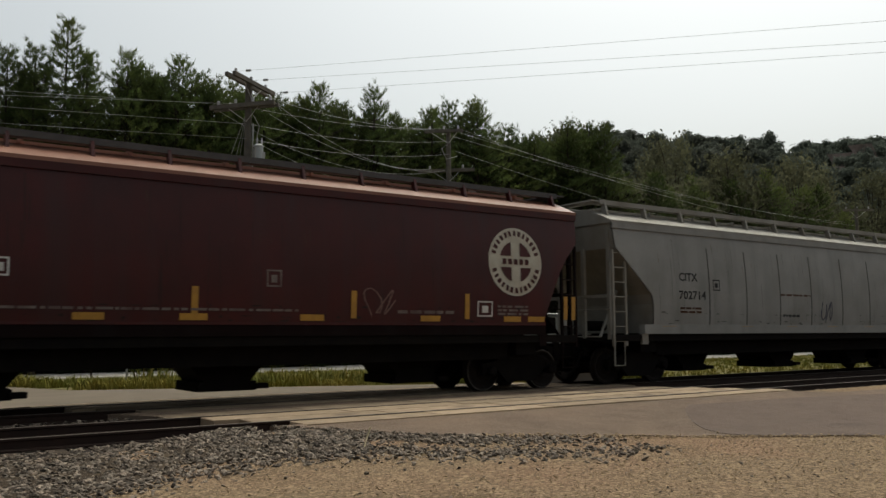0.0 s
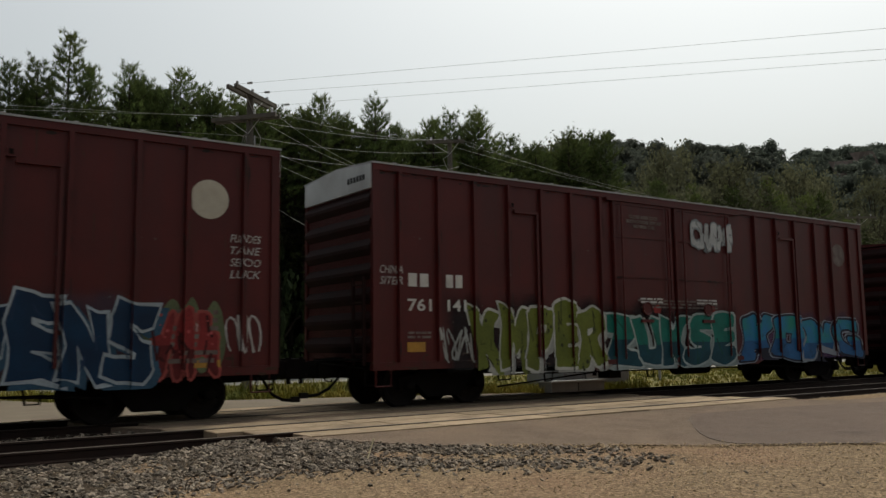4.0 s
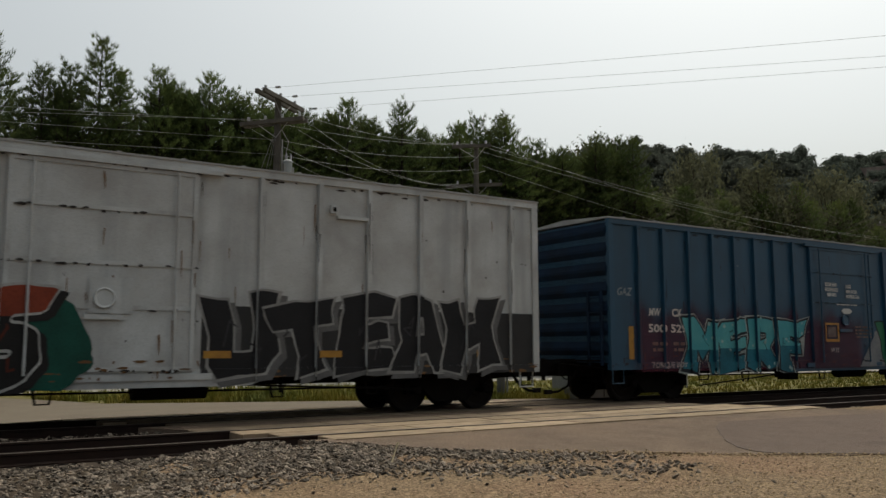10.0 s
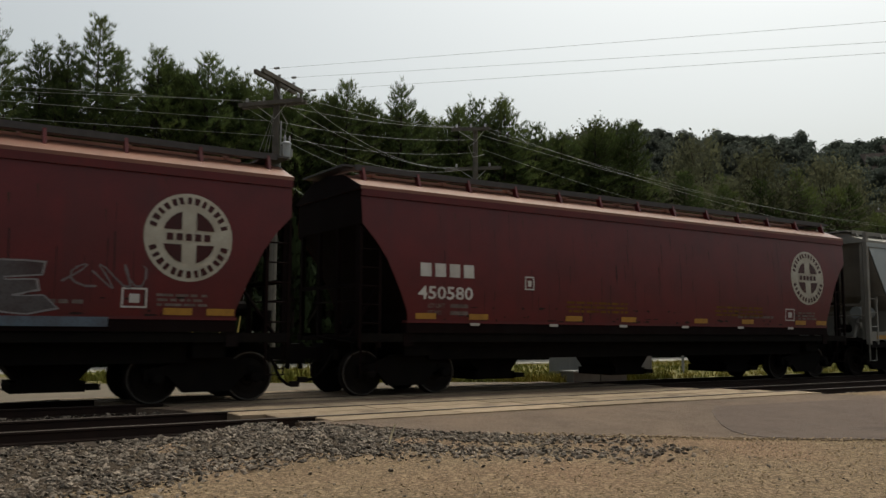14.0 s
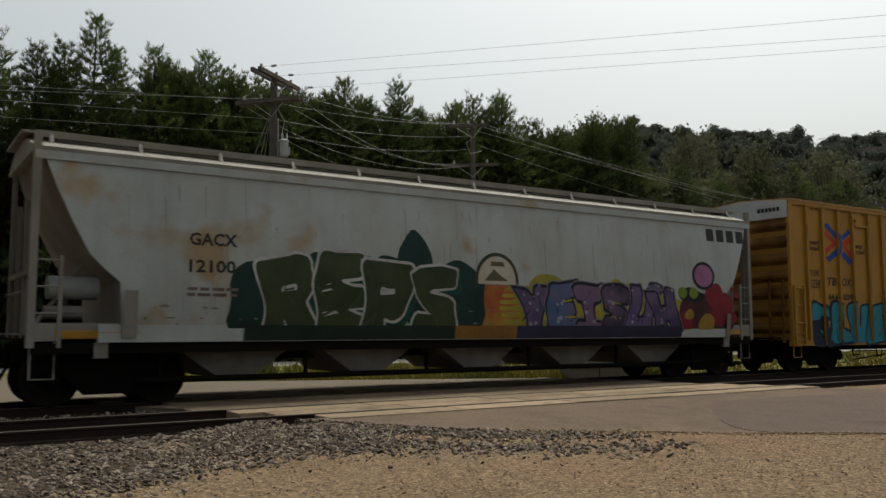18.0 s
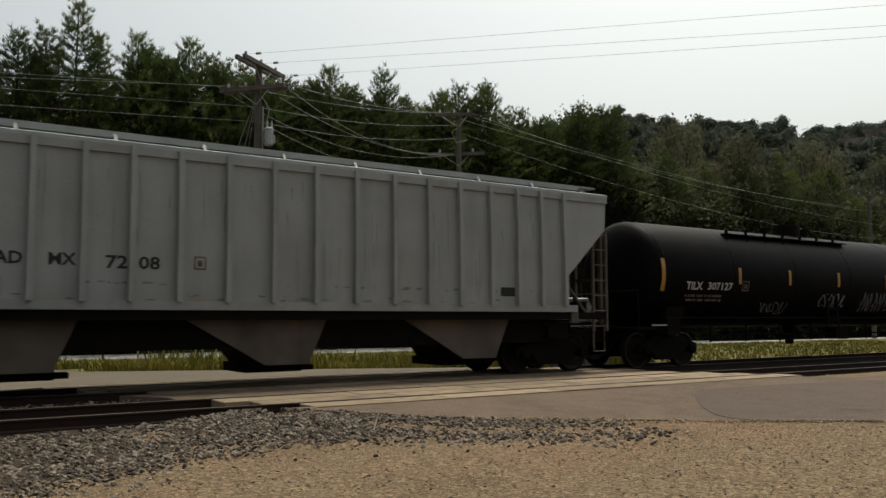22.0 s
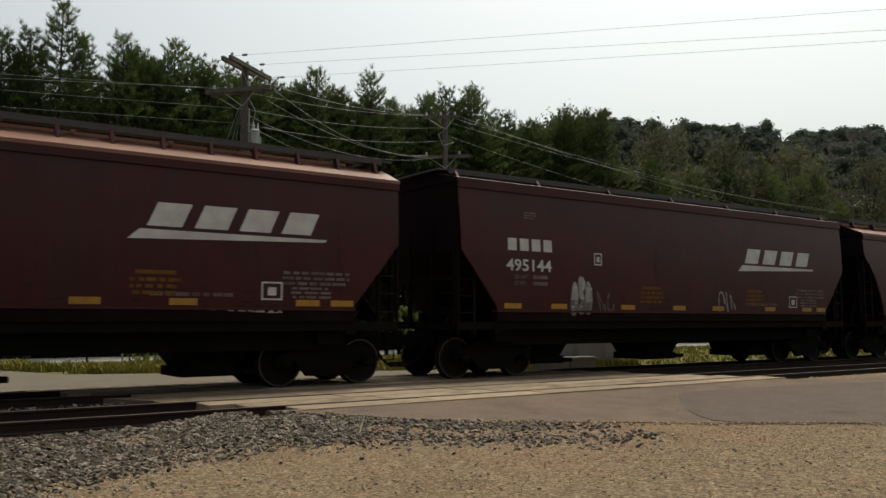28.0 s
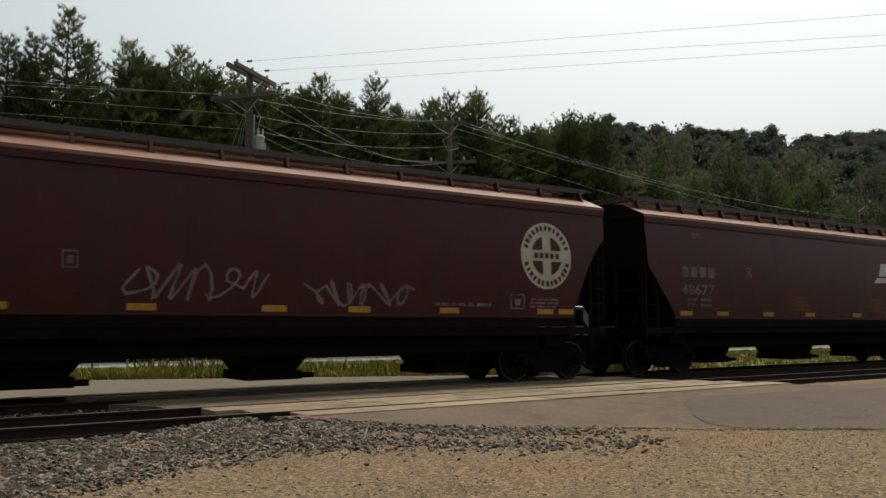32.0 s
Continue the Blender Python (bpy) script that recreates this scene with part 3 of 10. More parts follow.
stones("pebbles", "grit and small stones along the edge of the asphalt", PEBBLE, 1500, road_grit, lambda rr: 0.008 + 0.02 * rr.random() ** 2, lambda x, y, rr: max(lot_height(x, y), road_fall(y)) + 0.003, 16)

# ---- rolling stock: shared parts ----
def truck_set():
    """One four-wheel truck, built once at its own centre on the rails."""
    base = new("truck_pattern")
    bol = Shape().box(-0.32, 0.32, -0.95, 0.95, 0.42, 0.72).box(-0.55, 0.55, -0.18, 0.18, 0.7, 0.82)
    for y in (-0.98, 0.98):
        for dx in (-0.17, 0.0, 0.17):
            for k in range(5):
                bol.lathe([(0.0, 0.0), (0.065, 0.0), (0.065, 0.025), (0.0, 0.025)], (dx, y, 0.24 + 0.042 * k), "z", 8)
    bolster = bol.done("truck", UNDER)
    frame_shape = Shape().prism([(-1.12, 0.36), (-1.12, 0.62), (-0.78, 0.68), (-0.42, 0.82), (0.42, 0.82), (0.78, 0.68), (1.12, 0.62), (1.12, 0.36),
                                 (0.95, 0.5), (0.72, 0.5), (0.42, 0.2), (-0.42, 0.2), (-0.72, 0.5), (-0.95, 0.5)], "y", -0.07, 0.07)
    for x in (-0.9, 0.9):
        frame_shape.lathe([(0.0, -0.2), (0.075, -0.2), (0.11, -0.17), (0.11, 0.0), (0.0, 0.0)], (x, 0.0, 0.457), "y", 12)
        frame_shape.box(x - 0.14, x + 0.14, -0.1, 0.1, 0.55, 0.64)
    sidef = frame_shape.done("side_frame", UNDER)
    w = Shape().lathe([(0.0, 0.02), (0.12, 0.02), (0.14, 0.0), (0.17, 0.0), (0.2, 0.03), (0.34, 0.05), (0.4, 0.0), (0.455, 0.0), (0.457, 0.01), (0.46, 0.105),
                       (0.49, 0.115), (0.49, 0.14), (0.40, 0.14), (0.36, 0.09), (0.0, 0.09)], (0, 0, 0), "y", 28).done("wheel", WHEEL, smooth=True)
    rim = Shape().lathe([(0.432, -0.003), (0.453, -0.003), (0.458, 0.012), (0.432, 0.0)], (0, 0, 0), "y", 28).done("wheel_rim", RIM)
    axle = Shape().lathe([(0.08, -0.85), (0.085, 0.0), (0.08, 0.85)], (0, 0, 0), "y", 10).done("axle", UNDER)
    brake = Shape().box(-0.06, 0.06, -0.75, 0.75, 0.36, 0.5).tube([(0, -0.6, 0.43), (0.55, -0.05, 0.38), (0, 0.6, 0.43)], 0.025).done("brake_beam", UNDER)
    return base, bolster, sidef, w, rim, axle, brake


TRUCK_BASE, TRUCK_BOL, TRUCK_SIDE, TRUCK_WHEEL, TRUCK_RIM, TRUCK_AXLE, TRUCK_BRAKE = truck_set()


def add_truck(car, x, bright=False):
    t = again(TRUCK_BOL, pose(x, 0, 0), car)
    for sy, rz in ((-1.0, 0), (1.0, 180)):
        again(TRUCK_SIDE, pose(0, sy, 0, 0, 0, rz), t)
        for dx in (-0.9, 0.9):
            again(TRUCK_WHEEL, pose(dx, sy * 0.785, 0.457, 0, 0, rz), t)
            if bright and sy < 0:
                again(TRUCK_RIM, pose(dx, sy * 0.787, 0.457, 0, 0, rz), t)
    for dx in (-0.9, 0.9):
        again(TRUCK_AXLE, pose(dx, 0, 0.457), t)
        again(TRUCK_BRAKE, pose(dx * 0.42, 0, 0), t)
    return t


def add_ends(car, half, reach, rng, zsill=0.86):
    """Couplers, brake hoses, angle cocks and sill steps at both ends. reach: how far the couplings stand out."""
    for s in (-1, 1):
        k = Shape().box(*sorted((s * (half - 1.2), s * (half + reach - 0.18))), -0.13, 0.13, 0.74, 0.98)
        k.prism([(-0.16, 0.66), (-0.16, 1.04), (0.1, 1.06), (0.2, 0.9), (0.12, 0.64)], "x", s * (half + reach - 0.2), s * (half + reach + 0.05))
        k.done("coupler", UNDER, car)
        lift = Shape().tube([(s * (half - 0.02), -1.35, zsill + 0.02), (s * (half + 0.12), -1.2, zsill + 0.06), (s * (half + reach * 0.6), -0.25, zsill + 0.16), (s * (half + reach * 0.7), -0.1, zsill + 0.02)], 0.018)
        lift.done("uncoupling_lever", UNDER, car)
        Shape().box(*sorted((s * (half - 0.1), s * (half + 0.16))), -0.24, 0.24, 0.66, 1.06).done("striker", UNDER, car)
        pin = half + reach - 0.12
        Shape().lathe([(0.0, -0.32), (0.05, -0.32), (0.06, 0.22), (0.0, 0.22)], (s * pin, -0.1, 0.86), "z", 8).done("knuckle_pin", UNDER, car)
        c = rng.uniform(0.5, 0.6)
        links = [(s * (half + 0.2), -0.3, 0.72), (s * (half + 0.3), -0.34, c), (s * (half + 0.42), -0.34, c + 0.02), (s * (half + 0.5), -0.3, 0.7)]
        Shape().tube(links, 0.016, 5).done("hanging_chain", UNDER, car)
        pipe = Shape().tube([(s * (half - 0.5), -0.46, 0.84), (s * (half + 0.02), -0.46, 0.84), (s * (half + 0.14), -0.44, 0.76)], 0.026, 6)
        pipe.box(*sorted((s * (half - 0.06), s * (half + 0.06))), -0.54, -0.38, 0.74, 0.92).tube([(s * half, -0.52, 0.92), (s * (half + 0.16), -0.56, 0.96)], 0.012, 5)
        pipe.done("angle_cock", UNDER, car)
        drop = rng.uniform(0.2, 0.32)
        a, b = half + 0.1, half + reach
        h = Shape().tube([(s * a, -0.44, 0.76), (s * (a + (b - a) * 0.12), -0.43, 0.62), (s * (a + (b - a) * 0.32), -0.41, drop + 0.14), (s * (a + (b - a) * 0.6), -0.37, drop + 0.02),
                          (s * (b - 0.12), -0.34, drop), (s * (b + 0.02), -0.32, drop + 0.03)], 0.032, 8)
        h.done("brake_hose", UNDER, car)
        Shape().box(*sorted((s * (b - 0.16), s * (b + 0.02))), -0.38, -0.27, drop - 0.04, drop + 0.07).done("hose_coupling", WHEEL, car)
        Shape().tube([(s * (half - 0.3), -1.28, zsill), (s * (half - 0.3), -1.28, zsill - 0.3), (s * (half + 0.02), -1.28, zsill - 0.3), (s * (half + 0.02), -1.28, zsill)], 0.018, 5).done("corner_step", UNDER, car)


def ladder(car, x0, x1, y, z0, z1, material, n=6, name="ladder", label=""):
    s = Shape()
    for x in (x0, x1):
        s.box(x - 0.03, x + 0.03, y - 0.04, y + 0.02, z0, z1)
    for k in range(n):
        z = z0 + 0.12 + (z1 - z0 - 0.2) * k / (n - 1)
        s.tube([(x0, y - 0.02, z), (x1, y - 0.02, z)], 0.018)
    return s.done(name, material, car, label)


def stirrup(car, x, material, z0=0.42, z1=1.0, y=-1.5, w=0.36):
    Shape().tube([(x, y, z1), (x, y, z0), (x + w, y, z0), (x + w, y, z1)], 0.022).done("sill_step", material, car)


GLYPHS = {}


def loops_of(pts, faces):
    """The closed outlines of a flat mesh."""
    sides = {(a, b) for f in faces for a, b in zip(f, f[1:] + f[:1])}
    step = {a: b for a, b in sides if (b, a) not in sides}
    out = []
    for at in sorted(step):
        loop = []
        while at in step:
            loop.append(pts[at])
            at = step.pop(at)
        if len(loop) > 2:
            out.append(loop)
    return out


def filled(loops, times, grow):
    """Flat outlines with their corners rounded off, made bolder by grow, and filled."""
    cu = bpy.data.curves.new("glyph", "CURVE")
    cu.dimensions, cu.fill_mode = "2D", "BOTH"
    for loop in loops:
        fine = []
        for (xa, ya), (xb, yb) in zip(loop, loop[1:] + loop[:1]):
            fine.append((xa, ya))
            if math.hypot(xb - xa, yb - ya) > 0.26:
                fine += [(xa + (xb - xa) * 0.4, ya + (yb - ya) * 0.4), (xa + (xb - xa) * 0.6, ya + (yb - ya) * 0.6)]
        if times:
            fine = Side.soften(fine, times)
        area = sum(xa * yb - xb * ya for (xa, ya), (xb, yb) in zip(fine, fine[1:] + fine[:1]))
        moved = []
        for (xa, ya), (xb, yb), (xc, yc) in zip(fine[-1:] + fine[:-1], fine, fine[1:] + fine[:1]):
            ua, ub = (Vector((xb - xa, yb - ya))).normalized(), (Vector((xc - xb, yc - yb))).normalized()
            w = ua + ub
            d = max(0.5, w.length * w.length / 2) if w.length > 0.1 else 1.0
            moved.append((xb + w.y / d * grow, yb - w.x / d * grow))
        if area < 0 and min(max(p[k] for p in fine) - min(p[k] for p in fine) for k in (0, 1)) < 2.3 * grow + 0.02:
            continue   # a hole that closes up
        sp = cu.splines.new("POLY")
        sp.points.add(len(moved) - 1)
        for q, (x, y) in zip(sp.points, moved):
            q.co = (x, y, 0.0, 1.0)
        sp.use_cyclic_u = True
    tmp = bpy.data.objects.new("glyph", cu)
    me = bpy.data.meshes.new_from_object(tmp)
    bpy.data.objects.remove(tmp)
    out = [tuple(v.co[:2]) for v in me.vertices], [tuple(f.vertices) for f in me.polygons]
    bpy.data.meshes.remove(me)
    bpy.data.curves.remove(cu)
    return out


# fat hand-drawn capitals on a grid of ten: the outline, then its holes
BLOCK = {}
BLOCK["Z"] = [[(0, 0), (10, 0.5), (10, 3.2), (5.5, 3.4), (10, 7), (9.5, 10), (0.3, 9.6), (0, 7), (4.8, 6.8), (0.5, 3.2)]]
BLOCK["i"] = [[(2.2, 0), (8, 0), (7.6, 5.2), (2.6, 5)], [(5 + 2.6 * math.cos(k * math.pi / 5), 8 + 2.1 * math.sin(k * math.pi / 5)) for k in range(10)]]
BLOCK["E"] = [[(0.5, 0), (10, 0.2), (9.8, 2.6), (4.5, 2.8), (4.5, 3.8), (9.5, 4), (9.3, 6), (4.5, 6), (4.5, 7.2), (9.8, 7.4), (9.6, 9.8), (2, 10), (0, 7), (0, 2)]]
BLOCK["M"] = [[(0, 0), (3, 0), (3.2, 4.5), (5, 2.5), (6.8, 4.5), (7, 0), (10, 0), (10, 9.8), (7, 10), (5, 6.5), (3, 10), (0, 9.8)]]
BLOCK["O"] = [[(0, 0.5), (9.6, 0), (10, 9.6), (0.5, 10)], [(3.5, 3.5), (3.7, 6.6), (6.4, 6.5), (6.3, 3.4)]]
BLOCK["R"] = [[(0, 0), (3.4, 0), (3.6, 3.2), (6.4, 0), (10, 0.3), (7.4, 4.2), (9.6, 6.2), (9, 9.4), (6, 10), (0.2, 9.7)], [(3.4, 5.6), (3.5, 7.3), (6.2, 7.2), (6.2, 5.8)]]
BLOCK["F"] = [[(0.5, 0), (4.4, 0.2), (4.6, 3.6), (8.6, 3.8), (8.4, 6), (4.6, 6), (4.6, 7), (10, 7.2), (9.8, 10), (0.2, 9.7)]]
BLOCK["V"] = [[(0, 9.8), (3, 0), (7.2, 0), (10, 9.7), (6.6, 10), (5, 4.5), (3.4, 10)]]
BLOCK["I"] = [[(0.5, 0), (9.5, 0.2), (9.5, 2.4), (6.8, 2.6), (6.8, 7.4), (9.4, 7.6), (9.4, 10), (0.6, 9.8), (0.6, 7.6), (3.3, 7.4), (3.3, 2.6), (0.5, 2.4)]]
BLOCK["S"] = [[(0.4, 0.2), (8, 0), (10, 2), (9.8, 5), (4.2, 6.4), (4.2, 7.2), (9.6, 7.2), (9.2, 9.8), (2.2, 10), (0.2, 8), (0.6, 5), (6.2, 3.6), (6.2, 2.8), (0.4, 2.8)]]
BLOCK["A"] = [[(0, 0), (3.2, 0), (3.8, 2.4), (6.2, 2.4), (6.8, 0), (10, 0.2), (7.8, 10), (2.2, 9.8)], [(4.2, 4.6), (4.7, 7), (5.3, 7), (5.8, 4.6)]]
BLOCK["H"] = [[(0, 0.2), (3.4, 0), (3.6, 3.6), (6.4, 3.6), (6.6, 0), (10, 0.2), (9.8, 10), (6.6, 9.8), (6.4, 6.2), (3.6, 6.2), (3.4, 10), (0.2, 9.8)]]
BLOCK["K"] = [[(0, 0), (3.2, 0), (3.4, 3.2), (6.4, 0), (10, 0.3), (6.6, 5.2), (10, 9.6), (6.6, 10), (3.4, 6.8), (3.2, 10), (0.2, 9.8)]]
BLOCK["T"] = [[(3.2, 0), (6.8, 0), (6.6, 6.8), (10, 6.8), (9.8, 10), (0, 9.7), (0.3, 6.8), (3.4, 6.8)]]
BLOCK["Y"] = [[(3.2, 0), (6.8, 0.2), (6.8, 4), (10, 9.8), (6.6, 10), (5, 7), (3.4, 10), (0, 9.6), (3.2, 4)]]
BLOCK["P"] = [[(0, 0), (3.4, 0.2), (3.6, 3), (8.6, 3.4), (10, 6), (9, 9.6), (0.2, 9.8)], [(3.4, 5.4), (3.5, 7.4), (6.4, 7.3), (6.4, 5.6)]]
BLOCK["U"] = [[(0.2, 9.8), (0, 2), (2, 0), (8, 0.2), (10, 2.2), (9.8, 10), (6.6, 9.8), (6.5, 3), (3.6, 2.9), (3.5, 9.8)]]
BLOCK["N"] = [[(0, 0), (3.2, 0), (3.3, 5), (6.8, 0), (10, 0.2), (10, 9.8), (6.8, 10), (6.7, 5.2), (3.2, 10), (0.2, 9.8)]]


def glyph(ch, grow, soft=0):
    """A letter as faces in a unit square, made bolder by grow and rounded: a fat one of BLOCK where there is one, else of the built-in font."""
    key = (ch, round(grow, 3), soft)
    if key not in GLYPHS and ch in BLOCK:
        pts, faces = filled([[(x / 10, y / 10) for x, y in loop] for loop in BLOCK[ch]], soft, max(0.0, grow - 0.03))
        GLYPHS[key] = [[pts[i] for i in f] for f in faces]
    if key not in GLYPHS:
        sets = []
        for off in (0.0, grow):
            cu = bpy.data.curves.new("glyph", "FONT")
            cu.body, cu.size, cu.offset, cu.resolution_u = ch, 1.0, off, 3
            tmp = bpy.data.objects.new("glyph", cu)
            me = bpy.data.meshes.new_from_object(tmp)
            bpy.data.objects.remove(tmp)
            sets.append(([tuple(v.co[:2]) for v in me.vertices], [tuple(f.vertices) for f in me.polygons]))
            bpy.data.meshes.remove(me)
            bpy.data.curves.remove(cu)
        (base, _), (pts, faces) = sets
        if soft:
            pts, faces = filled(loops_of(*sets[0]), soft, grow)
        xa, xb, ya, yb = min(p[0] for p in base), max(p[0] for p in base), min(p[1] for p in base), max(p[1] for p in base)
        xb = max(xb, xa + 0.3)
        m = 0.06
        box = (xa - m, xb + m, ya - m, yb + m)
        GLYPHS[key] = [[((pts[i][0] - box[0]) / (box[1] - box[0]), (pts[i][1] - box[2]) / (box[3] - box[2])) for i in f] for f in faces]
    return GLYPHS[key]


def mist(col):
    """Overspray that thins out to nothing at its rim."""
    key = ("mist", col)
    if key not in GLYPHS:
        m = spray(col).copy()
        m.name = "overspray"
        t = m.node_tree
        at = t.nodes.new("ShaderNodeAttribute")
        at.attribute_name = "cover"
        no = t.nodes.new("ShaderNodeTexNoise")
        no.inputs["Scale"].default_value = 9.0
        mul = t.nodes.new("ShaderNodeMath")
        mul.operation, mul.use_clamp = "MULTIPLY_ADD", True
        mul.inputs[1].default_value, mul.inputs[2].default_value = 0.5, -0.25
        add = t.nodes.new("ShaderNodeMath")
        add.operation, add.use_clamp = "ADD", True
        clear = t.nodes.new("ShaderNodeBsdfTransparent")
        mx = t.nodes.new("ShaderNodeMixShader")
        t.links.new(no.outputs["Fac"], mul.inputs[0])
        t.links.new(at.outputs["Fac"], add.inputs[0])
        t.links.new(mul.outputs[0], add.inputs[1])
        thin = t.nodes.new("ShaderNodeMath")
        thin.operation = "MULTIPLY"
        t.links.new(add.outputs[0], thin.inputs[0])
        t.links.new(at.outputs["Fac"], thin.inputs[1])
        t.links.new(thin.outputs[0], mx.inputs[0])
        t.links.new(clear.outputs[0], mx.inputs[1])
        t.links.new(t.nodes["Principled BSDF"].outputs[0], mx.inputs[2])
        t.links.new(mx.outputs[0], t.nodes["Material Output"].inputs["Surface"])
        GLYPHS[key] = m
    return GLYPHS[key]


class Side:
    """The near side of a car, on which marks are laid: y as a function of z."""

    def __init__(self, car, face):
        self.car, self.face, self.layer = car, face, 0

    def lay(self, polys, name, material, label="", off=0.004, step=0.0004):
        """Flat outlines of (x, z) on the side, each a hair above the last, bent over its curve and over its posts and doors."""
        v, f, at = [], [], {}
        for i, poly in enumerate(polys):
            for strip, depth in self.split(poly):
                face = []
                for x, z in strip:
                    p = (x, self.face(z) - depth - off - step * i, z)
                    key = tuple(round(q, 4) for q in p)
                    if key not in at:
                        at[key] = len(v)
                        v.append(p)
                    if at[key] not in face:
                        face.append(at[key])
                if len(face) > 2:
                    f.append(tuple(face))
        me = bpy.data.meshes.new(name)
        me.from_pydata(v, [], f)
        me.materials.append(material)
        ob = new(name, me)
        ob.parent = self.car
        return tagged(ob, label) if label else ob

    curved = False
    sill = None     # height and depth of the sill below the side
    steps = ()      # (x0, x1, depth) of what stands proud of the side

    @staticmethod
    def clip(poly, axis, at, keep):
        """The part of an outline on one side of a line."""
        out = []
        for p, q in zip(poly, poly[1:] + poly[:1]):
            a, b = (p[axis] - at) * keep, (q[axis] - at) * keep
            if a >= 0:
                out.append(p)
            if a * b < 0:
                t = a / (a - b)
                out.append((p[0] + (q[0] - p[0]) * t, p[1] + (q[1] - p[1]) * t))
        return out

    def split(self, poly):
        if self.curved:
            lo, hi = min(p[1] for p in poly), max(p[1] for p in poly)
            n = max(1, int((hi - lo) / 0.14))
            if n == 1:
                return [(poly, 0.0)]
            out = []
            for k in range(n):
                part = self.clip(self.clip(poly, 1, lo + (hi - lo) * k / n, 1), 1, lo + (hi - lo) * (k + 1) / n, -1)
                if len(part) > 2:
                    out.append((part, 0.0))
            return out
        if not self.steps:
            return [(poly, 0.0)]
        lo, hi = min(p[0] for p in poly), max(p[0] for p in poly)
        cuts = [(-99.0, 0.0)]
        for a, b, d in self.steps:
            cuts += [(a, d), (b, 0.0)]
        out = []
        for (a, d), (b, _) in zip(cuts, cuts[1:] + [(99.0, 0.0)]):
            if b <= lo or a >= hi or b - a < 1e-4:
                continue
            part = self.clip(self.clip(poly, 0, a, 1), 0, b, -1)
            if len(part) < 3:
                continue
            if self.sill and min(p[1] for p in part) < self.sill[0]:
                up, down = self.clip(part, 1, self.sill[0], 1), self.clip(part, 1, self.sill[0], -1)
                out += [(q, e) for q, e in ((up, d), (down, max(d, self.sill[1]))) if len(q) > 2]
            else:
                out.append((part, d))
        return out

    def words(self, text, x, z, height, material, name="lettering", width=None, label="", shear=0.0, bold=0.007, off=0.006):
        """Words or numbers in the built-in font, their lower start at (x, z)."""
        cu = bpy.data.curves.new(name, "FONT")
        cu.body, cu.size, cu.shear, cu.offset = text, height * 1.38, shear, bold
        cu.resolution_u = 2
        tmp = bpy.data.objects.new(name, cu)
        me = bpy.data.meshes.new_from_object(tmp)
        bpy.data.objects.remove(tmp)
        xs = [p.co.x for p in me.vertices] or [0, 1]
        k = 1.0 if width is None else width / (max(xs) - min(xs))
        x0 = min(xs)
        polys = [[(x + (me.vertices[i].co.x - x0) * k, z + me.vertices[i].co.y) for i in f.vertices] for f in me.polygons]
        bpy.data.meshes.remove(me)
        return self.lay(polys, name, material, label, off, 0.0)

    def streaks(self, xs, spread, z0, z1, n, col, seed, long=0.7, wide=0.03, name="rust_streaking", col2=None):
        """Runs of rust or dirt that start at joints and thin out downwards."""
        r = random.Random(seed)
        polys = []
        for _ in range(n):
            x, z = r.choice(xs) + r.gauss(0, spread), r.uniform(z0 + 0.1, z1)
            l, w, k = min(long * r.uniform(0.2, 1.0), z - z0), wide * r.uniform(0.3, 1.0), r.gauss(0, 0.012)
            polys.append([(x - w / 2, z), (x + w * 0.4, z + w * r.uniform(0.2, 0.8)), (x + w * 0.45 + k, z - l * 0.5), (x + w * 0.1 + k, z - l), (x - w * 0.2 + k, z - l * 0.8)])
        return tagged(self.lay(polys, name, spray(col, col2 or tuple(c * 0.8 for c in col)), off=0.0024, step=0.00001), kind="stuff")

    def chips(self, x0, x1, zs, n, col, seed, size=0.12, name="chipped_paint"):
        """Chipped and grimy spots strung along level edges."""
        r = random.Random(seed)
        polys = []
        for _ in range(n):
            x, z, w, h = r.uniform(x0, x1), r.choice(zs) + r.gauss(0, 0.012), size * r.uniform(0.15, 1.0) ** 1.5, 0.035 * r.uniform(0.25, 1.0)
            polys.append([(x + w * math.cos(a) * r.uniform(0.6, 1.1), z + h * math.sin(a) * r.uniform(0.6, 1.2)) for a in (0.0, 0.9, 1.8, 3.1, 4.0, 5.2)])
        return tagged(self.lay(polys, name, spray(col), off=0.0028, step=0.00001), kind="stuff")

    def bars(self, x0, x1, z0, z1, rows, material, name="small_print", seed=1, off=0.004):
        """Small print that cannot be read: rows of short bars."""
        r = random.Random(seed)
        polys, dz = [], (z1 - z0) / rows
        for i in range(rows):
            x, z = x0 + r.uniform(0, 0.1) * (x1 - x0), z1 - (i + 1) * dz
            while x < x1 - 0.05:
                w = min(r.uniform(0.06, 0.3), x1 - x)
                polys.append([(x, z + dz * 0.25), (x + w, z + dz * 0.25), (x + w, z + dz * 0.8), (x, z + dz * 0.8)])
                x += w + r.uniform(0.03, 0.07)
        return tagged(self.lay(polys, name, material, off=off), kind="stuff")

    def rect(self, x0, x1, z0, z1, material, name="panel", label="", off=0.004):
        return self.lay([[(x0, z0), (x1, z0), (x1, z1), (x0, z1)]], name, material, label, off)

    def reflectors(self, xs, z, w=0.5, h=0.13):
        for x in xs:
            self.rect(x - w / 2, x + w / 2, z, z + h, REFLECT, "reflector", off=0.012)

    def marks(self, x0, x1, z0, z1, n, material, name="owner_mark", slant=0.0, label="", gap=0.27):
        """An owner's mark drawn as plain blocks, n of them."""
        w, h = (x1 - x0) / n, z1 - z0
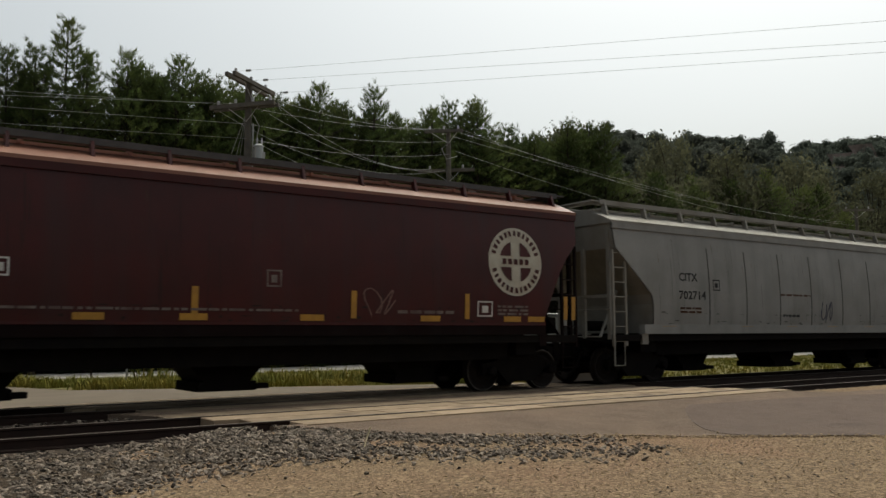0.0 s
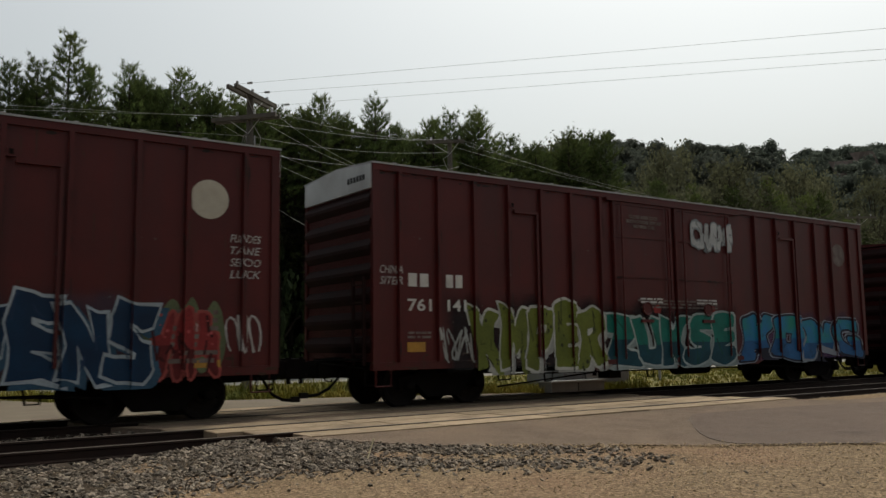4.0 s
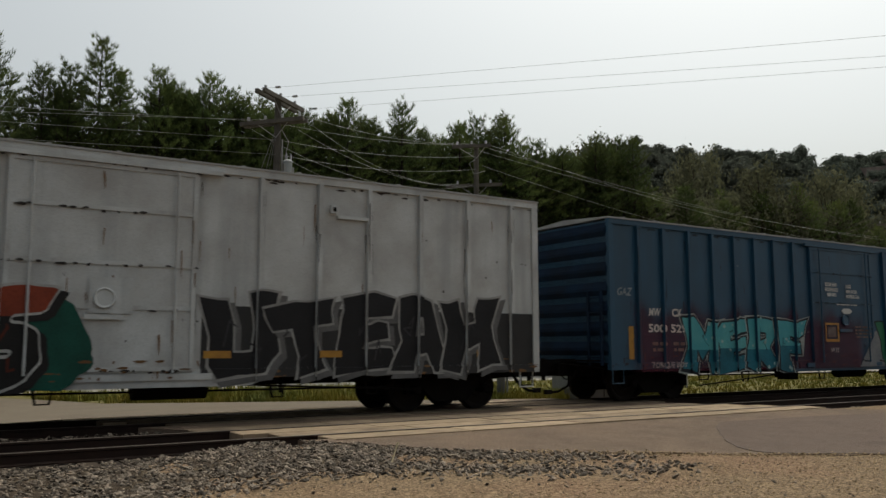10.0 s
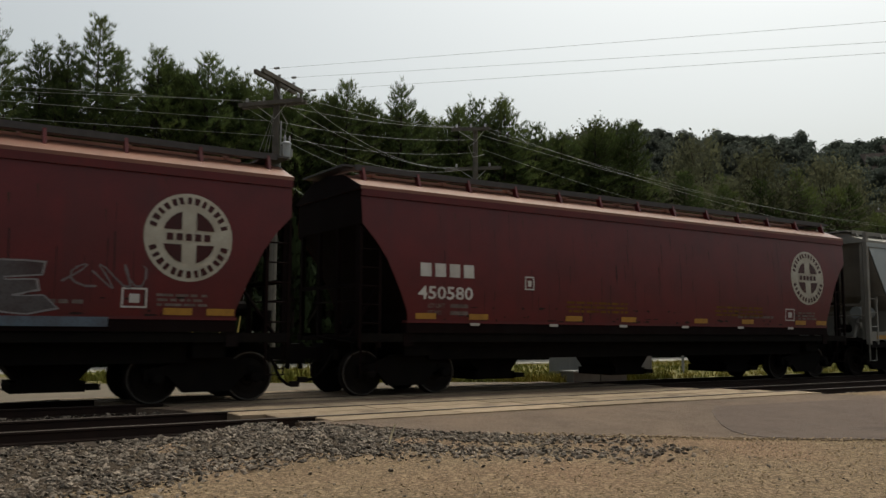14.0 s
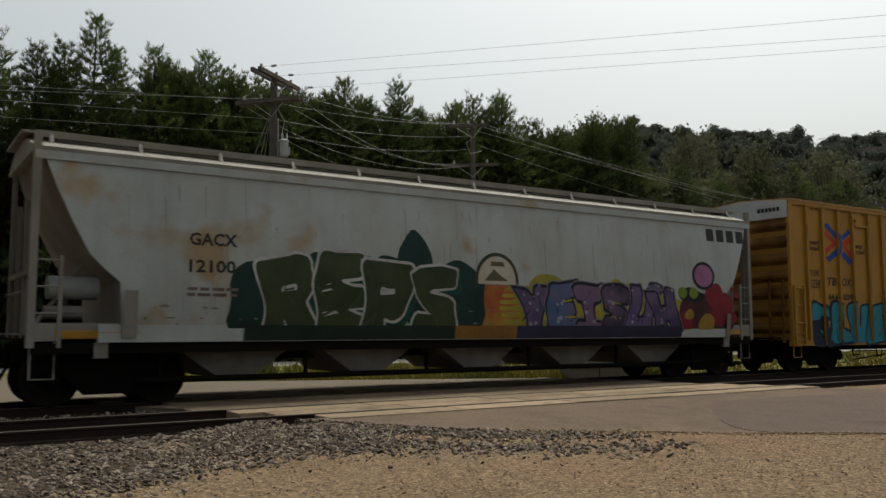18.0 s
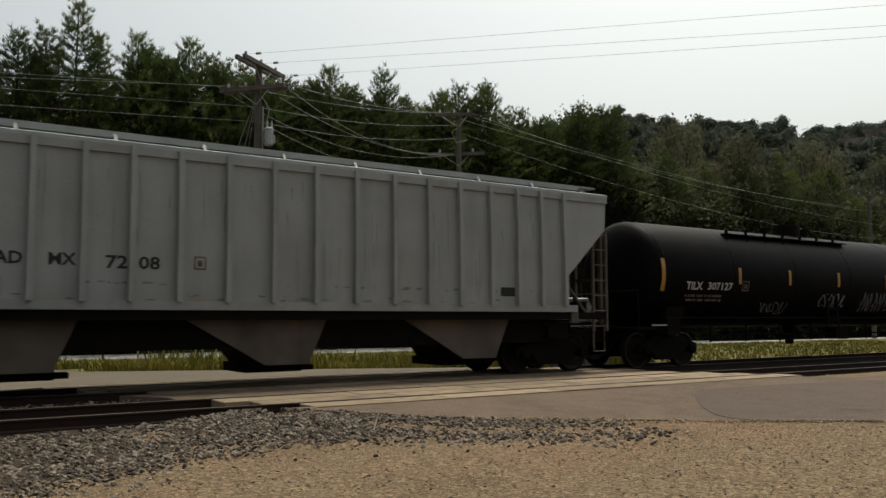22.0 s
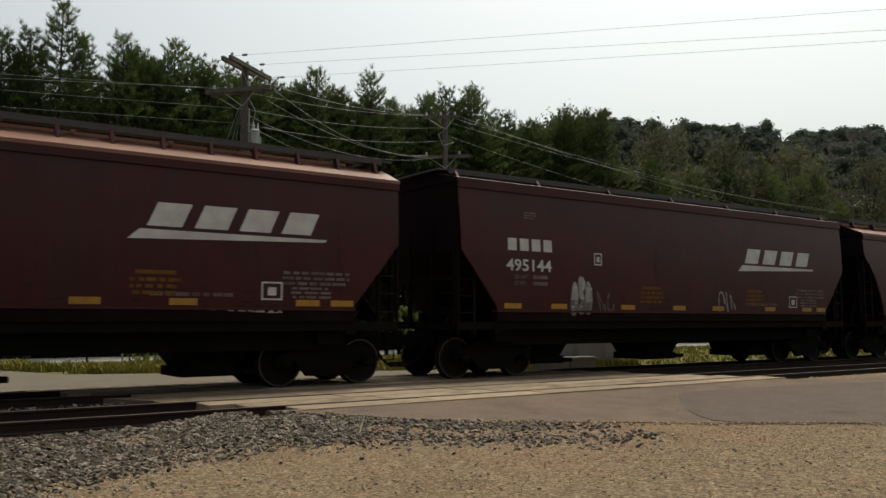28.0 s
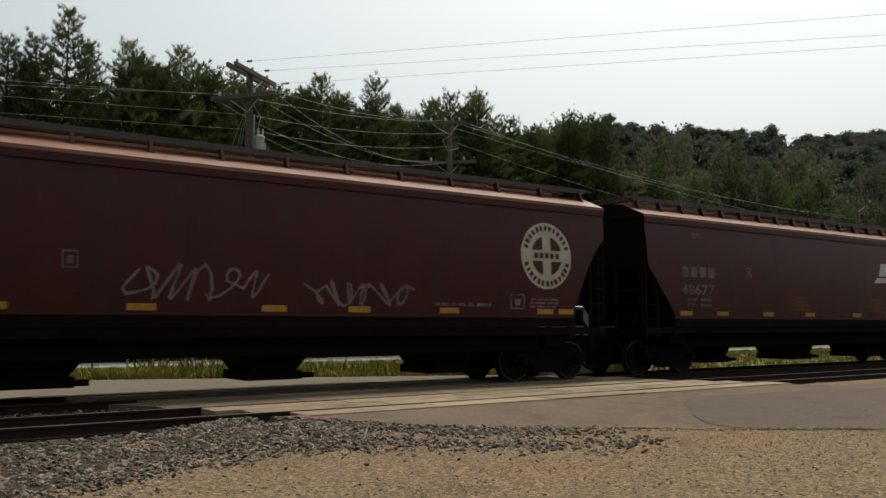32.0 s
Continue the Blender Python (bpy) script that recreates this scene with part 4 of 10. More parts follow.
        for i in range(n):
            a, d = x0 + i * w, w * (1 - gap)
            self.lay([[(a, z0), (a + d, z0), (a + d + slant * h, z1), (a + slant * h, z1)]], name, material, label)

    def tag_box(self, x, z, w, h, material):
        """A stencilled square with bars in it."""
        t = 0.03
        polys = [[(x, z), (x + w, z), (x + w, z + t), (x, z + t)], [(x, z + h - t), (x + w, z + h - t), (x + w, z + h), (x, z + h)],
                 [(x, z), (x + t, z), (x + t, z + h), (x, z + h)], [(x + w - t, z), (x + w, z), (x + w, z + h), (x + w - t, z + h)],
                 [(x + w * 0.3, z + h * 0.25), (x + w * 0.7, z + h * 0.25), (x + w * 0.7, z + h * 0.7), (x + w * 0.3, z + h * 0.7)]]
        return self.lay(polys, "stencil_square", material)

    def roundel(self, x, z, r):
        """The round cream emblem with a cross in it, as plain shapes."""
        n = 36
        disc = [(x + r * math.cos(2 * math.pi * k / n), z + r * math.sin(2 * math.pi * k / n)) for k in range(n)]
        self.lay([disc], "round_emblem", DECAL_CREAM, "round cream emblem with a cross", off=0.005)
        dark = []
        for k in range(30):
            a = 2 * math.pi * (k + 0.5) / 30
            if abs(math.sin(a)) < 0.16:
                continue
            dark.append([(x + q * r * math.cos(a + d), z + q * r * math.sin(a + d)) for q, d in ((0.76, -0.06), (0.92, -0.075 + 0.02 * (k % 3)), (0.92, 0.075 - 0.03 * (k % 2)), (0.76, 0.06))])
        for sx in (-1, 1):
            for sz in (-1, 1):
                arc = [(x + sx * 0.6 * r * math.cos(a), z + sz * 0.6 * r * math.sin(a)) for a in (0.28, 0.5, 0.785, 1.07, 1.29)]
                dark.append([(x + sx * 0.17 * r, z + sz * 0.17 * r), *arc])
        for i in range(5):
            a = x - 0.5 * r + i * 0.21 * r
            dark.append([(a, z - 0.08 * r), (a + 0.14 * r, z - 0.08 * r), (a + 0.14 * r, z + 0.08 * r), (a, z + 0.08 * r)])
        self.lay(dark, "emblem_figure", BROWN, off=0.008)

    def wedge(self, x0, x1, z0, z1):
        """The slanted owner's mark over a tapering bar."""
        h = z1 - z0
        self.marks(x0 + 0.08 * (x1 - x0), x1 - 0.1 * (x1 - x0), z0 + 0.36 * h, z1, 4, DECAL_WHITE, slant=0.45, label="slanted white owner's mark")
        self.lay([[(x0, z0), (x1 - 0.08 * (x1 - x0), z0 + 0.17 * h), (x1 - 0.07 * (x1 - x0), z0 + 0.25 * h), (x0 + 0.05 * (x1 - x0), z0 + 0.27 * h)]], "mark_underline", DECAL_WHITE)

    # -- spray-can work: abstract masses and scribbles that spell nothing --
    MASSES = (((0, 0), (0.34, 0), (0.4, 0.4), (0.6, 0.4), (0.66, 0), (1, 0), (0.92, 0.7), (0.72, 1), (0.25, 0.97), (0.06, 0.7)),
              ((0, 0.05), (0.9, 0), (1, 0.3), (0.45, 0.33), (0.95, 0.55), (0.98, 0.95), (0.15, 1), (0.02, 0.7), (0.5, 0.62), (0.05, 0.42)),
              ((0, 1), (0.3, 0.95), (0.48, 0.5), (0.66, 1), (1, 0.95), (0.68, 0.0), (0.3, 0.05)),
              ((0.1, 0.1), (0.5, 0), (0.95, 0.15), (1, 0.6), (0.75, 0.95), (0.3, 1), (0, 0.65)),
              ((0, 0), (0.45, 0.1), (0.4, 0.4), (1, 0.35), (0.8, 0.7), (0.95, 1), (0.4, 0.95), (0.5, 0.65), (0.05, 0.7), (0.15, 0.35)),
              ((0, 0), (0.28, 0.02), (0.3, 0.3), (0.45, 0.3), (0.5, 0), (0.95, 0.03), (0.9, 0.45), (1, 1), (0.6, 0.96), (0.52, 0.6), (0.38, 0.62), (0.35, 1), (0, 0.95)))

    @staticmethod
    def soften(pts, times=2):
        """Round the corners of a closed outline."""
        for _ in range(times):
            out = []
            for (xa, za), (xb, zb) in zip(pts, pts[1:] + pts[:1]):
                out += [(xa * 0.75 + xb * 0.25, za * 0.75 + zb * 0.25), (xa * 0.25 + xb * 0.75, za * 0.25 + zb * 0.75)]
            pts = out
        return pts

    def ribbon(self, lines, width, seed=0, uneven=0.25):
        r = random.Random(seed)
        polys = []
        for pts in lines:
            for (xa, za), (xb, zb) in zip(pts, pts[1:]):
                dx, dz = xb - xa, zb - za
                d = math.hypot(dx, dz) or 1
                nx, nz = -dz / d * width / 2, dx / d * width / 2
                ka, kb = r.uniform(1 - uneven, 1 + uneven), r.uniform(1 - uneven, 1 + uneven)
                ex, ez = dx / d * width * 0.38, dz / d * width * 0.38
                polys.append([(xa - ex + nx * ka, za - ez + nz * ka), (xa - ex - nx * ka, za - ez - nz * ka), (xb + ex - nx * kb, zb + ez - nz * kb), (xb + ex + nx * kb, zb + ez + nz * kb)])
        return polys

    def graffiti(self, x0, x1, z0, z1, n, fill, line=(0.45, 0.45, 0.43), seed=1, cloud=None, fill2=None, shine=None, edge=0.045, label="sprayed lettering"):
        """A sprayed piece: a cloud, outlined masses with a second tone low down, inner lines, dots and glints."""
        n = max(3, n)
        cell, h = (x1 - x0) / n, z1 - z0
        r = random.Random(seed + 7)
        if cloud:
            blobs = []
            for i in range(max(4, int(n * 2))):
                cx, cz = x0 + (x1 - x0) * (i + r.uniform(0.2, 0.8)) / (n * 2), z0 + h * r.uniform(0.4, 0.75)
                a, b = cell * r.uniform(0.5, 0.85), h * r.uniform(0.4, 0.56)
                blobs.append(self.soften([(cx + a * math.cos(q * math.pi / 6) * r.uniform(0.8, 1.12), max(self.low, cz + b * math.sin(q * math.pi / 6) * r.uniform(0.8, 1.12))) for q in range(12)], 1))
            self.lay(blobs, "graffiti_cloud", spray(cloud), off=0.003, step=0.00005)
        masses, last = [], None
        for i in range(n):
            form = r.choice([f for f in self.MASSES if f is not last])
            last = form
            tilt, grow, wide = r.uniform(-0.2, 0.28), r.uniform(0.84, 1.06), r.uniform(1.0, 1.22)
            flip, turn = r.random() < 0.5, r.random() < 0.4
            cx = x0 + (i + 0.5) * cell
            pts = []
            for p, q in form:
                p, q = (1 - p if flip else p), (1 - q if turn else q)
                p, q = (p - 0.5) * wide + r.uniform(-0.07, 0.07), q * grow + r.uniform(-0.06, 0.06)
                pts.append((cx + cell * p + tilt * (q - 0.5) * cell, max(self.low, z0 + q * h)))
            masses.append(self.soften(pts))
        def under(letter, ob, small=False):
            ob.parent = letter
            return tagged(ob, kind="stuff") if small else ob

        letters = []
        for i, m in enumerate(masses):
            letters.append(self.lay([m], "sprayed_shape", spray(fill, fill2), label, off=0.0115 + 0.0001 * i))
            under(letters[-1], self.lay(self.ribbon([m + m[:1]], 2 * edge, seed + i, 0.35), "outline", spray(line), off=0.006 + 0.00005 * i, step=0.00001))
        tone = fill2 or tuple(c * 0.5 for c in fill)
        for i, m in enumerate(masses):
            part = self.clip(m, 1, z0 + h * r.uniform(0.25, 0.5), -1)
            if len(part) > 3:
                under(letters[i], self.lay([part], "lower_fill", spray(tone), off=0.0128 + 0.0001 * i))
        dark = line if sum(line) < 0.4 else tuple(c * 0.22 for c in fill)
        glint = shine or tuple(min(0.5, c * 1.7 + 0.04) for c in fill)
        for i, m in enumerate(masses):
            inner, dots = [], []
            mx, mz = sum(p[0] for p in m) / len(m), sum(p[1] for p in m) / len(m)
            for _ in range(3):
                ax, az = mx + r.uniform(-0.35, 0.35) * cell, mz + r.uniform(-0.35, 0.35) * h
                inner.append([(ax, az), (ax + r.uniform(-0.22, 0.22) * cell, az + r.uniform(-0.2, 0.2) * h), (ax + r.uniform(-0.35, 0.35) * cell, az + r.uniform(-0.32, 0.32) * h)])
            for _ in range(4):
                ax, az, q = mx + r.uniform(-0.3, 0.3) * cell, mz + r.uniform(-0.35, 0.35) * h, r.uniform(0.012, 0.035)
                dots.append([(ax + q * math.cos(k * math.pi / 4), az + q * math.sin(k * math.pi / 4)) for k in range(8)])
            under(letters[i], self.lay(self.ribbon(inner, edge * 0.9, seed + 1 + i, 0.5), "inner_linework", spray(dark), off=0.0145, step=0.00005), True)
            under(letters[i], self.lay(dots, "speckling", spray(glint), off=0.017, step=0.00005), True)
            thin = [p for p in m if p[1] > z0 + 0.45 * h][:5]
            if shine and len(thin) > 2:
                thin = [(x + (0.14 * cell if x < mx else -0.14 * cell), z - 0.07 * h) for x, z in thin]
                under(letters[i], self.lay(self.ribbon([thin], edge * 0.7, seed), "highlight", spray(shine), off=0.0185, step=0.00005))

    def piece(self, text, x0, x1, z0, z1, fill, line, seed=1, fill2=None, cloud=None, edge=0.05, heavy=0.05, low_tone=None, split=0.45, drop=None, shine=None, dots=None, sway=0.1, soft=0, tones=(), halo=None, label="sprayed lettering"):
        """Sprayed letters, each one drawn out to the height of the piece: a cloud behind, a thrown shadow, an edge line, the letter, a second tone low down, glints."""
        r = random.Random(seed)
        chars = [c for c in text if c != " "]
        cell, h = (x1 - x0) / len(chars), z1 - z0
        if cloud:
            blobs = []
            for i in range(len(chars) * 2 + 1):
                cx, cz = x0 + (x1 - x0) * i / (len(chars) * 2), z0 + h * r.uniform(0.35, 0.75)
                a, b = cell * r.uniform(0.45, 0.8), h * r.uniform(0.42, 0.6)
                blobs.append(self.soften([(cx + a * math.cos(q * math.pi / 6) * r.uniform(0.75, 1.15), max(self.low, cz + b * math.sin(q * math.pi / 6) * r.uniform(0.75, 1.15))) for q in range(12)], 1))
            self.lay(blobs, "graffiti_cloud", spray(cloud), off=0.003, step=0.00005)
        for i, ch in enumerate(chars):
            tilt, grow, drift, wide = r.uniform(-sway, sway), r.uniform(0.92, 1.06), r.uniform(-0.03, 0.03), r.uniform(0.98, 1.08)
            ph = [r.uniform(0, 6.28) for _ in range(4)]
            outline, body = glyph(ch, 0.62 * heavy + edge * 1.15 / h, soft), glyph(ch, 0.55 * heavy, soft)
            paint = tones[i % len(tones)] if tones else fill
            up = 0.006 + 0.0016 * i

            def place(u, v, dx=0.0, dz=0.0):
                u2 = (u - 0.5) * wide * (0.9 + 0.28 * (2 * v - 1) ** 2) + 0.05 * math.sin(4.1 * v + ph[0]) + 0.035 * math.sin(7.3 * v + 5 * u + ph[1])
                v2 = v * grow + drift + 0.05 * math.sin(3.7 * u + ph[2]) + 0.03 * math.sin(8.1 * u + 3 * v + ph[3])
                return x0 + (i + 0.5 + u2 + tilt * (v - 0.5)) * cell + dx, max(self.low, z0 + v2 * h + dz)
            letter = self.lay([[place(u, v) for u, v in f] for f in body], "sprayed_letter", spray(paint, fill2), label, off=up + 0.0005, step=0.0)
            under = [("outline", [[place(u, v) for u, v in f] for f in outline], line, up)]
            if halo:
                under.append(("light_edge", [[place(u, v) for u, v in f] for f in glyph(ch, 0.62 * heavy + edge * 1.15 / h + 0.022, soft)], halo, up - 0.0003))
            if drop:
                under.append(("thrown_shadow", [[place(u, v, 0.11, -0.09) for u, v in f] for f in outline], drop, up - 0.0005))
            if low_tone:
                zc = z0 + h * (split + r.uniform(-0.07, 0.07))
                cutoff = [self.clip([place(u, v) for u, v in f], 1, zc, -1) for f in body]
                under.append(("lower_fill", [q for q in cutoff if len(q) > 2], low_tone, up + 0.0008))
            for name, polys, col, off in under:
                if polys:
                    self.lay(polys, name, spray(col), off=off, step=0.0).parent = letter
            if dots:
                inside = [place(sum(p[0] for p in f) / len(f), sum(p[1] for p in f) / len(f)) for f in body]
                spots = [(x + r.uniform(-0.06, 0.06), z + r.uniform(-0.06, 0.06), r.uniform(0.02, 0.055)) for x, z in r.sample(inside, min(7, len(inside)))]
                ob = self.lay([[(x + q * math.cos(k * math.pi / 5), z + q * math.sin(k * math.pi / 5)) for k in range(10)] for x, z, q in spots], "paint_dots", spray(dots), off=up + 0.0011, step=0.00001)
                ob.parent = letter
                tagged(ob, kind="stuff")
            strokes = []
            for _ in range(2):
                u, v = r.uniform(0.1, 0.8), r.uniform(0.1, 0.85)
                strokes.append([place(u, v), place(u + r.uniform(-0.12, 0.12), v + r.uniform(-0.2, 0.2)), place(u + r.uniform(-0.2, 0.2), v + r.uniform(-0.3, 0.3))])
            dark = tuple(c * 0.4 for c in fill) if sum(fill) > 0.12 else tuple(c * 1.8 + 0.01 for c in fill)
            ob = self.lay(self.ribbon(strokes, 0.028, seed + i, 0.6), "inner_linework", spray(dark), off=up + 0.001, step=0.00002)
            ob.parent = letter
            tagged(ob, kind="stuff")
            if shine:
                glints = [place(u, v) for u, v in ((0.08, 0.62), (0.1, 0.86), (0.3, 0.98), (0.55, 0.97))]
                self.lay(self.ribbon([glints], 0.035, seed + i, 0.5), "highlight", spray(shine), off=up + 0.0013, step=0.00002).parent = letter

    def haze(self, x0, x1, z0, z1, col, strength=0.9, rim=0.35):
        """A soft-edged field of overspray."""
        nx, nz = max(3, int((x1 - x0) / 0.2)), max(3, int((z1 - z0) / 0.16))
        xs, zs = [x0 + (x1 - x0) * i / nx for i in range(nx + 1)], [z0 + (z1 - z0) * i / nz for i in range(nz + 1)]
        cells = [[(xs[i], zs[j]), (xs[i + 1], zs[j]), (xs[i + 1], zs[j + 1]), (xs[i], zs[j + 1])] for i in range(nx) for j in range(nz)]
        ob = self.lay(cells, "overspray", mist(col), "soft sprayed haze", off=0.0024, step=0.0)
        tagged(ob, kind="stuff")
        cover = ob.data.attributes.new("cover", "FLOAT", "POINT")
        for v, c in zip(ob.data.vertices, cover.data):
            wave = 0.12 * math.sin(3.1 * v.co.x + x0) + 0.08 * math.sin(7.3 * v.co.x)
            edge = min(v.co.x - x0, x1 - v.co.x, z1 - v.co.z + wave)
            c.value = strength * min(1.0, max(0.0, edge / rim))

    def tagline(self, text, x, z, width, height, col, name="sprayed_tag"):
        """A quick tag in thin slanted spray."""
        return tagged(self.words(text, x, z, height, spray(col), name, width, shear=0.25, bold=0.002, off=0.007), kind="stuff")

    low = 0.62

    def scrawl(self, x0, x1, z0, z1, n, col, seed, width=0.035):
        """Thin looping scribbles of a spray can."""
        r = random.Random(seed)
        cell, h = (x1 - x0) / n, z1 - z0
        out, path = [], []
        for i in range(n):
            cx, a, up = x0 + (i + 0.5) * cell, r.uniform(0, 6.28), r.choice((-1, 1))
            bx, bz, k2 = r.uniform(0.2, 0.45), r.uniform(0.32, 0.5), r.choice((1.5, 2.0, 2.5))
            for k in range(11):
                q = k / 10
                path.append((cx + cell * ((q - 0.5) * 0.7 + bx * math.sin(a + 6.28 * q * 1.2)), z0 + h * (0.5 + bz * math.sin(up * (a + 6.28 * q * k2 * 0.6)) + r.uniform(-0.03, 0.03))))
            if r.random() < 0.45:
                out.append(path)
                path = []
        if len(path) > 1:
            out.append(path)
        tagged(self.lay(self.ribbon(out, width, seed, 0.4), "sprayed_tag", spray(col), off=0.005, step=0.00005), kind="stuff")


# rust, dirt and bare spots, by the paint under them
WEAR = {"dirty_white_paint": ((0.16, 0.085, 0.035), (0.03, 0.026, 0.023), (0.04, 0.03, 0.025)), "yellow_paint": ((0.1, 0.04, 0.014), (0.17, 0.085, 0.018), (0.4, 0.26, 0.08)),
        "faded_orange_paint": ((0.12, 0.045, 0.018), (0.2, 0.085, 0.03), (0.42, 0.26, 0.12)), "dull_blue_paint": ((0.03, 0.018, 0.02), (0.008, 0.018, 0.03), (0.12, 0.15, 0.17)),
        "pale_grey_rust_flecked_paint": ((0.27, 0.2, 0.11), (0.2, 0.185, 0.16), (0.1, 0.06, 0.03)), GREY_WARM.name: ((0.17, 0.15, 0.12), (0.13, 0.125, 0.115), (0.1, 0.06, 0.03)), GREY.name: ((0.24, 0.2, 0.15), (0.2, 0.19, 0.17), (0.1, 0.06, 0.03)),
        GREY_MID.name: ((0.2, 0.2, 0.195), (0.18, 0.185, 0.19), (0.1, 0.06, 0.03))}


# ---- covered hopper ----
def hopper(label, half, paint, roof_paint, zt=4.17, cut="curved", sill=(1.3, 1.54), bays=3, board=4.72, step=1.2, bulge=0.05, ribs=(), rail=None, end_paint=None, pods=False,
           seams=(), bright=False, reach=0.72, seed=1):
    rng = random.Random(seed)
    # brown cars get the shade-darkened paint on their ends
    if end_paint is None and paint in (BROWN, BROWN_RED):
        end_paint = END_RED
    car = empty("covered_hopper", label, "hopper car", "freight train cars")
    zb = sill[0]
    if cut == "curved":
        ends = [(zb, half - 1.1), (1.7, half - 1.06), (2.2, half - 0.85), (2.75, half - 0.58), (3.1, half - 0.34), (3.45, half - 0.02), (zt, half)]
    elif cut == "straight":
        ends = [(zb, half - 1.16), (1.62, half - 1.04), (2.85, half - 0.05), (zt, half)]
    elif cut == "round":
        ends = [(zb, half - 1.42), (2.08, half - 1.36), (2.3, half - 1.1), (2.54, half - 0.86), (3.08, half - 0.58), (3.62, half - 0.34), (4.02, half - 0.18), (zt, half - 0.12)]
    else:
        ends = [(zb, half - 1.4), (2.05, half - 1.38), (2.3, half - 1.3), (3.45, half - 0.08), (zt, half)]

    def xe(z):
        for (za, xa), (zc, xc) in zip(ends, ends[1:]):
            if z <= zc:
                return xa + (xc - xa) * max(0.0, z - za) / (zc - za)
        return half

    def face(z):
        q = (z - zb) / (zt - zb)
        return -(1.57 + bulge * math.sin(math.pi * min(1, max(0, q)) ** 0.8) - 0.06 * max(0, q) ** 3)

    zs = sorted({z for z, _ in ends} | {zb + (zt - zb) * k / 8 for k in range(9)})
    cols = [-1 + 2 * k / 16 for k in range(17)]
    skin = Shape()
    skin.sheet([[(u * xe(z), face(z), z) for u in cols] for z in zs])
    skin.sheet([[(u * xe(z), -face(z), z) for u in cols] for z in zs])
    skin.done("body_side", paint, car, smooth=True)
    for s in (-1, 1):
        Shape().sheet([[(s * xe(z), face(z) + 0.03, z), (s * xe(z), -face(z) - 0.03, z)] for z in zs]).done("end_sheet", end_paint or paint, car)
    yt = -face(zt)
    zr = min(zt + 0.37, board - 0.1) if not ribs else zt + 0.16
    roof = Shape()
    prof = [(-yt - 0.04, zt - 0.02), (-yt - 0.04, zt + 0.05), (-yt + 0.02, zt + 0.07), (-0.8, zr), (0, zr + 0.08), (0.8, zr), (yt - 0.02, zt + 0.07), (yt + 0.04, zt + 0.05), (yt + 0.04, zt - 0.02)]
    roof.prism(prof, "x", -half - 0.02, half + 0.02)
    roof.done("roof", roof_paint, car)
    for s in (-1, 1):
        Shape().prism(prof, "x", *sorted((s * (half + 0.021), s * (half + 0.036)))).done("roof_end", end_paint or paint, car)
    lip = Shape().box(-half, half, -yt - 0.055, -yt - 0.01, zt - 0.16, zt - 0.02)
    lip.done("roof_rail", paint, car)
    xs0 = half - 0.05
    # on these cars the sill is near-black below a thin painted lip
    blackened = paint in (BROWN, BROWN_RED)
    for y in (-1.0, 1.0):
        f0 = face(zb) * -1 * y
        mid = sill[1] - 0.05 if blackened else sill[0] - 0.02
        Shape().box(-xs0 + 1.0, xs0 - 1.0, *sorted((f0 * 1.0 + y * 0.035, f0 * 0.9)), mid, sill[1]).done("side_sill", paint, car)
        if blackened:
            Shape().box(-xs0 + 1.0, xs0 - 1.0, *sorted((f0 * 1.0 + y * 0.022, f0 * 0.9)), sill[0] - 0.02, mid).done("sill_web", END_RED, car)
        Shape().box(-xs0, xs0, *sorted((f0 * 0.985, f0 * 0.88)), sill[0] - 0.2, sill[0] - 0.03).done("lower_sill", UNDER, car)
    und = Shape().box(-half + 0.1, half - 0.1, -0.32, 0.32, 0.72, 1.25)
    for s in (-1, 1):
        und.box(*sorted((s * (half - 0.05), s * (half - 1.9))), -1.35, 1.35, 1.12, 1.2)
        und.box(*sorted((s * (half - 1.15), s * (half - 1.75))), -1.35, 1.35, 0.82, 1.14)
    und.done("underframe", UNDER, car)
    xb = 6.88 if pods else 6.9 if ribs else 6.45
    wbay = 2 * xb / bays
    if pods:
        for i in range(bays):
            c = -xb + wbay * (i + 0.5)
            p = Shape()
            p.prism([(c - wbay * 0.5, zb), (c - wbay * 0.5, 1.16), (c - 0.3, 0.42), (c + 0.3, 0.42), (c + wbay * 0.5, 1.16), (c + wbay * 0.5, zb)], "y", -1.22, 1.0)
            p.done("discharge_bay", BAY, car)
        pipe = Shape().tube([(-xb - 0.4, -1.26, 0.42), (xb + 0.4, -1.26, 0.42)], 0.055, 8).tube([(-xb - 0.4, -1.3, 1.1), (xb + 0.6, -1.3, 1.1)], 0.04, 6)
        for i in range(bays + 1):
            c = -xb + wbay * i
            pipe.box(c - 0.03, c + 0.03, -1.3, -1.22, 0.42, zb)
        pipe.done("discharge_pipe", UNDER, car)
    else:
        for i in range(bays):
            c = -xb + wbay * (i + 0.5)
            p = Shape()
            b0 = 0.45
            p.prism([(c - wbay * 0.5, zb), (c - wbay * 0.5, 0.73), (c + wbay * 0.5, 0.73), (c + wbay * 0.5, zb)], "y", -1.2, 1.2)
            p.prism([(c - b0 - 0.28, 0.73), (c - b0, 0.4), (c + b0, 0.4), (c + b0 + 0.28, 0.73)], "y", -0.62, 0.62)
            # grey cars: pale skewed front painted for lit slopes, near-black bay for shaded ones
            if ribs:
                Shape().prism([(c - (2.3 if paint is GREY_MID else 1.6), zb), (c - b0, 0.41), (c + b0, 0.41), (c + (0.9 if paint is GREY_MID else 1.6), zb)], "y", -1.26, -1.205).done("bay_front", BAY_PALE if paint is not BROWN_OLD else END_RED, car)
